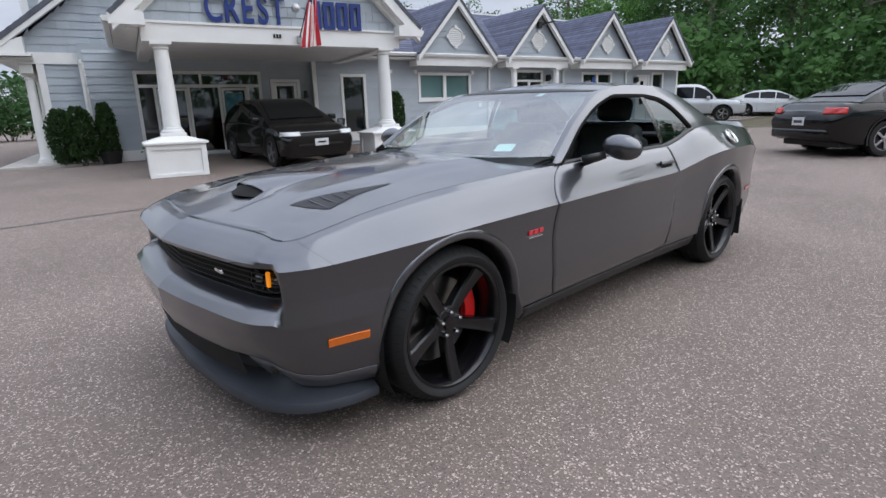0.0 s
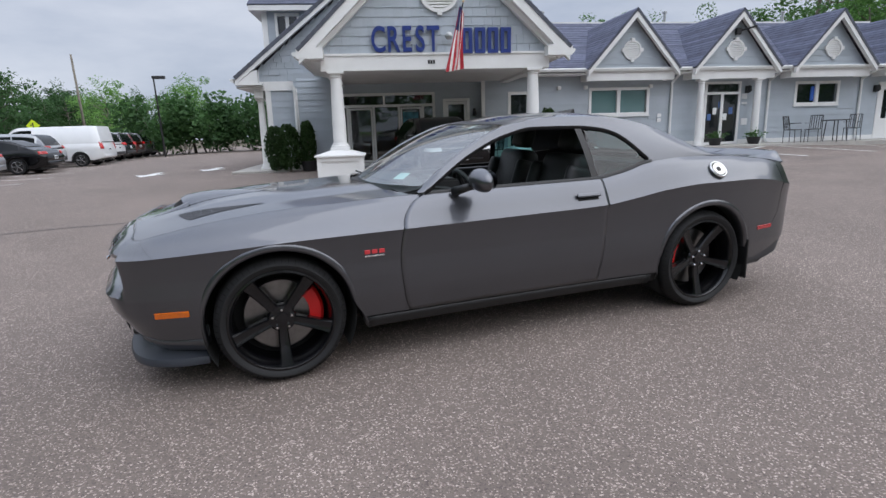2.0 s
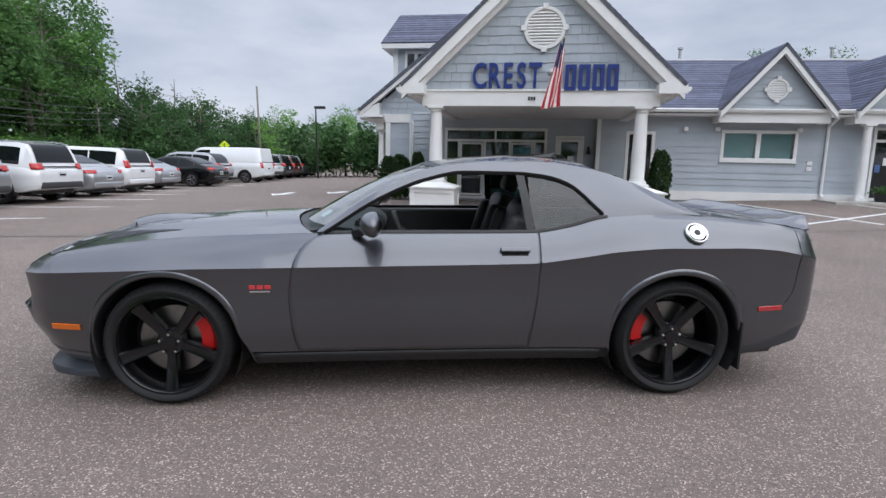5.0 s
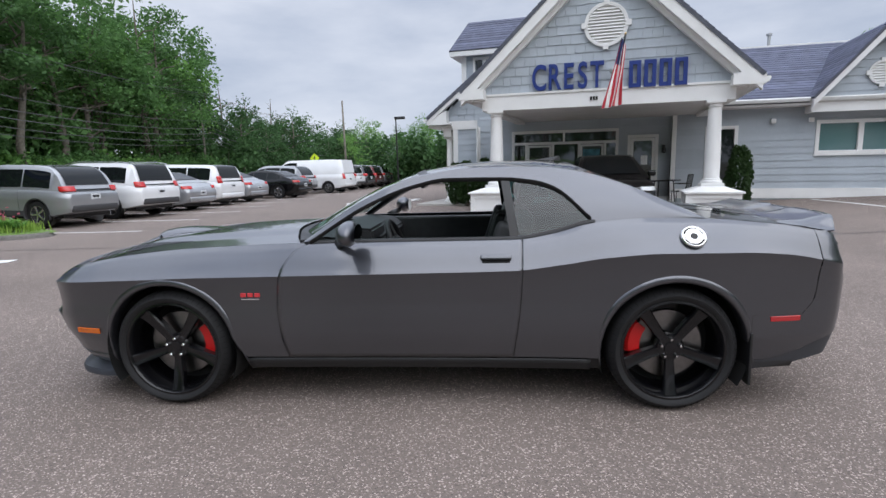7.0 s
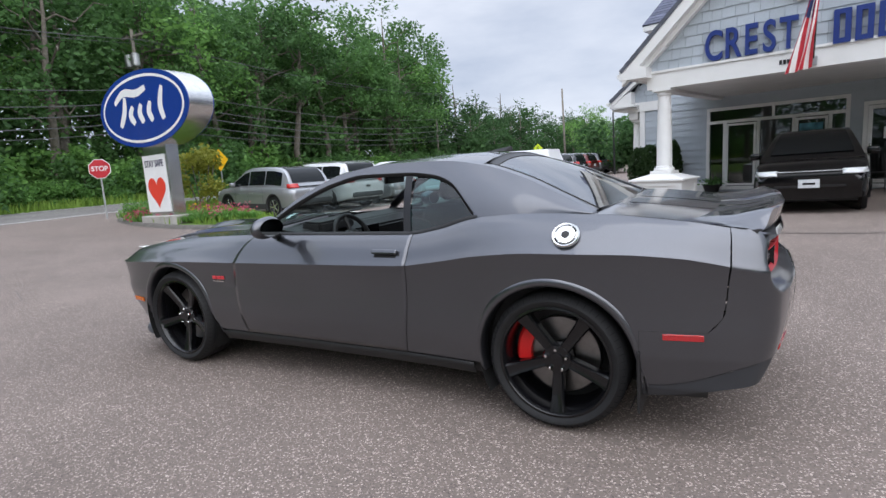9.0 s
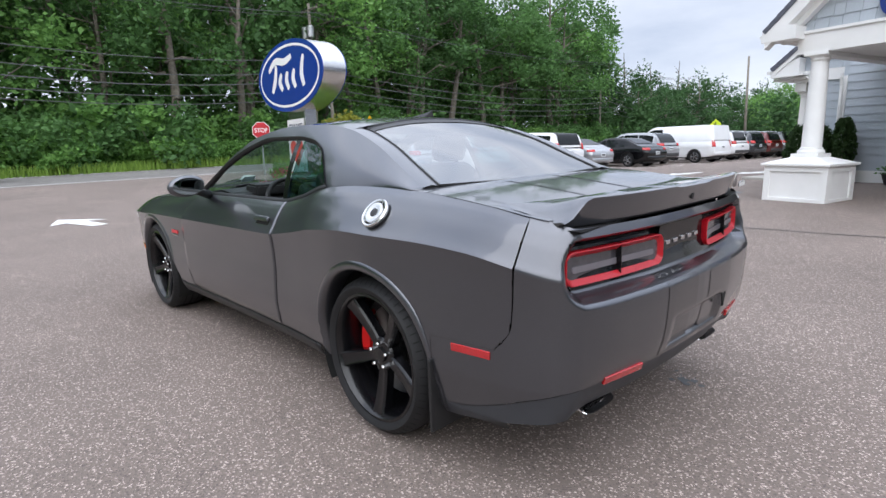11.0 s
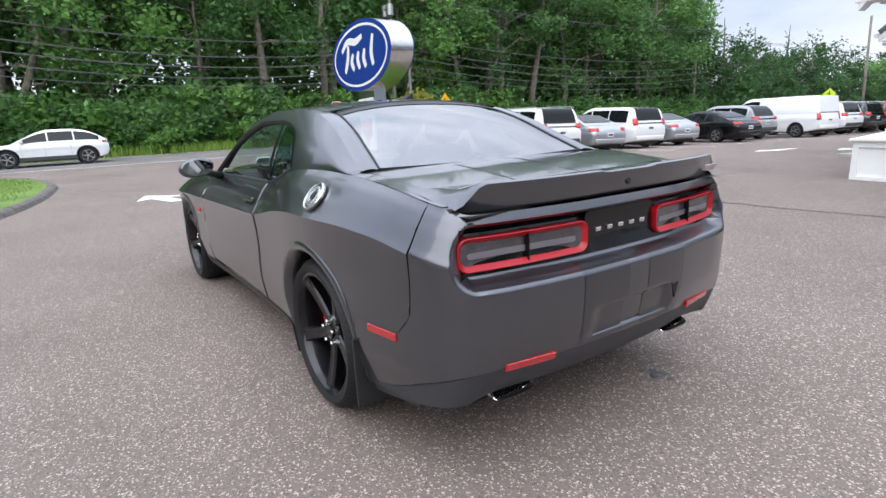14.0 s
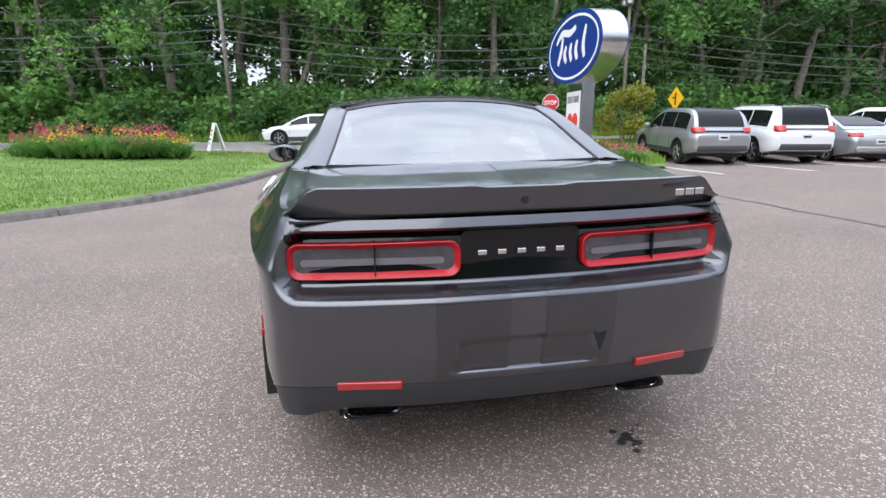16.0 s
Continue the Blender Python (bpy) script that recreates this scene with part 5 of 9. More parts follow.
# ---- bonnet, cowl, boot ----
HZ = [(-2.40, 0.845), (-2.3, 0.858), (-2.26, 0.866), (-2.1, 0.900), (-1.8, 0.948), (-1.475, 0.975), (-1.1, 0.992), (-0.78, 1.004), (-0.5, 1.008)]


_edge = {}


def edge_at(x):
    """Place along the outline where the body's top edge reaches x."""
    key = round(x, 4)
    if key not in _edge:
        lo, hi = 0.03, SMAX / 2
        for _ in range(26):
            m = (lo + hi) / 2
            lo, hi = (m, hi) if skin(m, 0)[0] < x else (lo, m)
        _edge[key] = (lo + hi) / 2
    return _edge[key]


def hood_point(x, t):
    """t from -1 to 1 across."""
    e = skin(edge_at(x), 0)
    y = -t * e[1]
    a = abs(t)
    z = e[2] + (curve_at(HZ, x) - e[2]) * (1 - a ** 2.2)
    dome = 0.024 * sstep(0.52, 0.34, abs(y) + 0.0) * sstep(-2.15, -1.75, x)
    z += dome * (1 - 0.3 * sstep(-1.1, -0.7, x))
    return (x, y, z)


def hood_front(t):
    return -2.246 + 0.086 * abs(t) ** 2.4


def hood_back(t):
    return -0.86 + 0.20 * abs(t) ** 2


def top_patch(name, f0, f1, t0, t1, nx, nt, material, label="", up=0.0, pt=hood_point, parent=None, smooth=True):
    vs = []
    for i in range(nx + 1):
        for j in range(nt + 1):
            t = t0 + (t1 - t0) * j / nt
            x = f0(t) + (f1(t) - f0(t)) * i / nx
            p = pt(x, t)
            vs.append((p[0], p[1], p[2] + up))
    return raw(name, vs, grid_faces(nx + 1, nt + 1), material, parent or coupe, label, smooth=smooth, angle=40)


hood = top_patch("hood", hood_front, hood_back, -0.994, 0.994, 60, 72, GREY, "grey bonnet with a central dome, scoop and two vents")
# nose panel between grille and bonnet
vs = []
for i in range(71):
    t = -1 + 2 * i / 70
    sgn = -1 if t < 0 else 1
    b = hood_point(hood_front(t * 0.994) - GAP * 1.2, t * 0.994)
    lo, hi = 0.0, edge_at(-2.1)
    for _ in range(30):
        s = (lo + hi) / 2
        lo, hi = (s, hi) if -skin(s, 0)[1] < abs(b[1]) else (lo, s)
    a = skin(max(0.0, s), 0)
    a = (a[0], a[1] if t < 0 else -a[1], a[2])
    for j in range(6):
        u = j / 5
        vs.append(tuple(a[q] + (b[q] - a[q]) * u + (0.006 * math.sin(math.pi * u) if q == 2 else 0) for q in range(3)))
raw("nose_panel", vs, grid_faces(71, 6), GREY, coupe, smooth=True)
top_patch("bonnet_underlay", lambda t: -2.15, lambda t: -0.60, -0.95, 0.95, 20, 20, SATIN, up=-0.045)
# bonnet scoop: a low hump with its mouth to the front
def on_hood(x, y):
    return hood_point(x, y / -skin(s_of_x(x), 0)[1])[2]


bm = BM()
sc = []
for i in range(17):
    t = i / 16
    x = -1.955 + 0.50 * t
    hw = 0.172 - 0.05 * t
    h = 0.044 * (1 - sstep(0.0, 1.0, t)) * (0.86 if i == 0 else 1.0)
    row = []
    for j in range(15):
        u = -1 + 2 * j / 14
        row.append(bm.verts.new((x - 0.03 * (1 - u * u) * (1 - t), u * hw, on_hood(x, u * hw) + 0.0015 + h * (1 - abs(u) ** 3.2))))
    sc.append(row)
for a, b in zip(sc, sc[1:]):
    for j in range(14):
        bm.faces.new((a[j], a[j + 1], b[j + 1], b[j]))
part("hood_scoop", bm, GREY, hood, "grey raised air scoop", smooth=True)
# a black sheet closes the mouth, in place of the shade in its hole
vs = []
for j in range(15):
    u = -1 + 2 * j / 14
    y = u * 0.160
    zb = on_hood(-1.98, y)
    for q in range(4):
        v = q / 3
        vs.append((-2.035 + 0.055 * abs(u) ** 2 + 0.052 * v - 0.01 * u * u * v, y, zb - 0.004 * (1 - v) + 0.003 + 0.036 * v * (1 - abs(u) ** 3.2)))
raw("scoop_mouth", vs, grid_faces(15, 4), CARPET, hood, "black mouth of the air scoop", smooth=True)
for side in (-1, 1):
    vs = []
    for i in range(9):
        t = i / 8
        x = -2.13 + 0.20 * t
        for dy, h in ((0.150, 0.0), (0.160, 0.024), (0.172, 0.016), (0.186, 0.0)):
            vs.append((x, side * (dy + 0.012 * (1 - t)), on_hood(x, dy) + 0.001 + h * t ** 1.3))
    raw("scoop_flank", vs, grid_faces(9, 4), GREY, hood, smooth=True)
# two heat extractor vents, flush with the bonnet and drawn out to a point
VIN = [(-1.97, 0.405), (-1.73, 0.452), (-1.50, 0.490)]
VOUT = [(-1.97, 0.415), (-1.90, 0.600), (-1.72, 0.527), (-1.50, 0.498)]


def line_at(pts, x):
    for (xa, ya), (xb, yb) in zip(pts, pts[1:]):
        if x <= xb:
            return ya + (yb - ya) * (x - xa) / (xb - xa)
    return pts[-1][1]


VENTMESH = mat("vent_mesh", (0.020, 0.020, 0.023), 0.5, var=0.35, scale=140, bump=0.5, bump_scale=260)
for side in (-1, 1):
    vs = []
    for i in range(25):
        x = -1.97 + 0.47 * i / 24
        a, b = line_at(VIN, x), line_at(VOUT, x)
        for j in range(7):
            y = a + (b - a) * j / 6
            vs.append((x, side * y, on_hood(x, y) + 0.0022))
    vent = raw("hood_vent", vs, grid_faces(25, 7), VENTMESH, hood, "black heat vent let into the bonnet", smooth=True)
    for k in range(4):
        x = -1.90 + 0.055 * k
        a, b = line_at(VIN, x) + 0.012, line_at(VOUT, x) - 0.012
        bm = BM()
        tube(bm, (x, side * a, on_hood(x, a) + 0.003), (x + 0.01, side * b, on_hood(x, b) + 0.003), 0.0022, n=5)
        part("vent_slat", bm, GREYB, vent)
# cowl with wipers
vs = []
for i in range(31):
    t = -1 + 2 * i / 30
    x0, x1 = hood_back(t) + 0.008, -0.80 + 0.30 * abs(t) ** 2 + 0.08
    for j in range(4):
        u = j / 3
        x = x0 + (x1 - x0) * u
        p = hood_point(min(x, -0.52), t * 0.97)
        vs.append((x, p[1], p[2] - 0.016 * math.sin(math.pi * u) - 0.012))
raw("cowl", vs, grid_faces(31, 4), SATIN, coupe, "black plastic cowl below the windscreen", smooth=True)
for y0, y1 in ((-0.55, 0.02), (0.02, 0.52)):
    wp = part("wiper", tube(BM(), (-0.70 + 0.1 * abs(y0), y0, 1.018), (-0.74, y1, 1.032), 0.007, n=6), SATIN, coupe)

# ---- greenhouse ----
RZ = [(-0.64, 1.0), (-0.28, 1.232), (0.05, 1.362), (0.4, 1.402), (0.75, 1.397), (1.0, 1.362), (1.25, 1.285), (1.5, 1.172), (1.72, 1.072)]
RY = [(-0.64, 0.79), (-0.28, 0.705), (0.05, 0.635), (0.4, 0.605), (0.75, 0.605), (1.0, 0.615), (1.25, 0.645), (1.5, 0.69), (1.72, 0.735)]
WU = [(-0.60, 0.995), (-0.26, 1.200), (0.0, 1.300), (0.21, 1.338), (0.53, 1.335), (0.72, 1.315), (0.84, 1.275), (1.03, 1.105)]


def belt(x):
    p = skin(s_of_x(x), 0)
    return -p[1], p[2]


def glass_side(x, z):
    """Half width of the cabin side at a height."""
    yb, zb = belt(x)
    zr, yr = curve_at(RZ, x), curve_at(RY, x)
    if zr - zb < 0.01:
        return yr
    u = (z - zb) / (zr - zb)
    return yb + (yr - yb) * u + 0.022 * math.sin(math.pi * min(1, max(0, u)))


for side in (-1, 1):
    # roof rail and pillars: from the window's upper edge up to the roof edge; behind the window the whole height
    vs, n = [], 66
    for i in range(n + 1):
        x = -0.64 + 2.36 * i / n
        yb, zb = belt(x)
        zr = curve_at(RZ, x)
        lo = min(zr - 0.002, max(zb, curve_at(WU, x))) if x < 1.035 else min(zb, zr)
        for j in range(8):
            z = lo + (zr - lo) * j / 7
            vs.append((x, side * glass_side(x, z), z))
    ob = raw("roof_rail", vs, grid_faces(n + 1, 8) if side > 0 else [f[::-1] for f in grid_faces(n + 1, 8)], GREY, coupe, "grey roof rail and broad rear pillar", smooth=True)
    # black seal round the side window
    vs = []
    xs = [-0.60 + 1.63 * i / 50 for i in range(51)]
    for x in xs:
        z = curve_at(WU, x)
        for dz, dy in ((0.008, 0.004), (-0.016, 0.002), (-0.016, -0.02)):
            vs.append((x, side * (glass_side(x, z) + dy), z + dz))
    raw("window_seal", vs, grid_faces(51, 3), SATIN, coupe, smooth=True)
    vs = []
    for i in range(51):
        x = -0.62 + 1.67 * i / 50
        yb, zb = belt(x)
        for dz, dy in ((-0.004, 0.005), (0.014, 0.003), (0.014, -0.03)):
            vs.append((x, side * (yb + dy), zb + dz))
    raw("belt_seal", vs, grid_faces(51, 3), SATIN, coupe, smooth=True)
    # fixed quarter window
    vs = []
    for i in range(23):
        x = 0.60 + 0.42 * i / 22
        yb, zb = belt(x)
        z1 = curve_at(WU, x) - 0.005
        for j in range(7):
            z = zb + 0.006 + (z1 - zb - 0.006) * j / 6
            vs.append((x, side * (glass_side(x, z) - 0.014), z))
    raw("quarter_window", vs, grid_faces(23, 7), QUARTER_G, coupe, "green-tinted rear side window").visible_shadow = False
    vs = []
    for i in range(5):
        u = i / 4
        for j in range(7):
            v = j / 6
            x = 0.575 + 0.05 * u - 0.05 * v
            yb, zb = belt(x)
            z1 = curve_at(WU, x)
            z = zb + (z1 - zb) * v
            vs.append((x, side * (glass_side(x, z) - 0.006), z))
    raw("window_pillar", vs, grid_faces(5, 7), GLOSSB, coupe, "gloss black pillar between side windows", smooth=True)

# windscreen, roof skin, rear glass: lofted between cross curves
def loft(rows, name, material, label="", smooth=True):
    vs = [p for r in rows for p in r]
    return raw(name, vs, grid_faces(len(rows), len(rows[0])), material, coupe, label, smooth=smooth)


def over(xe, xm, zm, inset=0.0, n=26):
    """From left roof edge to right: edge at xe, middle at (xm, zm)."""
    ze, ye = curve_at(RZ, xe), curve_at(RY, xe) - inset
    row = []
    for j in range(n + 1):
        t = -1 + 2 * j / n
        a = 1 - abs(t) ** 2.3
        b = 1 - abs(t) ** 2
        row.append((xe + (xm - xe) * b, t * ye, ze + (zm - ze) * a))
    return row


def rows_between(a, b, n):
    """a and b: (edge x, middle x, middle z)."""
    out = []
    for i in range(n + 1):
        t = i / n
        out.append(tuple(p + (q - p) * t for p, q in zip(a, b)))
    return out


SC0, SC1 = (-0.60, -0.80, 1.012), (0.10, 0.02, 1.388)
RF1 = (1.02, 0.98, 1.412)
BG1 = (1.66, 1.70, 1.094)
sc_rows = [(e, m, z + 0.035 * math.sin(math.pi * i / 14)) for i, (e, m, z) in enumerate(rows_between(SC0, SC1, 14))]
loft([over(*r, inset=0.035) for r in sc_rows], "windscreen", SCREEN_G, "sloping windscreen with a pale green tint").visible_shadow = False
top = [SC1, (0.3, 0.26, 1.424), (0.55, 0.52, 1.440), (0.8, 0.77, 1.435), RF1]
rf = []
for a, b in zip(top, top[1:]):
    rf += rows_between(a, b, 5)[:-1]
rf.append(RF1)
roof = loft([over(*r) for r in rf], "roof", GREY, "dark grey roof panel")
bg_rows = [(e, m, z + 0.022 * math.sin(math.pi * i / 12)) for i, (e, m, z) in enumerate(rows_between(RF1, BG1, 12))]
loft([over(*r, inset=0.095) for r in bg_rows], "rear_window", REAR_G, "wide raked rear window").visible_shadow = False
for side in (-1, 1):
    # painted strips beside the glass
    for rows, ins, nm in ((sc_rows, 0.035, "screen_pillar"), (bg_rows, 0.095, "rear_pillar_edge")):
        vs = []
        for r in rows:
            o, i2 = over(*r), over(*r, inset=ins + 0.012)
            a, b = (o[0], i2[0]) if side < 0 else (o[-1], i2[-1])
            vs += [a, ((a[0] + b[0]) / 2, (a[1] + b[1]) / 2, (a[2] + b[2]) / 2 + 0.007), (b[0], b[1], b[2] - 0.002)]
        raw(nm, vs, grid_faces(len(rows), 3), GREY, coupe, smooth=True)
# dark seal round the rear glass
bm = BM()
edge = [over(*r, inset=0.095) for r in bg_rows]
loop = [r[0] for r in edge] + edge[-1][1:] + [r[-1] for r in edge[-2::-1]] + edge[0][-2:0:-1]
for p, q in zip(loop, loop[1:] + loop[:1]):
    tube(bm, (p[0], p[1], p[2] + 0.002), (q[0], q[1], q[2] + 0.002), 0.006, n=5, caps=False)
part("rear_glass_seal", bm, SATIN, coupe, "thin black rubber seal round the rear window")
# black frit bands at the top of the screen and round the rear glass
fr = [over(*r, inset=0.05) for r in rows_between(sc_rows[12], sc_rows[14], 2)]
loft([[(x, y, z + 0.003) for x, y, z in r] for r in fr[1:]], "screen_frit", SATIN)
fr = [over(*r, inset=0.095) for r in bg_rows[:2]]
loft([[(x, y, z + 0.003) for x, y, z in r] for r in fr], "rear_frit", SATIN)

# boot lid and deck
def deck_point(x, t):
    e = skin(s_of_x(min(x, 2.38)), 0)
    w = -e[1]
    z = e[2] + 0.012 * (1 - abs(t) ** 2)
    return (x, t * w, z)


top_patch("boot_lid", lambda t: 1.60, lambda t: 2.43 - 0.13 * abs(t) ** 3, -0.90, 0.90, 24, 34, GREY, "grey boot lid", pt=deck_point)
for side in (-1, 1):
    top_patch("deck_side", lambda t: 1.62, lambda t: 2.335 - 0.25 * max(0.0, abs(t) - 0.90), side * 0.905, side * 1.0, 24, 4, GREY, pt=deck_point)
top_patch("deck_underlay", lambda t: 1.58, lambda t: 2.42, -0.98, 0.98, 10, 12, SATIN, up=-0.025, pt=deck_point)
# broad darker stripes down the boot and tail
for y0, y1 in ((-0.30, -0.06), (0.06, 0.30)):
    vs = []
    for i in range(13):
        x = 1.74 + 0.6 * i / 12
        for j in range(3):
            y = y0 + (y1 - y0) * j / 2
            p = deck_point(x, y / 0.75)
            vs.append((x, y, p[2] + 0.002))
    raw("deck_stripe", vs, grid_faces(13, 3), GREYB, coupe, "darker stripe along the boot lid", smooth=True)
for side in (-1, 1):
    vs = []
    for i in range(9):
        for k in range(25):
            vs.append(tail_point(side * (0.06 + 0.24 * i / 8), 0.768 - (0.768 - 0.458) * k / 24, -0.0016))
    raw("bumper_stripe", vs, grid_faces(9, 25), GREYB, coupe, "darker stripe down the bumper", smooth=True)
# spoiler: a ramp up from the deck with an upright rear face, tapering away at its ends
vs, n = [], 56
for i in range(n + 1):
    t = -1 + 2 * i / n
    y = t * 0.748
    a = abs(t)
    xb = 2.470 - 0.10 * a ** 3
    zt = 1.090 - 0.076 * sstep(0.86, 1.0, a) - 0.006 * sstep(0.22, 0.16, a)
    def on_deck(dx):
        return deck_point(xb + dx, max(-1.0, min(1.0, y / 0.76)))[2]
    z0, z1 = on_deck(-0.30), on_deck(-0.16)
    for dx, z in ((-0.30, z0 + 0.001), (-0.16, max(z1 + 0.003, zt - 0.030)), (-0.05, max(zt - 0.006, 1.006)), (-0.012, zt), (0.0, zt - 0.005), (-0.022, min(zt - 0.008, 1.004)), (-0.028, 0.994), (-0.07, 0.990)):
        vs.append((xb + dx, y, z))
sp = raw("spoiler", vs, grid_faces(n + 1, 8) + [tuple(range(8)), tuple(range(8 * n + 7, 8 * n - 1, -1))], GREY, coupe, "grey lip spoiler across the boot", smooth=True, angle=35)
# gloss black lining behind the lamps
vs, n = [], 110
for i in range(n + 1):
    for k in range(13):
        vs.append(tail_point((-1 + 2 * i / n) * 0.790, 0.782 + 0.165 * k / 12, -0.0025))
raw("lamp_surround", vs, grid_faces(n + 1, 13), GLOSSB, coupe, "gloss black recess round the tail lamps", smooth=True, angle=50)

# ---- tail: lamps, panel, badges ----
def tail_box(name, y0, y1, z0, z1, x_out, depth, material, parent=None, r=0.035, label="", curve=0.074):
    """Rounded plate that follows the tail's curve."""
    pts = []
    for cy, cz, a0 in ((y1 - r, z1 - r, 0), (y0 + r, z1 - r, 90), (y0 + r, z0 + r, 180), (y1 - r, z0 + r, 270)):
        for k in range(6):
            a = radians(a0 + 18 * k)
            pts.append((cy + r * math.cos(a), cz + r * math.sin(a)))
    def xo(y):
        return x_out - curve * (abs(y) / 0.75) ** 2.6
    bm = BM()
    n = len(pts)
    # split into strips across y for curvature
    m = 14
    grid = []
    front = [bm.verts.new((xo(y), y, z)) for y, z in pts]
    back = [bm.verts.new((xo(y) - depth, y, z)) for y, z in pts]
    bm.faces.new(front)
    for i in range(n):
        bm.faces.new((front[i], back[i], back[(i + 1) % n], front[(i + 1) % n]))
    bmesh.ops.triangulate(bm, faces=[f for f in bm.faces if len(f.verts) > 4])
    return part(name, bm, material, parent or coupe, label)


def tail_ring(name, y0, y1, z0, z1, w, x_out, material, parent, r=0.035, curve=0.074, label="", depth=0.012, breaks=()):
    def loop(y0, y1, z0, z1, r):
        pts = []
        for cy, cz, a0, ey in ((y1 - r, z1 - r, 0, 0), (y0 + r, z1 - r, 90, 0), (y0 + r, z0 + r, 180, 0), (y1 - r, z0 + r, 270, 0)):
            for k in range(7):
                a = radians(a0 + 15 * k)
                pts.append((cy + r * math.cos(a), cz + r * math.sin(a)))
        dense = []
        for i in range(len(pts)):
            p, q = pts[i], pts[(i + 1) % len(pts)]
            n = max(1, int(math.hypot(q[0] - p[0], q[1] - p[1]) / 0.06))
            dense += [(p[0] + (q[0] - p[0]) * k / n, p[1] + (q[1] - p[1]) * k / n) for k in range(n)]
        return dense
    o = loop(y0, y1, z0, z1, r)
    cy, cz = (y0 + y1) / 2, (z0 + z1) / 2
    def inner(p):
        fy = ((y1 - y0) / 2 - w) / ((y1 - y0) / 2)
        fz = ((z1 - z0) / 2 - w) / ((z1 - z0) / 2)
        return (cy + (p[0] - cy) * fy, cz + (p[1] - cz) * fz)
    vs = []
    for p in o:
        q = inner(p)
        for (y, z), d in ((p, 0.02), (p, -0.006), (((p[0] * 6 + q[0]) / 7, (p[1] * 6 + q[1]) / 7), -0.008), (q, 0.011)):
            vs.append((x_out - curve * (abs(y) / 0.75) ** 2.6 - d, y, z))
    n = len(o)
    return raw(name, vs, grid_faces(n, 4, wrap=True), material, parent, label)


tailp = tail_box("tail_panel", -0.20, 0.20, 0.786, 0.938, 2.426, 0.03, GLOSSB, r=0.02, label="gloss black panel behind the tail lamps")
for side in (-1, 1):
    ya, yb = (-0.746, -0.205) if side < 0 else (0.205, 0.746)
    lamp = tail_box("tail_lamp", ya, yb, 0.800, 0.910, 2.432, 0.03, GREYLENS, label="wide tail lamp with a red border and smoked centre")
    tail_ring("light_guide", ya, yb, 0.797, 0.913, 0.020, 2.4405, RED_GUIDE, lamp)
    ym = (ya + yb) / 2 + side * 0.0
    bm = box(BM(), 2.36, 2.420, ym - 0.002, ym + 0.002, 0.795, 0.915)
    part("lamp_split", bm, GLOSSB, lamp)
    tail_box("lamp_bar", ya + 0.04, yb - 0.05, 0.838, 0.860, 2.4345, 0.01, mat("lamp_bar_grey", (0.16, 0.15, 0.165), 0.2), lamp, r=0.01)
    bm = box(BM(), -0.006, 0.006, -0.105, 0.105, -0.015, 0.015, 0.003, pose(2.456, side * 0.51, 0.452, 0, 0, side * 9) @ pose(0, 0, 0, 0, 16, 0))
    part("rear_reflector", bm, REDLENS, coupe, "red bumper reflector")
    # exhaust tips
    bm = BM()
    o = []
    for xx, gr in ((2.20, 1.0), (2.346, 1.0), (2.350, 0.95), (2.344, 0.86), (2.27, 0.82)):
        ring = []
        for k in range(24):
            a = 2 * math.pi * k / 24
            c, s2 = math.cos(a), math.sin(a)
            yy = math.copysign(abs(c) ** 0.5, c) * 0.104 * gr
            zz = math.copysign(abs(s2) ** 0.6, s2) * 0.016 * gr
            slant = 0.03 * (zz / 0.016)
            ring.append(bm.verts.new((xx - slant * 0.9, side * 0.50 + yy, 0.304 + zz)))
        o.append(ring)
    for p, q in zip(o, o[1:]):
        for k in range(24):
            bm.faces.new((p[k], p[(k + 1) % 24], q[(k + 1) % 24], q[k]))
    ex = part("exhaust_tip", bm, EXH, coupe, "steel rectangular exhaust tip", smooth=True, angle=40)
    bm = BM()
    bm.faces.new([bm.verts.new((2.285, side * 0.50 + 0.084 * math.copysign(abs(math.cos(a)) ** 0.5, math.cos(a)), 0.304 + 0.012 * math.copysign(abs(math.sin(a)) ** 0.6, math.sin(a)))) for a in [2 * math.pi * k / 24 for k in range(24)]])
    part("exhaust_bore", bm, CARPET, ex, "plain black bore")
# maker's name as plain bars
for k in range(5):
    bm = box(BM(), 2.420, 2.431, -0.145 + 0.066 * k, -0.115 + 0.066 * k, 0.856, 0.874, 0.003)
    part("badge_bar", bm, CHROME, tailp, "small chrome bar")
for k in range(3):
    bm = box(BM(), 0, 0.006, 0.52 + 0.04 * k, 0.553 + 0.04 * k, 1.028, 1.050, 0.002, Matrix.Translation((2.452 - 0.006 * k, 0, 0)))
    part("badge_bar", bm, CHROME, sp, "small chrome bar")
bm = lathe(BM(), [(0.0, 0.0), (0.012, 0.0), (0.012, 0.006), (0.0, 0.007)], 14, pose(2.456, 0, 1.035, 0, 90, 0))
part("boot_camera", bm, SATIN, sp)
# dark notch at the end of the sunk plate area
bm = BM()
prism(bm, [(0.225, 0.596), (0.275, 0.596), (0.252, 0.530)], (2.490, 2.5145), "x")
part("plate_notch", bm, CARPET, coupe, "dark notch beside the plate area")
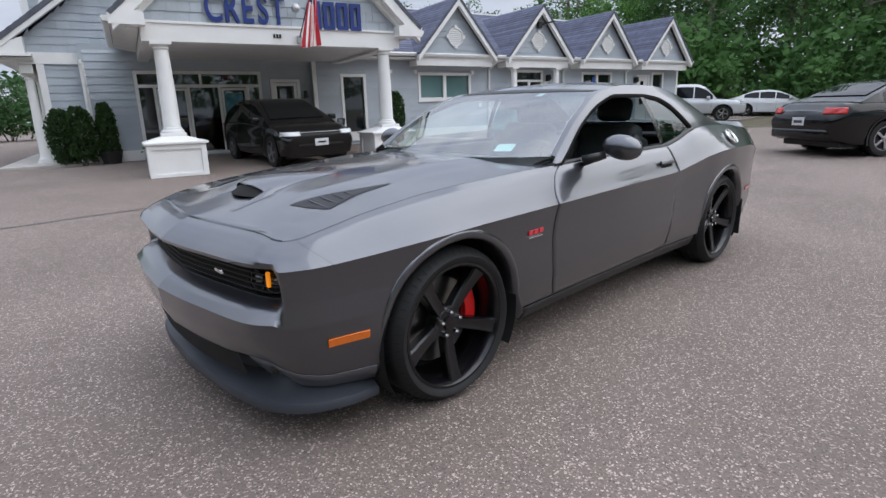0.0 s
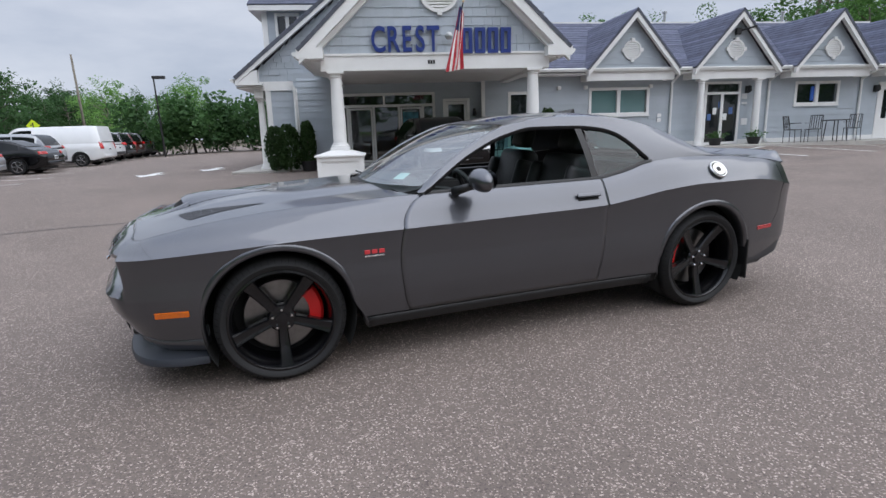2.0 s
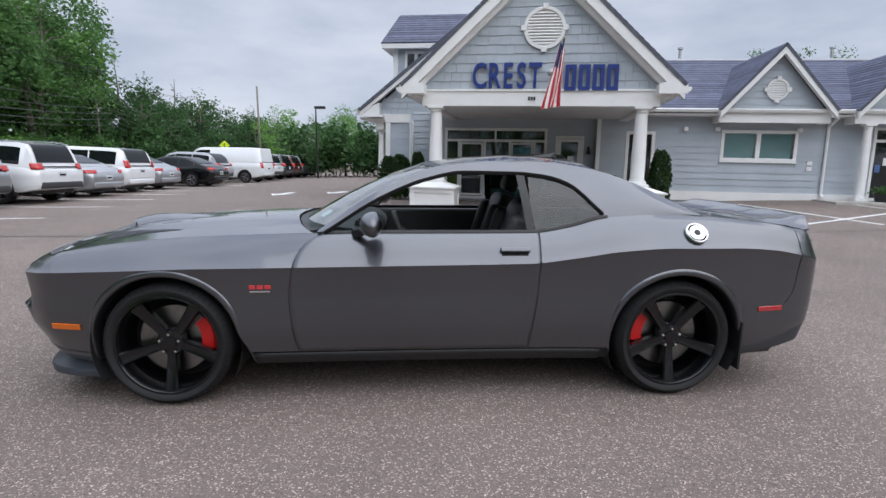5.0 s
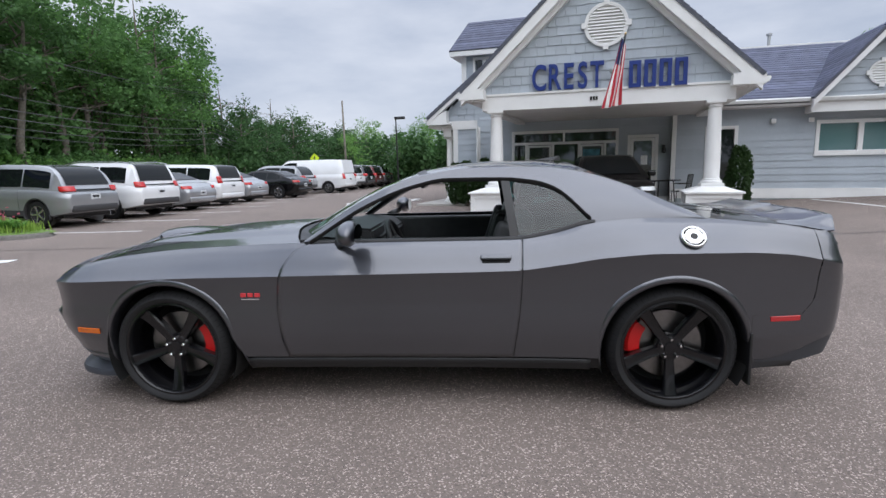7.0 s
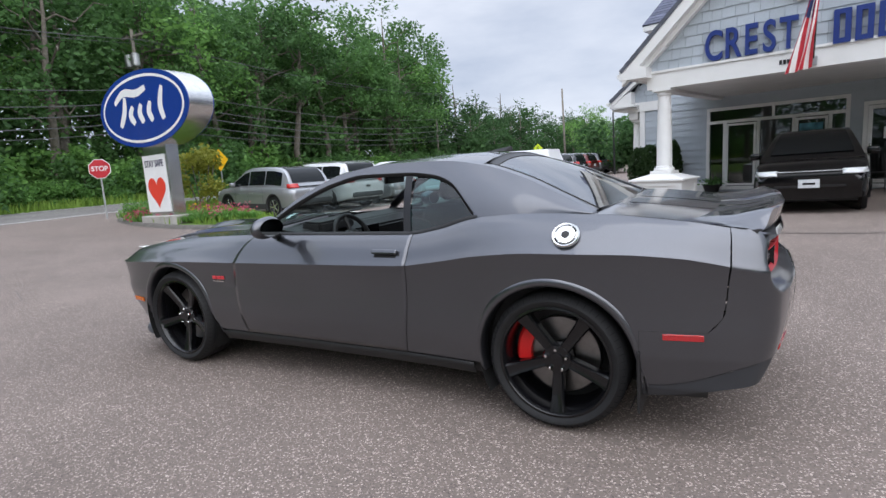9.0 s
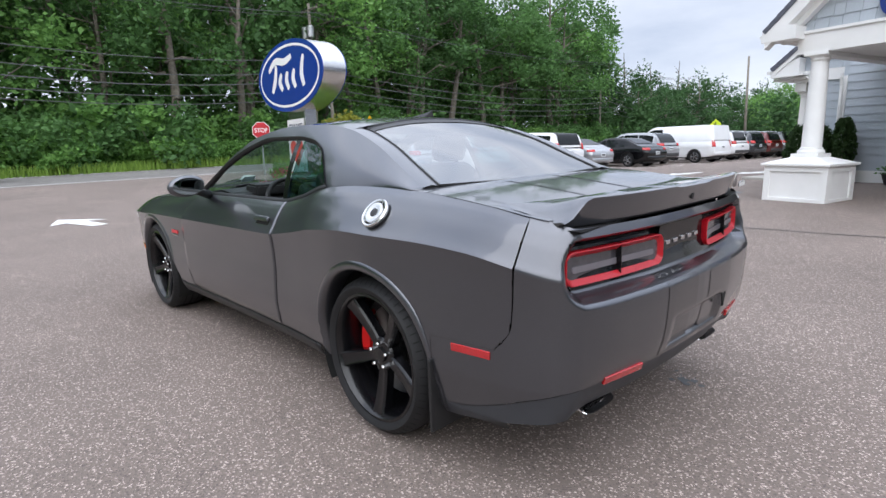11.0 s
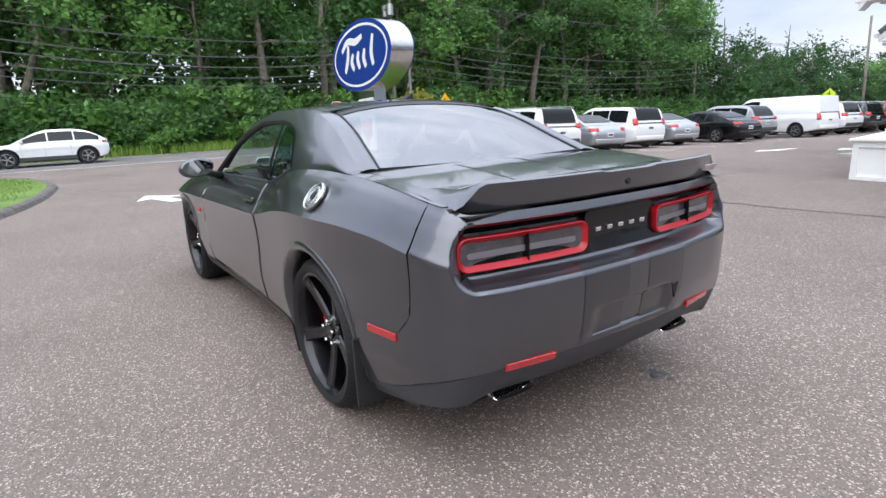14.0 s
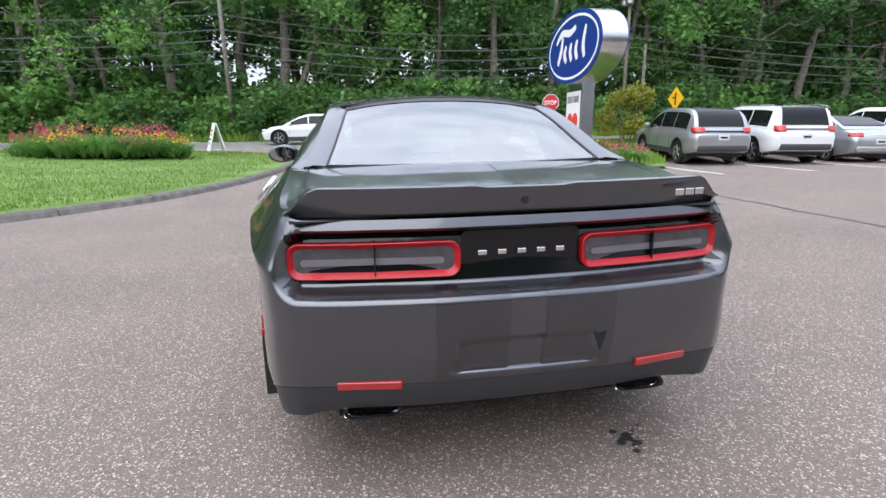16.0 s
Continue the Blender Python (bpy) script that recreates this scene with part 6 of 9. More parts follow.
# ---- nose: grille, lamps, splitter ----
NG_S = 0.818
gr = thing("grille", Matrix(), "", "")
gr.parent = coupe
bm = BM()
for i in range(60):
    t0, t1 = -1 + 2 * i / 60, -1 + 2 * (i + 1) / 60
    quad = []
    for t, z in ((t0, 0.748), (t1, 0.748), (t1, 0.612), (t0, 0.612)):
        p = skin(abs(t) * NG_S, 20, -0.012)
        quad.append(bm.verts.new((p[0], math.copysign(abs(p[1]), t), z)))
    bm.faces.new(quad)
bmesh.ops.remove_doubles(bm, verts=bm.verts, dist=1e-4)
part("grille_backing", bm, CARPET, gr, "black grille cavity")
for k in range(5):
    bm = BM()
    z = 0.637 + 0.022 * k
    prev = None
    for i in range(41):
        t = -1 + 2 * i / 40
        p = skin(abs(t) * NG_S * 0.97, 20, -0.03)
        q = Vector((p[0], math.copysign(abs(p[1]), t), z))
        if prev is not None:
            tube(bm, prev, q, 0.0035, n=4, caps=False)
        prev = q
    part("grille_bar", bm, SATIN, gr)


def nose_at(s, z, side, off):
    p, n1 = skin(s, 20, 0.0), inward(s)
    x, y = p[0] - n1[0] * off, -p[1] - n1[1] * off
    return Matrix.Translation((x, side * y, z)) @ pose(0, 0, 0, 0, 0, math.degrees(math.atan2(-side * n1[1], -n1[0]))) @ pose(0, 0, 0, 0, 90, 0)


PROJ = mat("projector_lens", (0.03, 0.033, 0.037), 0.05, coat=1.0)
HALO = mat("halo_ring", (0.05, 0.053, 0.055), 0.25)
for side in (-1, 1):
    for s, r in ((0.765, 0.050), (0.63, 0.050)):
        m = nose_at(s, 0.694, side, 0.016)
        hl = part("head_lamp", lathe(BM(), [(r, -0.05), (r, 0.0), (r * 0.9, 0.012), (r * 0.86, 0.0), (r * 0.8, -0.02)], 28, m, caps=False), GLOSSB, gr, "round black-rimmed head lamp", smooth=True, angle=40)
        part("projector", lathe(BM(), [(r * 0.62, -0.03), (r * 0.6, -0.005), (r * 0.4, 0.008), (0.0, 0.014)], 24, m), PROJ, hl, smooth=True)
        part("halo", lathe(BM(), [(r * 0.84, 0.0), (r * 0.84, 0.008), (r * 0.70, 0.008), (r * 0.70, 0.0)], 28, m, caps=False), HALO, hl)
    bm = box(BM(), -0.030, 0.030, -0.008, 0.008, -0.006, 0.006, 0.004, nose_at(0.742, 0.712, side, 0.04))
    part("turn_lamp", bm, AMBER_LIT, gr, "lit amber turn lamp")
for k in range(3):
    bm = box(BM(), -0.004, 0.004, -0.010, 0.010, -0.007, 0.007, 0.002, pose(-2.335, -0.53 + 0.024 * k, 0.737))
    part("badge_bar", bm, CHROME, gr, "small chrome bar")
# front lower intake and splitter
bm = BM()
o = []
for i in range(41):
    t = -1 + 2 * i / 40
    y = t * 0.52
    x = -2.372 + 0.06 * abs(t) ** 2.5
    o.append((x, y))
for (xa, ya), (xb, yb) in zip(o, o[1:]):
    bm.faces.new([bm.verts.new((xa, ya, 0.40)), bm.verts.new((xb, yb, 0.40)), bm.verts.new((xb + 0.03, yb, 0.29)), bm.verts.new((xa + 0.03, ya, 0.29))])
bmesh.ops.remove_doubles(bm, verts=bm.verts, dist=1e-4)
part("lower_intake", bm, CARPET, coupe, "black lower air intake")
lip = catmull([(-2.348, 0.0), (-2.335, 0.20), (-2.320, 0.40), (-2.268, 0.62), (-2.165, 0.758), (-2.01, 0.826), (-1.872, 0.838)], 8)
lip = [(x, -y) for x, y in lip[:0:-1]] + lip
vs, n = [], len(lip) - 1
for i, (x, y) in enumerate(lip):
    (xa, ya), (xb, yb) = lip[max(0, i - 1)], lip[min(n, i + 1)]
    d = math.hypot(xb - xa, yb - ya)
    nx, ny = (yb - ya) / d, -(xb - xa) / d
    for ins, z in ((0.145, 0.335), (0.118, 0.280), (0.092, 0.236), (0.046, 0.212), (0.008, 0.200), (0.0, 0.184), (0.004, 0.160), (0.05, 0.152), (0.2, 0.160)):
        vs.append((x + nx * ins, y + ny * ins, z))
raw("splitter", vs, grid_faces(n + 1, 9) + [tuple(range(9)), tuple(range(9 * n + 8, 9 * n - 1, -1))], mat("splitter_grey", (0.040, 0.045, 0.056), 0.42, var=0.1), coupe, "dark grey plastic front splitter", smooth=True, angle=38)
for side in (-1, 1):
    bm = BM()
    lathe(bm, [(0.030, 0), (0.030, 0.02), (0.02, 0.024), (0.0, 0.015)], 16, pose(-2.215, side * 0.64, 0.345, 0, -90, 0) @ pose(0, 0, 0, side * 25, 0, 0))
    part("fog_lamp", bm, SATIN, coupe)

# ---- side details ----
def side_spot(x, z, side=-1, off=0.002):
    """Place on the body side and the turn of its face."""
    s = s_of_x(x)
    prof = profile(s)
    k = min(range(NP), key=lambda q: abs(prof[q][1] - z))
    p = skin(s, k, -off)
    q = skin(s, min(NP - 1, k + 1), -off)
    pr = skin(s, max(0, k - 1), -off)
    lean = math.degrees(math.atan2(-(q[1] - pr[1]) * 1.0, (pr[2] - q[2])))
    a, b = skin(s - 0.05, k), skin(s + 0.05, k)
    yaw = math.degrees(math.atan2(b[1] - a[1], b[0] - a[0]))
    m = Matrix.Translation((p[0], p[1], z)) @ pose(0, 0, 0, 0, 0, yaw) @ pose(0, 0, 0, -lean, 0, 0)
    if side > 0:
        m = Matrix.Translation((p[0], -p[1], z)) @ pose(0, 0, 0, 0, 0, -yaw) @ pose(0, 0, 0, lean, 0, 0)
    return m


for side in (-1, 1):
    y0, y1 = (-0.004, 0.004)
    part("front_marker", box(BM(), -0.085, 0.085, y0, y1, -0.017, 0.017, 0.003, side_spot(-2.02, 0.47, side)), AMBER, coupe, "amber side marker")
    part("rear_marker", box(BM(), -0.085, 0.085, y0, y1, -0.015, 0.015, 0.003, side_spot(2.07, 0.545, side)), REDLENS, coupe, "red side marker")
    m = side_spot(0.49, 0.895, side)
    h = part("door_handle", box(BM(), -0.088, 0.088, -0.026 if side < 0 else 0.010, -0.010 if side < 0 else 0.026, -0.012, 0.018, 0.008, m), GREY, coupe, "grey pull handle")
    part("handle_cup", box(BM(), -0.078, 0.078, -0.004, 0.004, -0.028, 0.012, 0.003, m), CARPET, h)
    # mud flaps
    part("mud_flap", box(BM(), 1.875, 1.89, min(side * 0.70, side * 0.925), max(side * 0.70, side * 0.925), 0.17, 0.47, 0.004, None), SATIN, coupe, "black rubber mud flap")
    # fender badge as three red bars over a chrome underline
    m = side_spot(-0.94, 0.695, side)
    for k in range(3):
        part("badge_bar", box(BM(), -0.062 + 0.042 * k, -0.030 + 0.042 * k, -0.005, 0.003, -0.006, 0.017, 0.002, m), BADGE_RED, coupe, "red badge bar")
    part("badge_bar", box(BM(), -0.06, 0.05, -0.004, 0.003, -0.024, -0.016, 0.001, m), CHROME, coupe, "chrome badge underline")
    # mirrors
    bm = BM()
    bmesh.ops.create_uvsphere(bm, u_segments=24, v_segments=14, radius=1.0)
    for v in bm.verts:
        c = v.co
        x = c.x * (0.075 if c.x < 0 else 0.045)
        v.co = Vector((-0.33 + x + 0.02, side * (1.005 + c.y * 0.115), 1.065 + c.z * 0.068 - 0.01 * c.y))
    mi = part("door_mirror", bm, GREY, coupe, "grey painted door mirror", smooth=True)
    bm = BM()
    tube(bm, (-0.42, side * 0.83, 0.99), (-0.35, side * 0.93, 1.025), 0.03, 0.022, n=10)
    part("mirror_arm", bm, SATIN, mi, smooth=True)
    bm = BM()
    ring = [bm.verts.new((-0.262, side * (1.005 + 0.095 * math.cos(a)), 1.065 + 0.054 * math.sin(a))) for a in [2 * math.pi * k / 20 for k in range(20)]]
    bm.faces.new(ring)
    part("mirror_glass", bm, mat("mirror_silver", (0.40, 0.42, 0.43), 0.02, metal=1.0, var=0.0), mi)
# fuel filler, on the left only
m = side_spot(1.56, 1.005, -1, 0.004) @ pose(0, 0, 0, 90, 0, 0) @ Matrix.Diagonal((0.82, 0.82, 0.9, 1))
fu = part("fuel_cap", lathe(BM(), [(0.083, -0.004), (0.083, 0.006), (0.077, 0.012), (0.069, 0.010), (0.066, 0.004), (0.060, 0.004), (0.057, 0.012), (0.046, 0.014), (0.030, 0.010), (0.022, 0.010)], 40, m, caps=False), STEEL, coupe, "polished round fuel filler cap", smooth=True, angle=30)
part("cap_centre", lathe(BM(), [(0.023, 0.008), (0.023, 0.012), (0.0, 0.013)], 24, m), SATIN, fu)
for a0 in (20, 200):
    bm = BM()
    for k in range(14):
        p0, p1 = radians(a0 + 10 * k), radians(a0 + 10 * (k + 1))
        bm.faces.new([bm.verts.new(m @ Vector((r * math.cos(a), r * math.sin(a), 0.0052))) for r, a in ((0.060, p0), (0.066, p0), (0.066, p1), (0.060, p1))])
    part("cap_groove", bm, CARPET, fu)
for k in range(2):
    a = radians(180 * k + 60)
    part("cap_bolt", lathe(BM(), [(0.005, 0.008), (0.005, 0.013), (0.0, 0.014)], 8, m @ pose(0.059 * math.cos(a), 0.059 * math.sin(a), 0)), STEEL, fu)
# antenna
bm = BM()
o = [(0.78, 0.0), (0.80, 0.022), (0.90, 0.024), (0.93, 0.0)]
lo = [bm.verts.new(p) for p in ((0.76, 0, 1.436), (0.90, 0.022, 1.430), (0.96, 0, 1.425), (0.90, -0.022, 1.430))]
tip = bm.verts.new((0.945, 0, 1.462))
bm.faces.new(lo)
for i in range(4):
    bm.faces.new((lo[i], lo[(i + 1) % 4], tip))
part("roof_antenna", bm, SATIN, coupe, "black shark-fin roof antenna")
# inspection stickers inside the windscreen
for y, xz in ((-0.52, 0.12), (-0.30, 0.86)):
    i = int(xz * 14)
    row = over(*sc_rows[i], inset=0.035)
    j = min(range(len(row)), key=lambda q: abs(row[q][1] - y))
    p, pu = row[j], over(*sc_rows[min(14, i + 1)], inset=0.035)[j]
    d = (Vector(pu) - Vector(p)).normalized()
    w = Vector(row[j + 1]) - Vector(row[j])
    w = w.normalized() * (0.11 if xz < 0.5 else 0.05)
    c = Vector(p) + Vector((0.006, 0, -0.006))
    raw("screen_sticker", [c, c + w, c + w + d * 0.07, c + d * 0.07], [(0, 1, 2, 3)], mat("sticker_pale", (0.55, 0.75, 0.75), 0.6), coupe, "small pale sticker inside the windscreen")

# ---- wheels ----
def coupe_wheel(x, side):
    m = pose(x, side * 0.865, 0.36) @ (pose(0, 0, 0, 90, 0, 0) if side < 0 else pose(0, 0, 0, -90, 0, 0))
    # local: z outwards from the car
    w = thing("wheel", m)
    w.parent = coupe
    R, rim = 0.357, 0.284
    prof = [(rim - 0.012, -0.21), (rim + 0.03, -0.228), (R - 0.035, -0.232), (R - 0.008, -0.20), (R, -0.17), (R, -0.012), (R - 0.008, 0.018), (R - 0.030, 0.040),
            (rim + 0.036, 0.050), (rim + 0.016, 0.046), (rim + 0.004, 0.030), (rim - 0.006, 0.028)]
    tyre = part("tyre", lathe(BM(), prof, 72, caps=False), RUBBER, w, "low-profile black tyre", smooth=True, angle=50)
    for y in (-0.145, -0.095, -0.045):
        part("tread_groove", lathe(BM(), [(R + 0.0006, y - 0.006), (R + 0.0006, y + 0.006)], 60, caps=False), CARPET, tyre)
    bm = BM()
    for k in range(60):
        a = 2 * math.pi * k / 60
        q = []
        for rr, z, da in ((R + 0.0008, -0.006, 0.0), (R + 0.0008, -0.03, 0.03), (R + 0.0008, -0.03, 0.045), (R + 0.0008, -0.006, 0.015)):
            q.append(bm.verts.new((rr * math.cos(a + da), rr * math.sin(a + da), z)))
        bm.faces.new(q)
        q = []
        for rr, z, da in ((R - 0.0265, 0.0395, 0.02), (R - 0.007, 0.0205, 0.02), (R - 0.007, 0.0205, 0.034), (R - 0.0265, 0.0395, 0.034)):
            q.append(bm.verts.new((rr * math.cos(a + da), rr * math.sin(a + da), z + 0.0008)))
        bm.faces.new(q)
    sp2 = part("tyre_tread", bm, CARPET, tyre)
    sp2["kind"] = "stuff"
    rm = part("rim", lathe(BM(), [(rim + 0.004, 0.028), (rim + 0.006, 0.036), (rim - 0.006, 0.038), (rim - 0.012, 0.030), (rim - 0.022, 0.0), (rim - 0.03, -0.20)], 72, caps=False), WHEELBLK, w, "gloss black alloy rim", smooth=True, angle=35)
    # five paired spokes, concave towards the hub
    for k in range(5):
        a = math.pi / 2 + 2 * math.pi * k / 5 + math.pi
        ca, sa = math.cos(a), math.sin(a)
        bm = BM()
        secs = []
        for i in range(10):
            t = i / 9
            r = 0.045 + (rim - 0.012 - 0.045) * t
            half = 0.026 + 0.009 * t + 0.006 * sstep(0.8, 1.0, t)
            z = -0.018 + 0.045 * t ** 1.6
            sec = []
            for u, dz in ((-1.0, -0.05), (-1.0, -0.010), (-0.78, 0.0), (-0.25, -0.004), (0.25, -0.004), (0.78, 0.0), (1.0, -0.010), (1.0, -0.05)):
                sec.append(bm.verts.new((r * ca - u * half * sa, r * sa + u * half * ca, z + dz)))
            secs.append(sec)
        for p, q in zip(secs, secs[1:]):
            for j in range(7):
                bm.faces.new((p[j], p[j + 1], q[j + 1], q[j]))
        part("spoke", bm, WHEELBLK, rm, smooth=True, angle=25)
    part("hub", lathe(BM(), [(0.078, -0.07), (0.078, -0.028), (0.070, -0.018), (0.036, -0.016), (0.034, -0.006), (0.0, -0.004)], 36), WHEELBLK, rm, smooth=True, angle=30)
    for k in range(5):
        a = math.pi / 2 + 2 * math.pi * k / 5
        part("lug_nut", lathe(BM(), [(0.010, -0.02), (0.010, 0.002), (0.007, 0.006), (0.0, 0.007)], 6, pose(0.055 * math.cos(a), 0.055 * math.sin(a), 0)), CHROME, w, "bright lug nut", smooth=False)
    part("brake_disc", lathe(BM(), [(0.075, -0.10), (0.200, -0.10), (0.205, -0.105), (0.205, -0.125), (0.075, -0.125)], 48, caps=False), DISC, w, "bare steel brake disc", smooth=True, angle=30)
    # caliper, on the side of the disc nearer the cabin for the front, ahead of the hub for the rear
    a0 = (0.10 if x < 0 else math.pi - 0.25)
    bm = BM()
    secs = []
    for i in range(9):
        a = a0 + (0.56 if x < 0 else 0.42) * (i / 4 - 1)
        sec = []
        for rr, z in ((0.158, -0.070), (0.222, -0.070), (0.238, -0.085), (0.238, -0.15), (0.158, -0.15)):
            aa = a if side < 0 else math.pi - a
            if side > 0:
                aa = math.pi - a + math.pi
                aa = -a
            sec.append(bm.verts.new((rr * math.cos(aa), rr * math.sin(aa), z)))
        secs.append(sec)
    for p, q in zip(secs, secs[1:]):
        for j in range(5):
            bm.faces.new((p[j], p[(j + 1) % 5], q[(j + 1) % 5], q[j]))
    bm.faces.new(secs[0])
    bm.faces.new(secs[-1][::-1])
    part("brake_caliper", bm, CALIPER, w, "bright red brake caliper", smooth=True, angle=40)
    part("wheel_back", lathe(BM(), [(0.0, -0.17), (0.255, -0.17), (0.255, -0.175)], 32), CARPET, w)
    return w


for x in (-1.475, 1.475):
    for side in (-1, 1):
        coupe_wheel(x, side)

# ---- cabin ----
bm = box(BM(), -0.75, 1.55, -0.72, 0.72, 0.30, 0.36)
part("cabin_floor", bm, CARPET, coupe)
for side in (-1, 1):
    bm = box(BM(), -0.60, 0.62, min(side * 0.70, side * 0.775), max(side * 0.70, side * 0.775), 0.36, 0.985, 0.02)
    part("door_trim", bm, LEATHER, coupe)
    bm = box(BM(), 0.62, 1.55, min(side * 0.66, side * 0.74), max(side * 0.66, side * 0.74), 0.36, 1.0, 0.02)
    part("rear_trim", bm, LEATHER, coupe)
dash = thing("dashboard", Matrix(), "", "")
dash.parent = coupe
bm = BM()
pr = [(-0.72, 0.60), (-0.72, 0.985), (-0.55, 1.01), (-0.36, 0.99), (-0.28, 0.93), (-0.30, 0.80), (-0.42, 0.60)]
prism(bm, pr, (-0.71, 0.71))
bmesh.ops.bevel(bm, geom=list(bm.edges), offset=0.015, segments=2, affect='EDGES')
part("dash_body", bm, LEATHER, dash)
bm = BM()
prism(bm, [(-0.46, 0.98), (-0.44, 1.045), (-0.28, 1.035), (-0.27, 0.96)], (-0.56, -0.18))
bmesh.ops.bevel(bm, geom=list(bm.edges), offset=0.015, segments=2, affect='EDGES')
part("instrument_hood", bm, LEATHER, dash)
bm = box(BM(), -0.282, -0.272, -0.10, 0.12, 0.83, 0.95, 0.004)
part("screen", bm, GLOSSB, dash)
bm = box(BM(), -0.30, 0.95, -0.13, 0.13, 0.36, 0.62, 0.03)
part("console", bm, LEATHER, coupe)
part("gear_lever", tube(lathe(BM(), [(0.0, 0.0), (0.03, 0.015), (0.028, 0.05), (0.0, 0.065)], 12, pose(0.05, 0, 0.76)), (0.05, 0, 0.6), (0.05, 0, 0.77), 0.012), LEATHER, coupe)
# steering wheel
bm = BM()
n = 36
mw = pose(-0.14, -0.37, 0.90, 0, 66, 0)
prev = None
for i in range(n + 1):
    a = 2 * math.pi * i / n
    p = Vector((0.178 * math.cos(a), 0.178 * math.sin(a), 0))
    if prev is not None:
        tube(bm, mw @ prev, mw @ p, 0.017, n=8, caps=False)
    prev = p
sw = part("steering_wheel", bm, LEATHER, coupe, "black leather steering wheel", smooth=True)
bm = BM()
lathe(bm, [(0.075, -0.03), (0.075, 0.01), (0.05, 0.025), (0.0, 0.028)], 20, mw)
for a in (0, 90, 180, 270):
    tube(bm, mw @ Vector((0.06 * math.cos(radians(a)), 0.06 * math.sin(radians(a)), 0)), mw @ Vector((0.17 * math.cos(radians(a)), 0.17 * math.sin(radians(a)), 0)), 0.016, n=6)
part("wheel_hub", bm, LEATHER, sw)


def seat(x, y, w, name="front_seat", back=0.62, head=True):
    st2 = thing(name, pose(x, y, 0))
    st2.parent = coupe
    part("cushion", box(BM(), -0.28, 0.24, -w / 2, w / 2, 0.42, 0.62, 0.06, pose(0, 0, 0, 0, -6, 0)), LEATHER, st2, smooth=True)
    part("backrest", box(BM(), -0.07, 0.09, -w / 2 + 0.01, w / 2 - 0.01, 0.0, back, 0.06, pose(0.25, 0, 0.55, 0, 18, 0)), LEATHER, st2, smooth=True)
    for s in (-1, 1):
        part("bolster", box(BM(), -0.13, 0.06, s * w / 2 - 0.05, s * w / 2 + 0.04, 0.05, back * 0.85, 0.04, pose(0.25, 0, 0.55, 0, 18, 0)), LEATHER, st2, smooth=True)
    if head:
        part("head_rest", box(BM(), -0.05, 0.06, -0.13, 0.13, back + 0.02, back + 0.19, 0.045, pose(0.25, 0, 0.55, 0, 18, 0)), LEATHER, st2, smooth=True)
    return st2


seat(0.22, -0.37, 0.50)
seat(0.22, 0.37, 0.50)
seat(1.02, -0.32, 0.56, "rear_seat", 0.50, False)
seat(1.02, 0.32, 0.56, "rear_seat", 0.50, False)
part("parcel_shelf", box(BM(), 1.30, 1.64, -0.66, 0.66, 1.00, 1.03, 0.01), LEATHER, coupe)
loft([[(x, y * 0.98, z - 0.022) for x, y, z in over(*r)] for r in rf], "headliner", LEATHER)
part("rear_view_mirror", box(BM(), -0.02, 0.01, -0.12, 0.12, 1.26, 1.33, 0.012), SATIN, coupe)


# ---- planting ----
def leaf_mat(name, dark, light, rough=0.6):
    m = bpy.data.materials.new(name)
    m.use_nodes = True
    nt = m.node_tree
    b = nt.nodes["Principled BSDF"]
    b.inputs["Roughness"].default_value = rough
    b.inputs["Specular IOR Level"].default_value = 0.3
    geo = nt.nodes.new("ShaderNodeNewGeometry")
    info = nt.nodes.new("ShaderNodeObjectInfo")
    ramp = nt.nodes.new("ShaderNodeValToRGB")
    ramp.color_ramp.elements[0].color = (*dark, 1)
    ramp.color_ramp.elements[1].color = (*light, 1)
    n = nt.nodes.new("ShaderNodeTexNoise")
    n.inputs["Scale"].default_value = 0.35
    nt.links.new(geo.outputs["Position"], n.inputs["Vector"])
    a = nt.nodes.new("ShaderNodeMath")
    a.operation = 'MULTIPLY_ADD'
    a.inputs[1].default_value = 0.55
    nt.links.new(geo.outputs["Random Per Island"], a.inputs[0])
    c = nt.nodes.new("ShaderNodeMath")
    c.operation = 'MULTIPLY_ADD'
    c.inputs[1].default_value = 0.35
    nt.links.new(info.outputs["Random"], c.inputs[0])
    d = nt.nodes.new("ShaderNodeMath")
    d.operation = 'MULTIPLY'
    d.inputs[1].default_value = 0.35
    nt.links.new(n.outputs["Fac"], d.inputs[0])
    nt.links.new(d.outputs[0], c.inputs[2])
    nt.links.new(c.outputs[0], a.inputs[2])
    nt.links.new(a.outputs[0], ramp.inputs[0])
    nt.links.new(ramp.outputs[0], b.inputs["Base Color"])
    tr = nt.nodes.new("ShaderNodeBsdfTranslucent")
    nt.links.new(ramp.outputs[0], tr.inputs[0])
    mx = nt.nodes.new("ShaderNodeMixShader")
    mx.inputs[0].default_value = 0.4
    out = nt.nodes["Material Output"]
    nt.links.new(b.outputs[0], mx.inputs[1])
    nt.links.new(tr.outputs[0], mx.inputs[2])
    nt.links.new(mx.outputs[0], out.inputs[0])
    return m


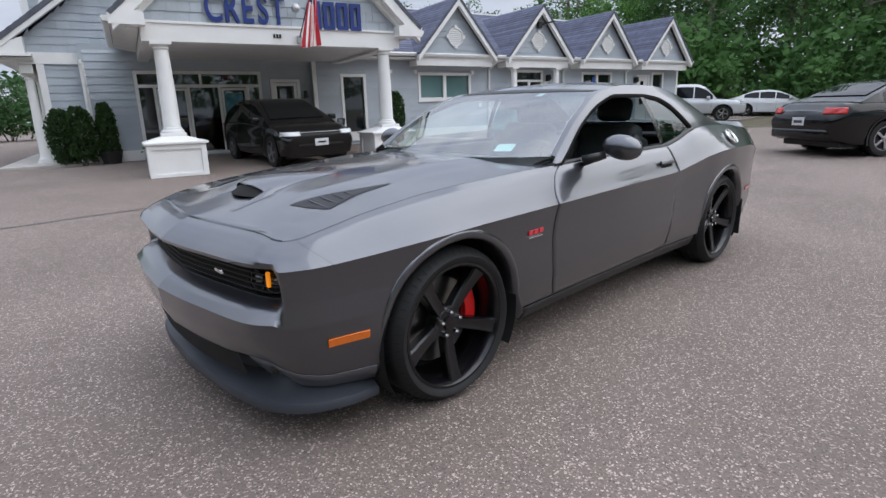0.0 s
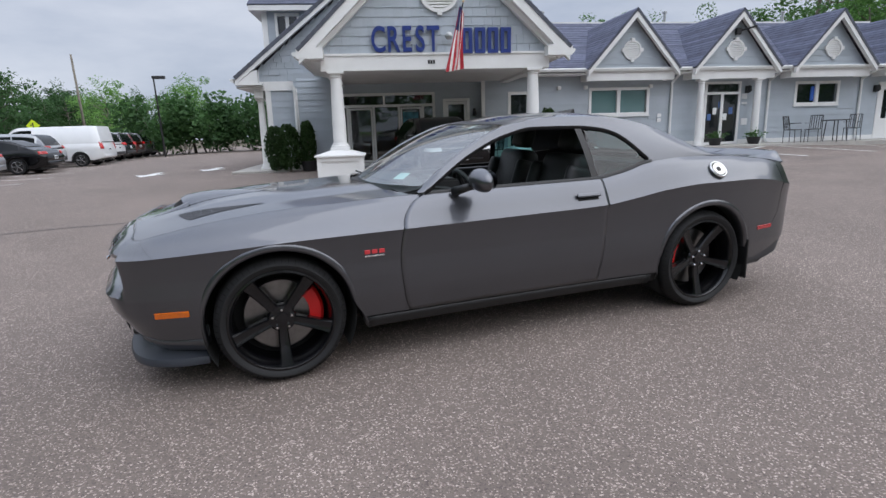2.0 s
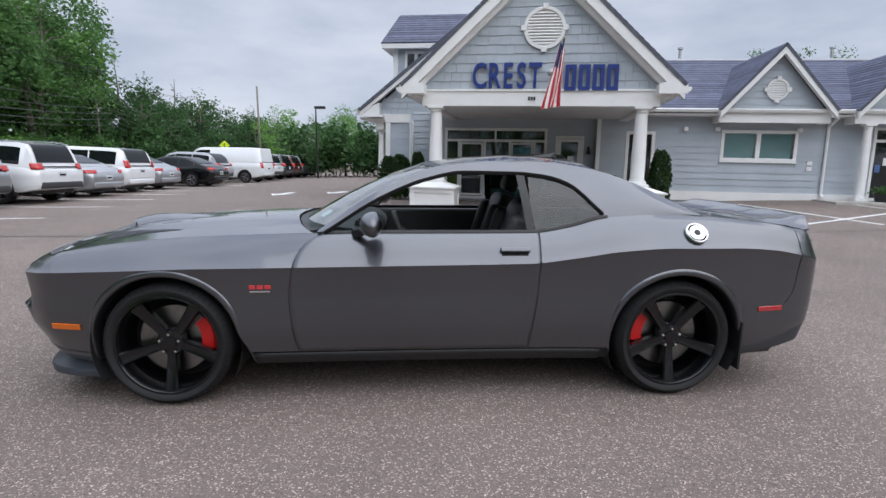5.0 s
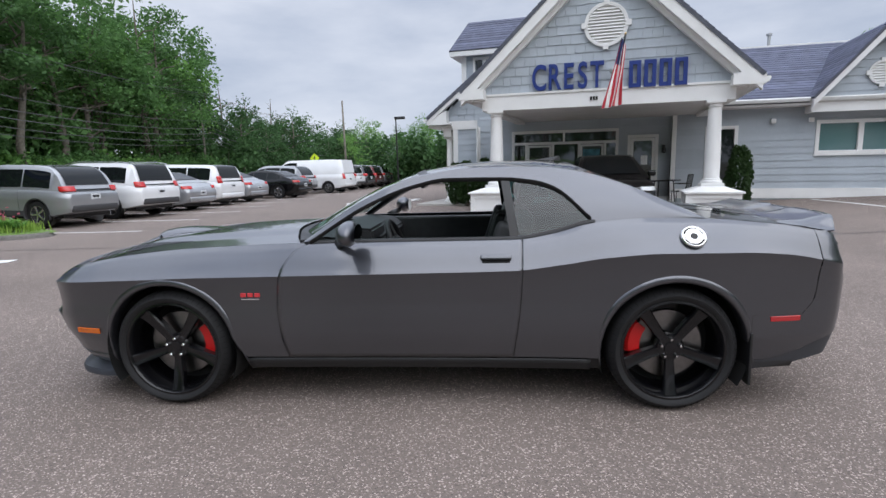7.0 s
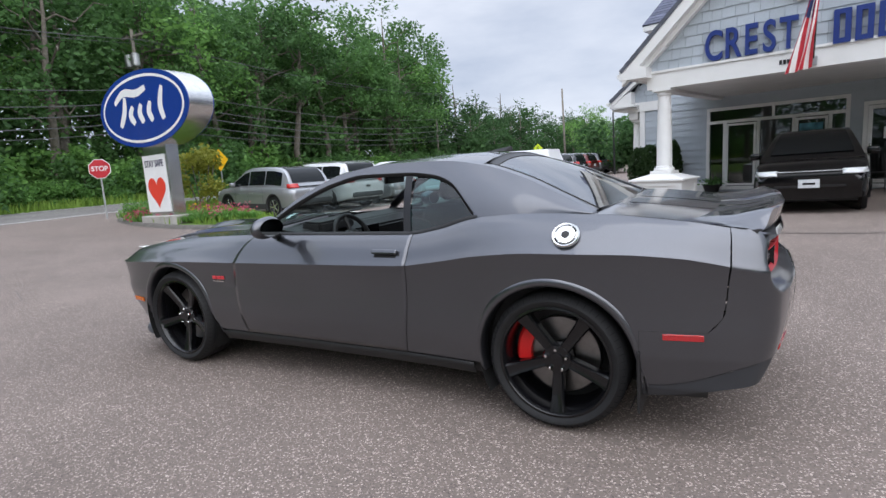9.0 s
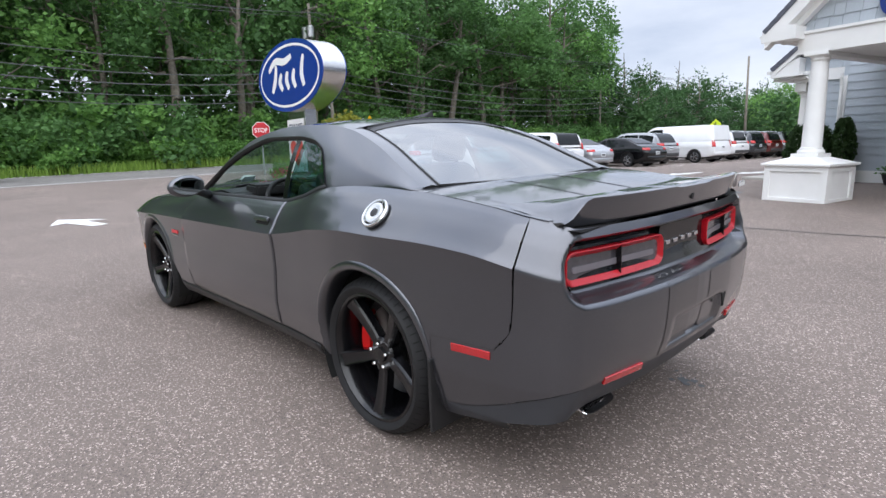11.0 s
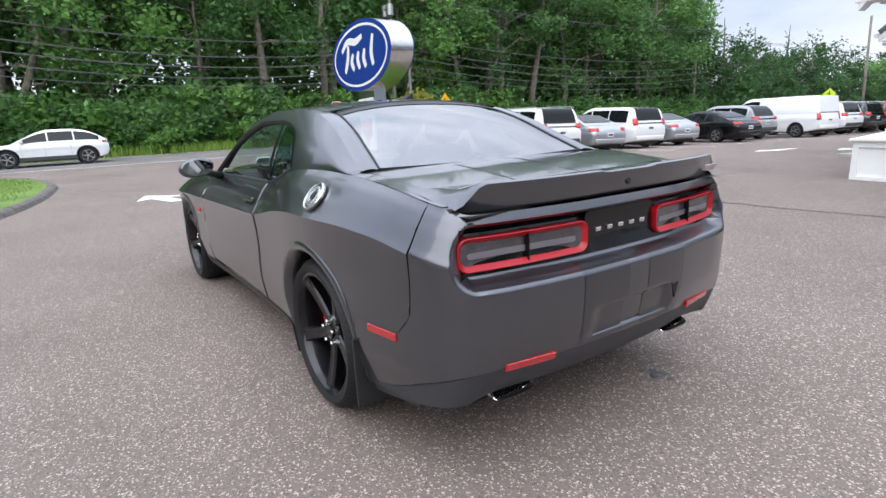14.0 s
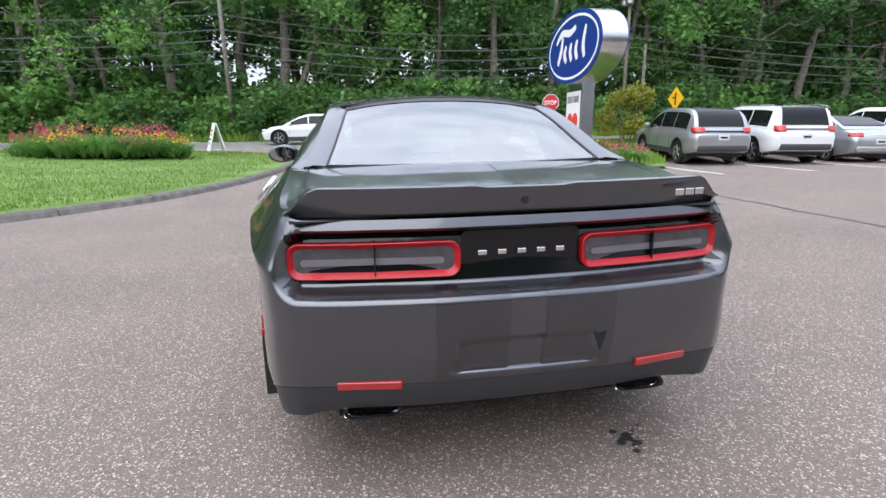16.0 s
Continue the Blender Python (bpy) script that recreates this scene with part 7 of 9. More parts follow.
LEAF = leaf_mat("woodland_leaves", (0.027, 0.072, 0.025), (0.128, 0.262, 0.080))
LEAF_B = leaf_mat("bright_leaves", (0.050, 0.135, 0.034), (0.210, 0.405, 0.100))
LEAF_D = leaf_mat("distant_dark_leaves", (0.018, 0.050, 0.021), (0.085, 0.180, 0.060))
LEAF_Y = leaf_mat("golden_shrub_leaves", (0.09, 0.13, 0.015), (0.34, 0.33, 0.05))
CONIFER = leaf_mat("conifer_needles", (0.012, 0.032, 0.010), (0.045, 0.090, 0.026))
GRASS = leaf_mat("grass_blades", (0.085, 0.165, 0.026), (0.25, 0.37, 0.075))
TALL = leaf_mat("tall_grass", (0.09, 0.19, 0.025), (0.28, 0.42, 0.08))
PINKF = leaf_mat("pink_petals", (0.30, 0.03, 0.06), (0.62, 0.16, 0.22))
YELF = leaf_mat("yellow_petals", (0.65, 0.30, 0.01), (0.85, 0.60, 0.05))


def leaves(points, size, rng, up=0.35, aspect=0.55):
    """One small bent quad for each point, turned at random."""
    n = len(points)
    p = np.asarray(points, float)
    d = rng.normal(size=(n, 3))
    d[:, 2] *= (1 - up)
    d /= np.linalg.norm(d, axis=1)[:, None] + 1e-9
    e = rng.normal(size=(n, 3))
    e -= d * (e * d).sum(1)[:, None]
    e /= np.linalg.norm(e, axis=1)[:, None] + 1e-9
    s = size * rng.uniform(0.6, 1.35, n)[:, None]
    a, b = d * s * 0.5, e * s * aspect * 0.5
    v = np.stack([p - a, p + b - a * 0.1, p + a, p - b - a * 0.1], 1).reshape(-1, 3)
    f = np.arange(4 * n).reshape(-1, 4)
    return v, f


def crown_points(blobs, per, rng):
    pts = []
    for (x, y, z, r, flat) in blobs:
        d = rng.normal(size=(per, 3))
        d /= np.linalg.norm(d, axis=1)[:, None]
        rad = r * rng.uniform(0.45, 1.08, per)[:, None]
        q = d * rad
        q[:, 2] *= flat
        pts.append(q + np.array([x, y, z]))
    return np.concatenate(pts)


def mesh_of(name, v, f, material):
    me = bpy.data.meshes.new(name)
    me.from_pydata(v.tolist(), [], f.tolist())
    me.materials.append(material)
    return me


def limb(bm, p, q, r0, r1, bend, rng, n=6):
    """A tapered, slightly bent limb."""
    p, q = Vector(p), Vector(q)
    prev = p
    for i in range(4):
        t0, t1 = i / 4, (i + 1) / 4
        c = p.lerp(q, t1) + Vector(rng.normal(size=3) * bend * math.sin(math.pi * t1))
        tube(bm, prev, c, r0 + (r1 - r0) * t0, r0 + (r1 - r0) * t1, n, caps=False)
        prev = c


def make_tree(seed, height, radius, base, leaf_n, leaf_size, material, label, bare=False):
    """Tapered trunk with limbs and an uneven crown of leaf clumps."""
    rng = np.random.default_rng(seed)
    root = thing("tree", Matrix(), label, "tree")
    bm = BM()
    lean = rng.normal(size=2) * 0.05 * height
    top = Vector((lean[0], lean[1], height * 0.86))
    limb(bm, (0, 0, -0.3), top, 0.017 * height + 0.05, 0.03, 0.02 * height, rng, 9)
    blobs = []
    k = 13 if not bare else 9
    for i in range(k):
        t = base + (0.95 - base) * (i + rng.uniform(0, 0.8)) / k
        a = i * 2.4 + rng.uniform(-0.6, 0.6)
        env = math.sin(math.pi * min(1, max(0.12, (t - base * 0.6) / (1.08 - base * 0.6)))) ** 0.7
        rr = radius * env * rng.uniform(0.55, 1.05)
        s = Vector((lean[0] * t, lean[1] * t, height * t * 0.80))
        e = Vector((lean[0] * t + rr * math.cos(a), lean[1] * t + rr * math.sin(a), height * t * 0.84 + rng.uniform(0.2, 1.2)))
        limb(bm, s, e, 0.006 * height * (1.15 - t) + 0.03, 0.015, 0.25, rng, 5)
        for _ in range(3):
            o = rng.normal(size=3) * radius * 0.16
            blobs.append((e.x + o[0], e.y + o[1], e.z + o[2] + 0.2, radius * rng.uniform(0.20, 0.40), rng.uniform(0.55, 0.9)))
    blobs.append((top.x, top.y, height * 0.93, radius * 0.34, 0.8))
    part("trunk", bm, BARK, root, smooth=True)
    if not bare:
        v, f = leaves(crown_points(blobs, leaf_n // len(blobs), rng), leaf_size, rng)
    else:
        v, f = leaves(crown_points(blobs[:8], leaf_n // 16, rng), leaf_size, rng)
    ob = new("crown", mesh_of("crown", v, f, material))
    ob.parent = root
    return root


def make_shrub(seed, radius, height, n, size, material, name="shrub", label="leafy green shrub at the edge of the woods", category="shrub"):
    rng = np.random.default_rng(seed)
    root = thing(name, Matrix(), label, category)
    blobs = []
    for i in range(12):
        a, r = rng.uniform(0, 6.28), radius * math.sqrt(rng.uniform(0, 0.8))
        blobs.append((r * math.cos(a), r * math.sin(a), height * rng.uniform(0.25, 0.8), radius * rng.uniform(0.3, 0.5), rng.uniform(0.6, 1.0)))
    pts = crown_points(blobs, n // 12, rng)
    pts[:, 2] = np.maximum(pts[:, 2], 0.02)
    v, f = leaves(pts, size, rng)
    ob = new("foliage", mesh_of("foliage", v, f, material))
    ob.parent = root
    bm = BM()
    for i in range(5):
        a = 1.3 * i
        tube(bm, (0.1 * math.cos(a), 0.1 * math.sin(a), -0.1), (radius * 0.5 * math.cos(a), radius * 0.5 * math.sin(a), height * 0.6), 0.03, 0.012, 5)
    part("stem", bm, BARK, root)
    return root


rng0 = np.random.default_rng(11)
TL = "tall woodland tree with a full green crown"
kinds = [make_tree(1, 15.0, 4.2, 0.28, 4500, 0.33, LEAF, TL), make_tree(2, 17.0, 4.6, 0.34, 4700, 0.33, LEAF, TL), make_tree(3, 13.0, 4.4, 0.20, 4500, 0.32, LEAF_B, TL),
         make_tree(4, 16.0, 3.6, 0.40, 4200, 0.33, LEAF, TL), make_tree(5, 14.0, 4.8, 0.24, 4700, 0.33, LEAF_B, TL)]
FL = "distant woodland tree with a full green crown"
far_kinds = [make_tree(7, 15.0, 4.3, 0.2, 1900, 0.52, LEAF, FL), make_tree(8, 17.0, 4.5, 0.25, 2000, 0.52, LEAF, FL), make_tree(9, 14.0, 4.6, 0.2, 1900, 0.52, LEAF, FL)]
far_dark = [make_tree(17, 15.0, 4.3, 0.2, 1900, 0.52, LEAF_D, FL), make_tree(18, 16.0, 4.6, 0.22, 2000, 0.52, LEAF_D, FL)]
bare = make_tree(6, 15.0, 4.0, 0.35, 1500, 0.3, LEAF, "half-bare grey tree among the green woods", True)
for k in kinds + far_kinds + far_dark + [bare]:
    k.matrix_basis = pose(-62, 10, 4)
shr = [make_shrub(21, 1.9, 2.3, 1400, 0.28, LEAF_B), make_shrub(22, 2.3, 3.0, 1550, 0.30, LEAF), make_shrub(23, 1.5, 1.6, 1200, 0.235, LEAF_B), make_shrub(24, 2.6, 3.6, 1700, 0.32, LEAF)]

shr_dark = [make_shrub(25, 2.4, 3.2, 1500, 0.30, LEAF_D, label="dark green hedge shrub at the far end of the lot"), make_shrub(26, 2.2, 3.6, 1500, 0.30, LEAF_D, label="dark green hedge shrub at the far end of the lot")]


def wood_z(x, y):
    """The wooded bank beyond the road."""
    z = ground_z(x, y)
    if x < -33:
        z += 4.5 * sstep(-33, -60, x) * (1 - 0.6 * sstep(25, 60, y))
    return z


# the bank itself
xs = [-31.0, -32, -33.5, -35, -38, -42, -48, -56, -66, -90, -130]
ys = [-140 + 10 * i for i in range(42)]
vs = [(x, y, wood_z(x, y) + (0.02 if x > -32 else 0.10) + 0.12 * math.sin(x * 0.9 + y * 0.4) * (0 if x > -33 else 1)) for x in xs for y in ys]
tagged(raw("ground_bank", vs, grid_faces(len(xs), len(ys)), mat("bank_undergrowth", (0.075, 0.145, 0.028), 0.95, var=0.5, scale=0.8, fine=0.4, fine_scale=9.0, bump=1.0, bump_scale=6.0), smooth=True),
       "green undergrowth on the bank beyond the road", "ground", kind="structure")

first = set()


def put(ob, x, y, z, turn, s):
    """The first use moves the thing itself; later ones copy it."""
    m = pose(x, y, z, 0, 0, math.degrees(turn)) @ Matrix.Diagonal((s, s, s, 1))
    if ob.name not in first:
        first.add(ob.name)
        ob.matrix_basis = m
        return ob
    c = copy_thing(ob, Matrix())
    c.matrix_basis = m
    return c


def scatter(obs, places, smin, smax):
    for i, (x, y) in enumerate(places):
        put(obs[int(rng0.integers(len(obs)))], x, y, wood_z(x, y) - 0.05, rng0.uniform(0, 6.28), rng0.uniform(smin, smax))


# woods on the bank, several ranks deep
rows = []
for x, dy, y0, y1 in ((-36.5, 5.2, -62, 64), (-41.0, 4.8, -66, 70), (-46.5, 5.0, -70, 80), (-53, 5.6, -75, 85), (-59, 5.0, -80, 70)):
    y = y0
    while y < y1:
        rows.append((x + rng0.uniform(-1.6, 1.6), y + rng0.uniform(-1.5, 1.5)))
        y += dy
scatter(kinds + kinds + [bare], [p for p in rows if p[0] > -44], 0.95, 1.35)
scatter(far_kinds, [p for p in rows if p[0] <= -44], 1.0, 1.35)
scatter([kinds[1], kinds[3], kinds[0]], [(-35.5, 27), (-36.5, 33), (-35, 39.5), (-36, 46), (-34.8, 52), (-36, 21)], 1.05, 1.3)
scatter([bare], [(-35.5, 67), (-36.5, 73), (-35.2, 79), (-36, 86), (-35, 57), (-34.6, 43), (-35.4, 30), (-34.8, 14), (-35.2, -3), (-34.6, -17), (-35.5, -30)], 0.9, 1.15)
# farther along the road and across the end of the lot
scatter(far_dark, [(-34 - rng0.uniform(0, 8) + 0.05 * y, y) for y in range(66, 170, 7)], 0.55, 0.8)
scatter(far_dark, [(-22 + 6.5 * i, 128 + rng0.uniform(-6, 6)) for i in range(12)], 0.6, 0.85)
scatter([kinds[2], kinds[4]], [(-13.5, 62), (-8, 70), (-17, 78)], 0.45, 0.6)
scatter(shr, [(-33.2 + rng0.uniform(-0.8, 0.5), -58 + 2.3 * i + rng0.uniform(-0.6, 0.6)) for i in range(56)], 0.7, 1.25)
scatter([shr[0], shr[2], shr[0]], [(-34.6 + rng0.uniform(-1.0, 1.0), -56 + 1.9 * i + rng0.uniform(-0.5, 0.5)) for i in range(66)], 1.1, 1.7)
scatter([shr[0], shr[2]], [(-32.6 + rng0.uniform(-0.5, 0.6), -50 + 1.55 * i + rng0.uniform(-0.5, 0.5)) for i in range(76)], 0.6, 1.05)
scatter([shr[1], shr[3]], [(-38.0 + rng0.uniform(-1, 1), -60 + 4.4 * i) for i in range(29)], 1.45, 1.9)
# the distant end of the woods, closing the view along the road
scatter(far_dark, [(-37 + rng0.uniform(-7, 5) + 0.06 * y, y + rng0.uniform(-1.5, 1.5)) for y in range(58, 150, 3)], 0.55, 0.8)
scatter(far_dark, [(-32 + 3.4 * i, 118 + rng0.uniform(-7, 7)) for i in range(24)], 0.6, 0.8)
scatter(shr_dark, [(-31.5 + rng0.uniform(-1, 1), 62 + 3.2 * i) for i in range(18)], 1.3, 2.0)
# unseen woods on the near side, behind the lawn, to darken the coupe's reflections
scatter(far_kinds[:2], [(-24 + 3.6 * i, -36 + rng0.uniform(-3, 3)) for i in range(22)], 0.75, 1.0)
# hedge at the far end of the lot
scatter(shr_dark, [(-7.5 + 1.7 * i, 44 + rng0.uniform(-0.8, 0.8)) for i in range(7)], 1.0, 1.4)
scatter([kinds[2]], [(-5.2, 46)], 0.45, 0.5)
# trees behind and east of the wing
scatter([kinds[2]], [(34.5, 19)], 0.7, 0.8)
scatter([kinds[1], kinds[3], kinds[0]], [(37, 13.5), (40, 6), (38, 0), (41, -7), (44, 10), (46, 1), (47, -14), (43, 20), (50, -6), (52, 6), (39, 26)], 0.75, 1.05)
scatter([kinds[0], kinds[1], kinds[3]], [(46 + 4.5 * (i % 3) + rng0.uniform(-1, 1), 30 - 3.1 * i) for i in range(20)], 0.9, 1.2)
scatter([shr[1], shr[3]], [(37 + rng0.uniform(-1, 1), 24 - 2.6 * i) for i in range(18)], 1.3, 1.9)
scatter([shr[1], shr[3], shr[2]], [(34 + rng0.uniform(-0.6, 0.8), 22 - 2.1 * i) for i in range(20)], 0.8, 1.3)
scatter([kinds[0], kinds[1], kinds[3]], [(32 + 6 * i, 46 + rng0.uniform(-4, 4)) for i in range(5)], 0.75, 0.95)


# ---- lawn with its kerb and flower bed ----
LAWN_EDGE = catmull([(-1.8, -9.5), (-3.1, -6.7), (-4.3, -5.35), (-5.1, -4.6), (-6.6, -3.6), (-9.0, -2.75), (-12.5, -2.2), (-15.5, -2.1), (-18.2, -2.9), (-20.2, -5.2), (-21.0, -9.0), (-21.4, -16), (-21.6, -30)])
ISLE_EDGE = catmull([(-21.4, 26), (-21.2, 16), (-20.4, 10.6), (-18.6, 8.4), (-15.5, 7.25), (-12.5, 6.95), (-10.7, 7.25), (-10.0, 8.1), (-10.6, 8.75), (-12.2, 8.9), (-14.2, 9.0), (-15.2, 11.5), (-15.6, 26)])


def kerb(name, line, label, h=0.11, w=0.26, seg=1.5):
    """Rolled asphalt kerb, split into lengths with open joints."""
    root = thing(name, Matrix(), label, "kerb", kind="structure")
    acc, cur = 0.0, [line[0]]
    chunks = []
    for a, b in zip(line, line[1:]):
        acc += math.hypot(b[0] - a[0], b[1] - a[1])
        cur.append(b)
        if acc > seg:
            chunks.append(cur)
            cur, acc = [b], 0.0
    if len(cur) > 1:
        chunks.append(cur)
    rr = random.Random(9)
    for ch in chunks:
        vs = []
        jit = rr.uniform(-0.012, 0.012)
        for i, (x, y) in enumerate(ch):
            a, b = ch[max(0, i - 1)], ch[min(len(ch) - 1, i + 1)]
            dx, dy = b[0] - a[0], b[1] - a[1]
            d = math.hypot(dx, dy)
            px, py = x, y
            if i == len(ch) - 1:
                px, py = x - dx / d * 0.015, y - dy / d * 0.015
            nx, ny = -dy / d, dx / d
            z = ground_z(px, py)
            for o, zz in ((-0.02, -0.05), (0.0, 0.0), (0.05, h * 0.7 + jit), (0.11, h + jit), (0.19, h + jit), (w, h * 0.8), (w, -0.05)):
                vs.append((px + nx * -o * SIDE, py + ny * -o * SIDE, z + zz))
        raw("kerb_length", vs, grid_faces(len(ch), 7) + [tuple(range(7)), tuple(range(7 * len(ch) - 7, 7 * len(ch)))], KERB, root)
    return root


def filled(name, edge, close, dz, material, label, crown=0.0, kind="structure", category="lawn"):
    """A turf surface inside an edge line: strips from the edge to a spine."""
    vs, fs, n = [], [], 10
    for (x, y) in edge:
        cx, cy = close(x, y)
        for k in range(n + 1):
            t = k / n
            px, py = x + (cx - x) * t, y + (cy - y) * t
            vs.append((px, py, ground_z(px, py) + dz + crown * math.sin(math.pi * 0.5 * t)))
    return tagged(raw(name, vs, grid_faces(len(edge), n + 1), material, smooth=True), label, category, kind=kind)


SIDE = 1
lawn_kerb = kerb("kerb_lawn", LAWN_EDGE[::-1], "rough dark asphalt kerb along the lawn")
isle_kerb = kerb("kerb_island", ISLE_EDGE[::-1], "rough dark asphalt kerb round the planted island")


def lawn_core(x, y):
    return (max(-17.5, min(-7.0, x - 3)), min(-14.0, y - 9))


filled("lawn", [(x, y - 0.1) for x, y in LAWN_EDGE], lawn_core, 0.09, LAWN, "mown green lawn beside the lot exit", 0.25)
bm = BM()
box(bm, -21.0, -2.0, -45, -13.9, 0.05, 0.24)
tagged(part("lawn_far", bm, LAWN), "mown green lawn running on beside the road", "lawn", kind="structure")
filled("island_turf", [(x - 0.05, y + 0.1) for x, y in ISLE_EDGE], lambda x, y: (-17.5, max(11.0, y * 0.6 + 6.0)), 0.09, LAWN, "rough grass on the sign island", 0.15)


def blades(name, spots, h, material, label, seed, spread=0.04, width=0.012):
    """Upright blades of grass in one mesh."""
    rng = np.random.default_rng(seed)
    p = np.asarray(spots, float)
    n = len(p)
    a = rng.uniform(0, 6.28, n)
    hh = h * rng.uniform(0.5, 1.3, n)
    lean = rng.normal(size=(n, 2)) * spread * 3
    c, s = np.cos(a) * width, np.sin(a) * width
    v = np.zeros((n, 4, 3))
    v[:, 0] = p + np.stack([-c, -s, np.zeros(n)], 1)
    v[:, 1] = p + np.stack([c, s, np.zeros(n)], 1)
    v[:, 2] = p + np.stack([c * 0.3 + lean[:, 0] * hh, s * 0.3 + lean[:, 1] * hh, hh], 1)
    v[:, 3] = p + np.stack([-c * 0.3 + lean[:, 0] * hh, -s * 0.3 + lean[:, 1] * hh, hh], 1)
    ob = new(name, mesh_of(name, v.reshape(-1, 3), np.arange(4 * n).reshape(-1, 4), material))
    return tagged(ob, label, "grass", kind="stuff")


# turf blades on the nearer lawn, long grass on the far verge
sp = []
tri = np.random.default_rng(4)
while len(sp) < 26000:
    i = int(tri.integers(8, len(LAWN_EDGE) - 20))
    x, y = LAWN_EDGE[i]
    cx, cy = lawn_core(x, y)
    t = tri.uniform(0.02, 1) ** 1.3
    px, py = x + (cx - x) * t + tri.normal() * 0.15, y - 0.1 + (cy - y) * t + tri.normal() * 0.15
    if t * math.hypot(cx - x, cy - y) < 0.45:
        continue
    sp.append((px, py, ground_z(px, py) + 0.09 + 0.25 * math.sin(math.pi * 0.5 * t)))
blades("lawn_grass", sp, 0.05, GRASS, "short green blades of lawn grass", 5)
sp = [(-31.6 + tri.normal() * 0.55, tri.uniform(-60, 70), 0.0) for _ in range(22000)]
sp = [(x, y, ground_z(x, y) + 0.02) for x, y, _ in sp]
blades("verge_grass", sp, 0.45, TALL, "long light green grass on the road verge", 6, 0.06, 0.03)
sp = []
while len(sp) < 9000:
    i = int(tri.integers(0, len(ISLE_EDGE)))
    x, y = ISLE_EDGE[i]
    t = tri.uniform(0.06, 1)
    cx, cy = -17.5, max(11.0, y * 0.6 + 6.0)
    px, py = x + (cx - x) * t + tri.normal() * 0.1, y + (cy - y) * t + tri.normal() * 0.1
    sp.append((px, py, ground_z(px, py) + 0.1 + 0.15 * math.sin(math.pi * 0.5 * t)))
blades("island_grass", sp, 0.18, TALL, "rough grass round the sign", 7, 0.05, 0.02)

def flower_bed(name, cx, cy, rx, ry, turn, base, label, seed, n_leaf=5200, pink=260, yellow=120, h=0.6):
    rng = np.random.default_rng(seed)
    root = thing(name, pose(cx, cy, base, 0, 0, turn), label, "flower bed")
    bm = BM()
    vs = [bm.verts.new((rx * math.cos(a), ry * math.sin(a), -0.22)) for a in [2 * math.pi * i / 28 for i in range(28)]]
    c = bm.verts.new((0, 0, 0.14))
    for i in range(28):
        bm.faces.new((vs[i], vs[(i + 1) % 28], c))
    part("mulch", bm, EARTH, root)
    # strap leaves that arch over
    tufts = [(rx * math.sqrt(rng.uniform(0, 0.9)) * math.cos(a), ry * math.sqrt(rng.uniform(0, 0.9)) * math.sin(a)) for a in rng.uniform(0, 6.28, 420)]
    v, f = [], []
    for k in range(n_leaf):
        tx, ty = tufts[int(rng.integers(len(tufts)))]
        a = rng.uniform(0, 6.28)
        ln, w = h * rng.uniform(0.6, 1.1) * (1.0 - 0.55 * ((tx / rx) ** 2 + (ty / ry) ** 2)), 0.020
        reach = ln * rng.uniform(0.3, 1.0)
        ca, sa = math.cos(a), math.sin(a)
        b = len(v)
        for t in (0.0, 0.4, 0.75, 1.0):
            r = reach * t
            z = ln * (1.35 * t - 0.75 * t * t) + 0.05
            ww = w * (1 - 0.8 * t)
            v.append((tx + r * ca - ww * sa, ty + r * sa + ww * ca, z))
            v.append((tx + r * ca + ww * sa, ty + r * sa - ww * ca, z))
        f += [(b, b + 1, b + 3, b + 2), (b + 2, b + 3, b + 5, b + 4), (b + 4, b + 5, b + 7, b + 6)]
    ob = raw("strap_leaves", v, f, LEAF_B, root)
    ob["kind"] = "stuff"
    for nm, cnt, material, zz, half in (("pink_bloom", pink, PINKF, 0.78, 1), ("yellow_bloom", yellow, YELF, 0.70, -1)):
        pts = []
        for _ in range(cnt // 6):
            a, r = rng.uniform(0, 6.28), math.sqrt(rng.uniform(0, 0.9))
            x, y = rx * r * math.cos(a), ry * r * math.sin(a)
            if half > 0 and abs(x) < rx * 0.35 and rng.uniform() < 0.5:
                x = math.copysign(rx * 0.6, x)
            for _ in range(9):
                pts.append((x + rng.normal() * 0.10, y + rng.normal() * 0.10, h * zz * 1.15 * (1.0 - 0.50 * r * r) + rng.normal() * 0.09))
        if pts:
            vv, ff = leaves(np.array(pts), 0.075, rng, 0.2, 0.9)
            o2 = new(nm, mesh_of(nm, vv, ff, material))
            o2.parent = root
            o2["kind"] = "stuff"
    return root


flower_bed("flower_bed", -15.8, -8.4, 3.1, 1.5, 78, ground_z(-15.8, -8.6) + 0.22, "lawn flower bed with pink and yellow blooms over strap leaves", 31, 9000, 560, 260, 1.15)
flower_bed("flower_bed", -14.0, 8.1, 3.4, 0.8, 2, ground_z(-13, 8.1) + 0.12, "sign island flower bed with pink blooms and green leaves", 32, 4200, 330, 20, 0.55)
gs = make_shrub(41, 1.0, 2.5, 2600, 0.14, LEAF_Y, "golden_shrub", "yellow-green rounded shrub behind the sign")
gs.matrix_basis = pose(-16.8, 10.9, ground_z(-17, 10.5)) @ Matrix.Diagonal((1.15, 1.15, 1.25, 1))
sh5 = make_shrub(42, 0.7, 0.7, 900, 0.10, LEAF_B, "low_shrub", "low spreading shrub at the sign's foot")
sh5.matrix_basis = pose(-16.9, 8.35, ground_z(-16.5, 8.3) + 0.08)


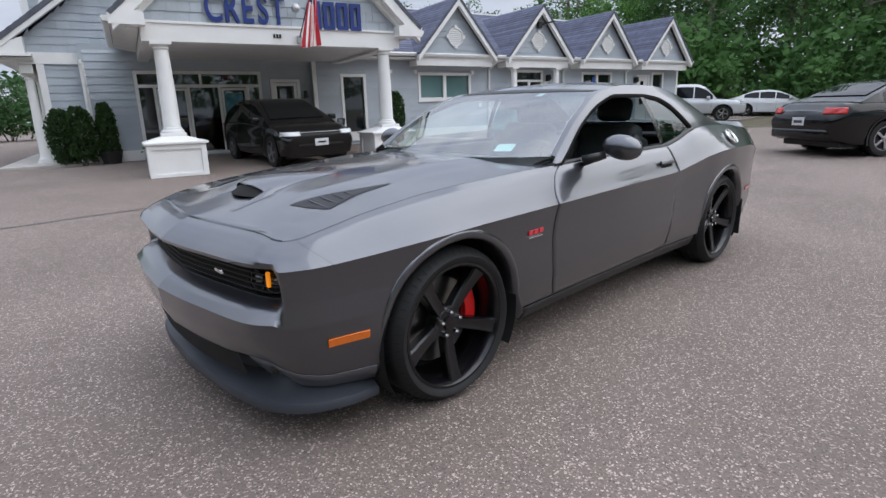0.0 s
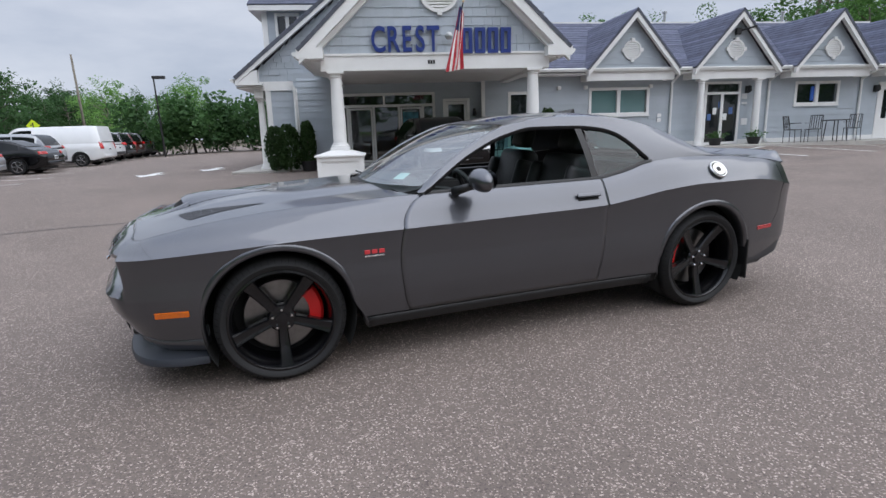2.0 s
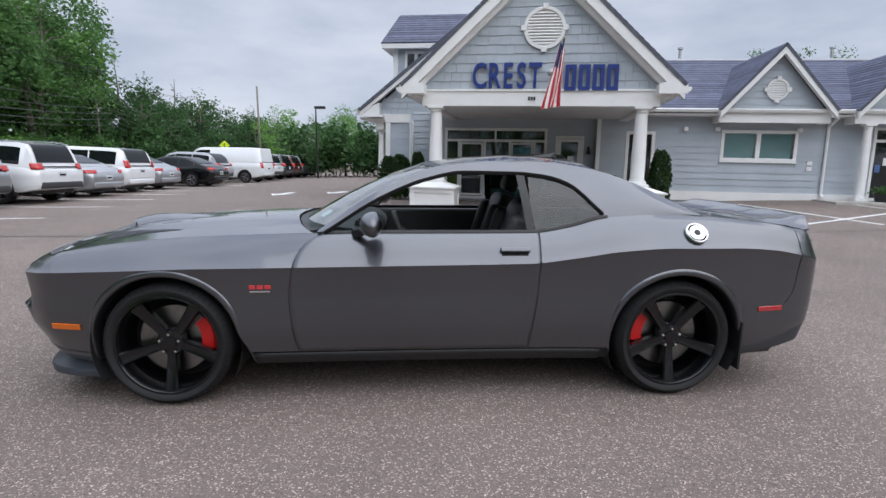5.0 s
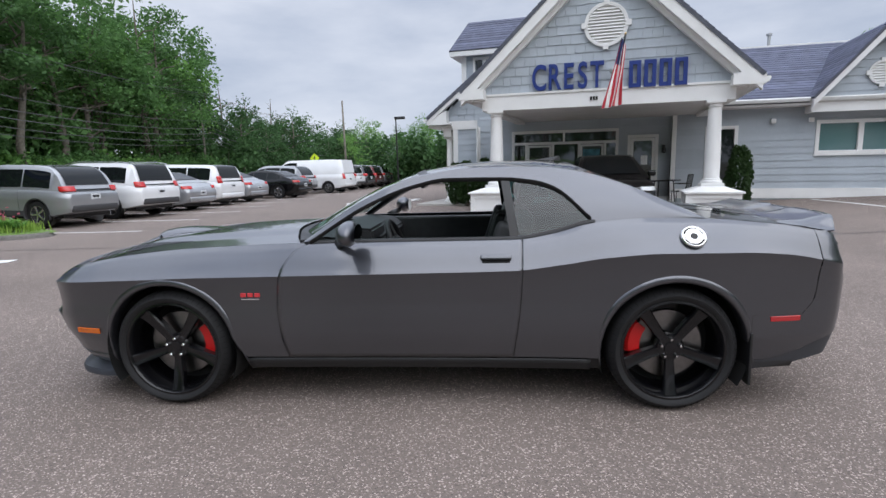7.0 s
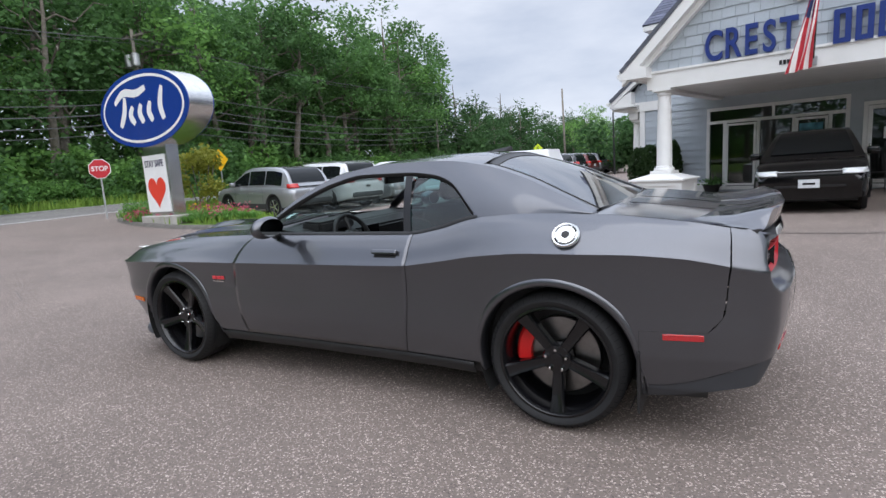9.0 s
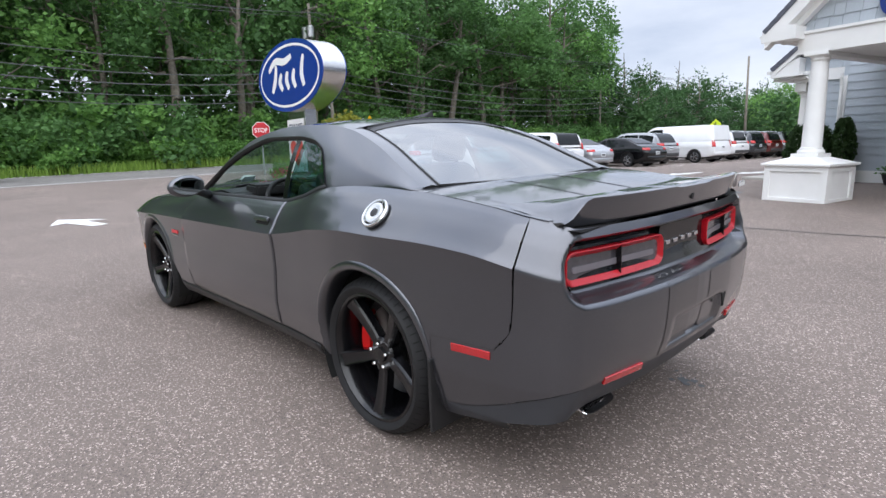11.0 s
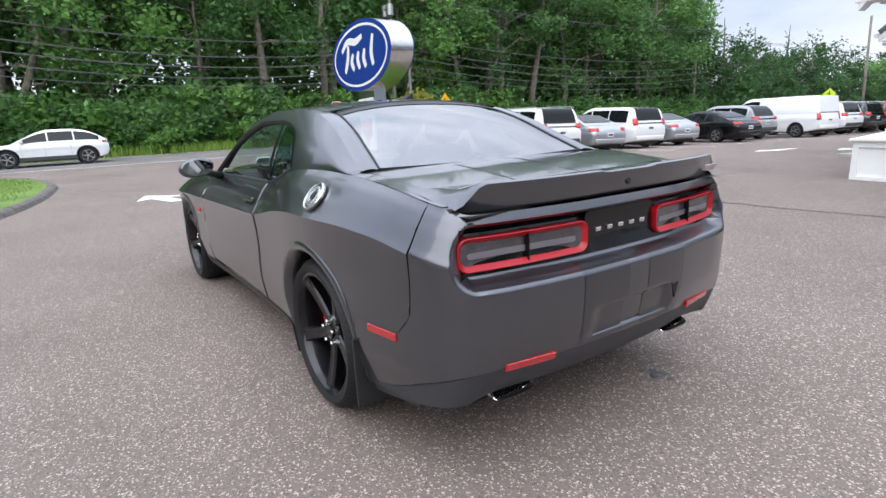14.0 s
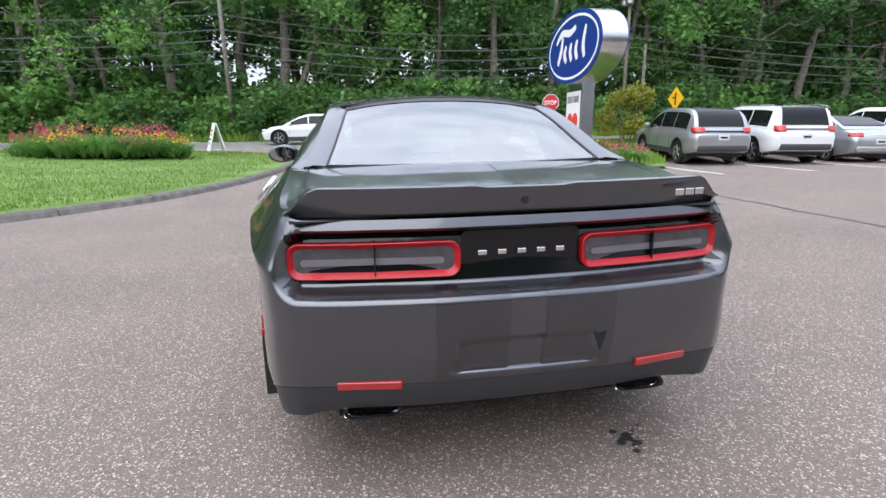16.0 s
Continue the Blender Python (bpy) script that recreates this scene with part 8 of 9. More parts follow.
# conifers by the entrance
def conifer(x, y, h, r, label, seed, pot=False):
    rng = np.random.default_rng(seed)
    z = ground_z(x, y)
    root = thing("conifer", pose(x, y, z), label, "shrub", "entrance conifers")
    n = 3600
    t = rng.uniform(0, 1, n) ** 0.9
    a = rng.uniform(0, 6.28, n)
    girth = np.minimum(1, 0.62 + 1.6 * t) * np.sqrt(np.maximum(0.0, 1 - np.maximum(0.0, (t - 0.45) / 0.58) ** 2.0))
    lump = 1 + 0.16 * np.sin(3 * a + 7 * t + seed) + 0.10 * np.sin(5 * a - 11 * t + 2 * seed)
    rad = 0.80 * r * girth * lump * rng.uniform(0.66, 1.08, n) + 0.02
    pts = np.stack([rad * np.cos(a), rad * np.sin(a), 0.10 + h * t + rng.uniform(-0.05, 0.07, n)], 1)
    v, f = leaves(pts, 0.085, rng, -0.6, 0.5)
    o = new("foliage", mesh_of("foliage", v, f, CONIFER))
    o.parent = root
    part("trunk", tube(BM(), (0, 0, 0), (0, 0, h * 0.7), 0.04, 0.015, 6), BARK, root)
    if pot:
        part("pot", lathe(BM(), [(0.2, 0), (0.27, 0.3), (0.28, 0.32), (0.25, 0.32)], 20), BLACK, root)


conifer(*on_site(-1.55, 13.2), 1.25, 0.34, "dark green clipped conifer at the entrance wall", 51)
conifer(*on_site(-1.15, 13.1), 1.30, 0.38, "dark green clipped conifer at the entrance wall", 52)
conifer(*on_site(-0.58, 13.2), 1.38, 0.26, "narrow dark conifer in a black pot", 53, True)
conifer(*on_site(6.2, 10.3), 1.42, 0.30, "dark conifer beside the portico column", 54)


# ---- parked vehicles ----
# Each is built about its rear axle: x forwards, y to its left, z up.
CARGLASS = mat("tinted_car_glass", (0.008, 0.010, 0.011), 0.03, spec=0.35, var=0.0)
CLEARLENS = mat("clear_lamp", (0.55, 0.57, 0.58), 0.1, coat=0.8, var=0.1, scale=30)
GREYPL = mat("grey_plastic", (0.05, 0.05, 0.052), 0.55, var=0.1)
ALLOY = mat("alloy_wheel", (0.50, 0.50, 0.51), 0.25, metal=0.9, var=0.05)
PLATE = mat("plate_white", (0.62, 0.64, 0.66), 0.5, var=0.15, scale=30)
SILVER = paint_mat("silver_paint", (0.36, 0.37, 0.385), 0.34, 0.1, 0.55)
PALE_SILVER = paint_mat("pale_silver_paint", (0.60, 0.61, 0.63), 0.36, 0.08, 0.25)
WHITEP = paint_mat("white_paint", (0.74, 0.75, 0.76), 0.35, 0.02, 0.0)
GREYP = paint_mat("steel_grey_paint", (0.16, 0.17, 0.18), 0.3, 0.1, 0.6)
BLACKP = paint_mat("black_paint", (0.003, 0.003, 0.0035), 0.2, 0.05, 0.0, 0.6)
BLACKP.node_tree.nodes["Principled BSDF"].inputs["Specular IOR Level"].default_value = 0.15
BLACKP.node_tree.nodes["Principled BSDF"].inputs["Coat Roughness"].default_value = 0.03
DARKP = paint_mat("charcoal_paint", (0.030, 0.034, 0.040), 0.25, 0.1, 0.4)
REDP = paint_mat("dark_red_paint", (0.10, 0.012, 0.012), 0.3, 0.1, 0.4)
BLUEP = paint_mat("slate_blue_paint", (0.03, 0.045, 0.07), 0.3, 0.1, 0.4)


def simple_wheel(parent, x, y, r, w, side, rim_mat=None, spokes=5):
    m = pose(x, y, r) @ (pose(0, 0, 0, -90, 0, 0) if side > 0 else pose(0, 0, 0, 90, 0, 0))
    wh = thing("wheel", m)
    wh.parent = parent
    rim = r * 0.68
    part("tyre", lathe(BM(), [(rim, -w), (r * 0.96, -w), (r, -w * 0.85), (r, -0.03), (r * 0.97, 0.0), (rim * 1.08, 0.008), (rim, 0.0)], 36, caps=False), RUBBER, wh, smooth=True, angle=40)
    rm = part("rim", lathe(BM(), [(rim, 0.002), (rim * 0.93, 0.004), (rim * 0.90, -0.03), (rim * 0.88, -0.12), (0.0, -0.13)], 36, caps=False), rim_mat or ALLOY, wh, smooth=True, angle=35)
    rm.data.materials.append(BLACK)
    for k in range(spokes):
        a = 2 * math.pi * k / spokes
        bm = box(BM(), 0.02, rim * 0.95, -rim * 0.11, rim * 0.11, -0.03, 0.0, 0.006, pose(0, 0, 0, 0, 0, math.degrees(a)))
        part("spoke", bm, rim_mat or ALLOY, rm)
    # the shade behind the spokes is a plain black disc
    part("brake_shadow", lathe(BM(), [(rim * 0.86, -0.05), (0.0, -0.051)], 24, caps=False), BLACK, wh)
    part("hub_cap", lathe(BM(), [(rim * 0.22, -0.03), (rim * 0.2, 0.004), (0.0, 0.008)], 16), rim_mat or ALLOY, rm)
    return wh


def vehicle(name, m, paint, label, category, top, roof, length, rear_over, wheelbase, width, tyre_r, sill=0.28, tail="bar", cladding=False, rails=False, group="", rim=None,
            belt_in=0.05, roof_in=0.17, tailz=(0.8, 1.0), nosez=(0.62, 0.78), panes=3, van=False, frontlow=0.26, glassy=True):
    """top: (x, height) of bonnet, belt and boot from tail to nose; roof: (x, height) of the cabin outline from the rear window's foot to the windscreen's foot."""
    root = thing(name, m, label, category, group)
    x0, x1 = -rear_over, length - rear_over
    hw = width / 2
    n = 44
    def plan(x):
        e = min((x - x0), (x1 - x))
        t = min(1.0, max(0.0, e / 0.55))
        return hw * (0.80 + 0.20 * math.sqrt(max(0, 1 - (1 - t) ** 2)))
    def lowz(x):
        e0, e1 = x - x0, x1 - x
        return sill + 0.10 * (1 - min(1, e0 / 0.5)) + (frontlow - sill + 0.04) * (1 - min(1, e1 / 0.5))
    def section(x):
        """Half width and height round the body at one station, from the middle of the top to the middle of the underside."""
        zt, zl, w = curve_at(top, x), lowz(x), plan(x)
        mid = zl + (zt - zl) * 0.62
        return ((0.0, zt + 0.02), (w * 0.72, zt + 0.012), (w - belt_in - 0.02, zt - 0.012), (w - belt_in * 0.55, zt - 0.06), (w - 0.004, mid + 0.05), (w, mid), (w - 0.006, mid - 0.06), (w - 0.012, zl + (zt - zl) * 0.40),
                (w - 0.006, zl + (zt - zl) * 0.25), (w - 0.015, zl + 0.09), (w - 0.035, zl), (w - 0.12, zl - 0.02), (0.0, zl - 0.02))
    def lean(x, z):
        """The tail slopes forward above the bumper and tucks in below it; the nose likewise."""
        e0, e1 = x - x0, x1 - x
        f0, f1 = max(0.0, 1 - e0 / 0.45), max(0.0, 1 - e1 / 0.45)
        hi = sstep(tailz[0] - 0.12, tailz[1] + 0.10, z)
        lo = sstep(0.62, 0.30, z)
        return (0.13 * hi + 0.09 * lo - 0.03) * f0 - (0.16 * sstep(nosez[0], nosez[1] + 0.1, z) + 0.08 * lo - 0.02) * f1
    def flank(x, z, side, off=0.008):
        """A place on the body's side at a height."""
        sec = section(x)
        u = sec[-3][0]
        for (ua, za), (ub, zb) in zip(sec[2:], sec[3:]):
            if zb <= z <= za:
                u = ua + (ub - ua) * (za - z) / max(za - zb, 1e-6)
                break
        return (x + lean(x, z), side * (u + off), z)
    def tail_face(y, z, off=0.008):
        return (x0 - off + lean(x0, z), y, z)
    def wrapped(name2, material, reach_in, reach_on, z0, z1, side, label2, end=0):
        """A lamp that follows the body round its corner."""
        xe = x0 if end == 0 else x1
        ye = abs(flank(xe, (z0 + z1) / 2, 1, 0.0)[1])
        vs2 = []
        for j in range(6):
            z = z0 + (z1 - z0) * j / 5
            rowp = []
            for i in range(4):
                y = ye - reach_in * (1 - i / 4)
                if end == 0:
                    rowp.append(tail_face(side * y, z))
                else:
                    rowp.append((x1 + 0.008 + lean(x1, z), side * y, z))
            for i in range(7):
                d = reach_on * i / 6
                rowp.append(flank(x0 + d if end == 0 else x1 - d, z - 0.0, side, 0.008))
            vs2 += rowp
        part_ob = raw(name2, vs2, grid_faces(6, 11), material, root, label2, smooth=True)
        mod = part_ob.modifiers.new("thickness", 'SOLIDIFY')
        mod.thickness = 0.03
        mod.offset = 0.0
        return part_ob
    arches = [(0.0, tyre_r, tyre_r * 1.16), (wheelbase, tyre_r, tyre_r * 1.16)]
    # body sides, tail and nose: one shell
    for side in (-1, 1):
        vs, ins = [], []
        for i in range(n + 1):
            t = i / n
            x = x0 + (x1 - x0) * (0.5 - 0.5 * math.cos(math.pi * t))
            w = plan(x)
            for u, z in section(x):
                p = [x + lean(x, z), side * u, z]
                c = False
                for cx, cz, r in arches:
                    d = math.hypot(x - cx, z - cz)
                    if d < r and u > w * 0.8:
                        f = r / max(d, 1e-4)
                        p[0], p[2] = cx + (x - cx) * f, cz + (z - cz) * f
                        c = True
                vs.append(tuple(p))
                ins.append(c)
        fs = [f for f in grid_faces(n + 1, 13) if not all(ins[q] for q in f)]
        # close the tail and the nose with strips across to the middle
        for base in (0, 13 * n):
            for k in range(1, 11):
                za, zb = vs[base + k][2], vs[base + k + 1][2]
                c0 = len(vs)
                vs += [(vs[base + k][0], 0.0, za), (vs[base + k + 1][0], 0.0, zb)]
                fs.append((base + k, base + k + 1, c0 + 1, c0))
        raw("body_side", vs, fs, paint, root, smooth=True, angle=40)
        for cx, cz, r in arches:
            vv = []
            for i in range(25):
                a = -0.3 + (math.pi + 0.6) * i / 24
                for rr, yy in ((0.03, hw + 0.004), (0.0, hw + 0.006), (-0.01, hw - 0.02), (-0.01, hw - 0.3), (-r * 0.9, hw - 0.32)):
                    vv.append((cx + (r + rr) * math.cos(a), side * yy * (plan(cx) / hw), cz + (r + rr) * math.sin(a)))
            raw("wheel_arch", vv, grid_faces(25, 5), GREYPL if cladding else BLACK, root, smooth=True)
        if cladding:
            bm = box(BM(), 0.42, wheelbase - 0.42, min(side * (hw - 0.05), side * (hw + 0.012)), max(side * (hw - 0.05), side * (hw + 0.012)), sill - 0.02, sill + 0.14, 0.01)
            part("sill_cladding", bm, GREYPL, root)
        # mirror and door lines
        xm = roof[-1][0] - 0.42
        zb = curve_at(top, xm)
        bm = box(BM(), xm - 0.07, xm + 0.09, min(side * (hw - 0.02), side * (hw + 0.17)), max(side * (hw - 0.02), side * (hw + 0.17)), zb + 0.02, zb + 0.16, 0.035)
        part("door_mirror", bm, paint, root, smooth=True)
        doors = ([0.62, wheelbase * 0.5 + 0.12, wheelbase - 0.52] if not van else [wheelbase - 1.4, wheelbase - 0.45])
        for xd in doors:
            zt, zl, w = curve_at(top, xd), lowz(xd), plan(xd)
            bm = BM()
            mid = zl + (zt - zl) * 0.62
            tube(bm, (xd, side * (w - belt_in * 0.55), zt - 0.06), (xd - 0.02, side * (w + 0.001), mid), 0.004, n=4)
            tube(bm, (xd - 0.02, side * (w + 0.001), mid), (xd - 0.02, side * (w - 0.01), zl + 0.08), 0.004, n=4)
            part("door_seam", bm, BLACK, root)
            if xd != doors[0] or van:
                bm = box(BM(), xd - 0.34 if not van else xd - 0.3, xd - 0.16, min(side * (w - 0.01), side * (w + 0.025)), max(side * (w - 0.01), side * (w + 0.025)), mid + 0.02, mid + 0.05, 0.008)
                part("door_handle", bm, paint, root)
        if tail == "bar":
            wrapped("tail_lamp", RED, hw * 0.16, 0.22, tailz[0] + 0.03, tailz[1] - 0.01, side, "red tail lamp")
        elif tail == "tall":
            wrapped("tail_lamp", RED, 0.05, 0.10, tailz[0] + 0.03, tailz[1] - 0.06, side, "red tail lamp")
        else:
            wrapped("tail_lamp", RED, hw * 0.12, 0.16, tailz[0] + 0.03, tailz[1] - 0.04, side, "red tail lamp")
        wrapped("head_lamp", CLEARLENS, hw * 0.22, 0.26, nosez[0] + 0.02, nosez[1] - 0.01, side, "clear head lamp", 1)
        for xa in (0.0, wheelbase):
            simple_wheel(root, xa, side * (hw - 0.03), tyre_r, 0.22, side, rim)
    # cabin
    def rz(x):
        return curve_at(roof, x)
    ra, rb = roof[0][0], roof[-1][0]
    rows2, m2 = [], 40
    zmax = max(z for _, z in roof)
    for i in range(m2 + 1):
        x = ra + (rb - ra) * i / m2
        zt, zr = curve_at(top, x), max(rz(x), curve_at(top, x) + 0.002)
        f = (zr - zt) / (zmax - zt + 1e-6)
        w = plan(x) - belt_in
        row = [(x, -w, zt - 0.02)]
        wr = w - roof_in * f
        for t in (-1, -0.96, -0.7, 0, 0.7, 0.96, 1):
            z = zr - (0.045 if abs(t) == 1 else 0.018 if abs(t) > 0.9 else 0.006 if abs(t) > 0.5 else 0) * f
            row.append((x, t * wr, z))
        row.append((x, w, zt - 0.02))
        rows2 += row
    raw("cabin", rows2, grid_faces(m2 + 1, 9), paint, root, smooth=True, angle=45)
    # side glass panes
    usable = [ra + (rb - ra) * i / 120 for i in range(121)]
    good = [x for x in usable if rz(x) - curve_at(top, x) > 0.17]
    if van:
        good = [x for x in good if x > wheelbase - 1.25]
    # tall bodies keep a broad painted pillar behind the last pane
    ga, gb = good[0] + (0.30 if 1.65 < zmax < 1.9 else 0.06), good[-1] - 0.02
    for side in (-1, 1):
        cuts = [ga + (gb - ga) * k / panes for k in range(panes + 1)]
        for a, b in zip(cuts, cuts[1:]):
            vv, k = [], 10
            for i in range(k + 1):
                x = a + 0.025 + (b - a - 0.05) * i / k
                zt, zr = curve_at(top, x), rz(x)
                f = (zr - zt) / (zmax - zt + 1e-6)
                w = plan(x) - belt_in
                wr = w - roof_in * f
                for s in (0.10, 0.86):
                    zz = (zt - 0.02) + (zr - 0.045 * f - zt + 0.02) * s
                    yy = w + (wr - w) * s
                    vv.append((x, side * (yy + 0.004), zz))
            raw("side_window", vv, grid_faces(k + 1, 2), CARGLASS, root)
    # windscreen and rear window lie on the sloping parts
    for name2, lo, hi in (("rear_window", 0, 1), ("windscreen", 1, 0)):
        xs2 = [x for x in usable if rz(x) - curve_at(top, x) > 0.10 and (x < ra + (rb - ra) * 0.35 if lo == 0 else x > rb - (rb - ra) * 0.42) and rz(x) < zmax - 0.055]
        if len(xs2) < 3:
            continue
        if van and lo == 0:
            continue
        vv = []
        for i in range(9):
            x = xs2[0] + (xs2[-1] - xs2[0]) * i / 8
            zt, zr = curve_at(top, x), rz(x)
            f = (zr - zt) / (zmax - zt + 1e-6)
            wr = (plan(x) - belt_in - roof_in * f) * 0.84
            h = 0.01
            dz = (rz(x + h) - rz(x - h)) / (2 * h)
            nn = Vector((-dz, 0, 1)).normalized() * 0.018
            for t in (-1, -0.5, 0, 0.5, 1):
                vv.append((x + nn.x, t * wr, zr - 0.012 * abs(t) * f + nn.z))
        raw(name2, vv, grid_faces(9, 5), CARGLASS, root, smooth=True)
    # plate, bumper inserts, underside
    zb = tailz[0] - 0.13 if tail != "tall" else 0.85
    part("number_plate", box(BM(), x0 - 0.032, x0 - 0.010, -0.16, 0.16, zb - 0.07, zb + 0.09, 0.004), PLATE, root, "pale plain number plate")
    part("plate_bar", box(BM(), x0 - 0.036, x0 - 0.03, -0.11, 0.11, zb - 0.02, zb + 0.035), DARKP, root)
    part("rear_bumper", box(BM(), x0 - 0.045, x0 + 0.25, -hw * 0.80, hw * 0.80, lowz(x0) + 0.0, lowz(x0) + 0.20, 0.05), GREYPL if cladding else paint, root, smooth=True, angle=50)
    part("front_grille", box(BM(), x1 - 0.10, x1 + 0.01, -hw * 0.62, hw * 0.62, nosez[0] - 0.22, nosez[0] + 0.06, 0.03), BLACK, root)
    part("underside", box(BM(), x0 + 0.3, x1 - 0.3, -hw * 0.8, hw * 0.8, sill - 0.06, sill + 0.1), BLACK, root)
    if rails:
        for side in (-1, 1):
            bm = BM()
            pts2 = [(x, rz(x) + 0.03) for x in usable if rz(x) > zmax - 0.10]
            for p, q in zip(pts2[::8], pts2[8::8]):
                tube(bm, (p[0], side * (hw - belt_in - roof_in + 0.0), p[1]), (q[0], side * (hw - belt_in - roof_in), q[1]), 0.018, n=6)
            part("roof_rail", bm, STEEL, root)
    return root


SUV = dict(top=[(-0.95, 0.98), (-0.7, 1.04), (0.5, 1.08), (2.2, 1.06), (2.75, 1.04), (3.3, 0.98), (3.72, 0.80)],
           roof=[(-0.86, 1.06), (-0.60, 1.50), (-0.35, 1.66), (0.3, 1.73), (1.3, 1.74), (1.75, 1.66), (2.2, 1.40), (2.75, 1.05)],
           length=4.78, rear_over=1.0, wheelbase=2.85, width=1.92, tyre_r=0.37, sill=0.34, cladding=True, tailz=(0.98, 1.16), nosez=(0.74, 0.9))
BIG = dict(top=[(-1.05, 1.02), (-0.8, 1.08), (0.5, 1.13), (2.2, 1.12), (2.85, 1.10), (3.4, 1.06), (3.85, 0.92)],
           roof=[(-0.98, 1.10), (-0.86, 1.45), (-0.72, 1.70), (-0.2, 1.77), (1.3, 1.78), (1.85, 1.69), (2.3, 1.44), (2.85, 1.11)],
           length=5.02, rear_over=1.1, wheelbase=2.86, width=2.0, tyre_r=0.38, sill=0.36, cladding=True, tailz=(0.98, 1.22), nosez=(0.82, 0.98), tail="corner", rails=True)
SEDAN = dict(top=[(-1.08, 0.86), (-0.85, 1.02), (-0.3, 1.04), (0.5, 0.98), (2.0, 0.95), (2.6, 0.94), (3.2, 0.86), (3.72, 0.66)],
             roof=[(-0.62, 1.03), (-0.1, 1.25), (0.45, 1.43), (1.1, 1.47), (1.5, 1.44), (2.0, 1.26), (2.62, 0.95)],
             length=4.86, rear_over=1.1, wheelbase=2.85, width=1.85, tyre_r=0.335, sill=0.24, tailz=(0.80, 0.95), nosez=(0.60, 0.74), roof_in=0.20)
MINI = dict(top=[(-1.05, 1.0), (-0.8, 1.06), (0.5, 1.06), (2.4, 1.03), (2.95, 1.0), (3.5, 0.94), (4.0, 0.78)],
            roof=[(-1.0, 1.08), (-0.86, 1.45), (-0.74, 1.66), (-0.2, 1.73), (1.6, 1.75), (2.0, 1.66), (2.4, 1.44), (3.05, 1.02)],
            length=5.15, rear_over=1.06, wheelbase=3.08, width=1.98, tyre_r=0.34, sill=0.26, tail="tall", tailz=(0.95, 1.32), nosez=(0.68, 0.84))
VAN = dict(top=[(-1.05, 1.2), (3.0, 1.2), (3.6, 1.16), (4.1, 1.10), (4.5, 0.92)],
           roof=[(-1.03, 1.25), (-1.0, 1.9), (-0.92, 2.06), (0.0, 2.10), (2.6, 2.10), (2.95, 2.02), (3.4, 1.62), (4.05, 1.15)],
           length=5.6, rear_over=1.08, wheelbase=3.3, width=2.06, tyre_r=0.35, sill=0.32, tail="tall", tailz=(0.85, 1.30), nosez=(0.80, 1.0), van=True, panes=1, roof_in=0.14)
CROSS = dict(top=[(-0.95, 0.92), (-0.7, 1.04), (0.5, 1.05), (2.1, 1.02), (2.75, 1.0), (3.3, 0.94), (3.78, 0.72)],
             roof=[(-0.86, 1.05), (-0.45, 1.32), (0.0, 1.52), (0.6, 1.60), (1.25, 1.60), (1.7, 1.52), (2.2, 1.30), (2.8, 1.0)],
             length=4.71, rear_over=0.88, wheelbase=2.97, width=1.88, tyre_r=0.37, sill=0.28, tailz=(0.9, 1.02), nosez=(0.72, 0.84), roof_in=0.22)


def at_axle(x, y, heading):
    z = ground_z(x, y)
    zf = ground_z(x + 2.8 * math.cos(radians(heading)), y + 2.8 * math.sin(radians(heading)))
    return pose(x, y, z, 0, 0, heading) @ pose(0, 0, 0, 0, -math.degrees(math.atan2(zf - z, 2.8)), 0)


G = "cars parked in the bays"
HD = 171
vehicle("suv", at_axle(-11.72, 10.85, HD), SILVER, "silver mid-size crossover parked nose-in in a bay", "car", group=G, **SUV)
vehicle("suv", at_axle(-11.35, 13.30, HD), WHITEP, "white three-row sport utility with black lower trim", "car", group=G, **BIG)
vehicle("sedan", at_axle(-11.42, 16.05, HD), SILVER, "silver-white saloon with red tail lamps", "car", group=G, **SEDAN)
vehicle("minivan", at_axle(-11.5, 18.75, HD), WHITEP, "white minivan with tall red tail lamps", "car", group=G, **MINI)
vehicle("sedan", at_axle(-11.5, 21.4, HD), SILVER, "silver-grey saloon parked in a bay", "car", group=G, **SEDAN)
vehicle("sedan", at_axle(-10.35, 24.6, HD), BLACKP, "black compact saloon with silver wheels", "car", group=G, **SEDAN)
vehicle("suv", at_axle(-10.9, 27.5, HD), SILVER, "silver crossover beside the black saloon", "car", group=G, **SUV)
vehicle("van", at_axle(-9.4, 30.6, HD), WHITEP, "white windowless delivery van", "van", group=G, **VAN)
for i, (p, lab) in enumerate(((WHITEP, "white crew-cab pickup far along the lot"), (DARKP, "dark grey pickup far along the lot"), (REDP, "dark red pickup far along the lot"), (GREYP, "grey pickup far along the lot"),
                              (DARKP, "dark sport utility far along the lot"), (BLUEP, "dark blue car parked far along the lot"))):
    vehicle("sport_utility", at_axle(-9.6 + 0.1 * i, 34.2 + 3.0 * i, HD), p, lab, "car", group=G, **BIG)
vehicle("sedan", at_axle(10.9, 0.15, -36), BLACKP, "black saloon parked beyond the coupe", "car", **SEDAN)
mach = vehicle("crossover", at_axle(3.58, 11.61, -95.7) @ Matrix.Diagonal((0.93, 0.93, 0.93, 1)), BLACKP, "black electric crossover under the portico", "car", rim=GREYP, **CROSS)
vehicle("sedan", at_axle(33.0, 9.6, -70), WHITEP, "white saloon behind the pickup", "car", **SEDAN)
part("show_plate", box(BM(), 3.835, 3.86, -0.17, 0.17, 0.50, 0.66, 0.004), PLATE, mach, "white dealer plate")
part("show_plate_bar", box(BM(), 3.858, 3.864, -0.1, 0.1, 0.56, 0.60), DARKP, mach)
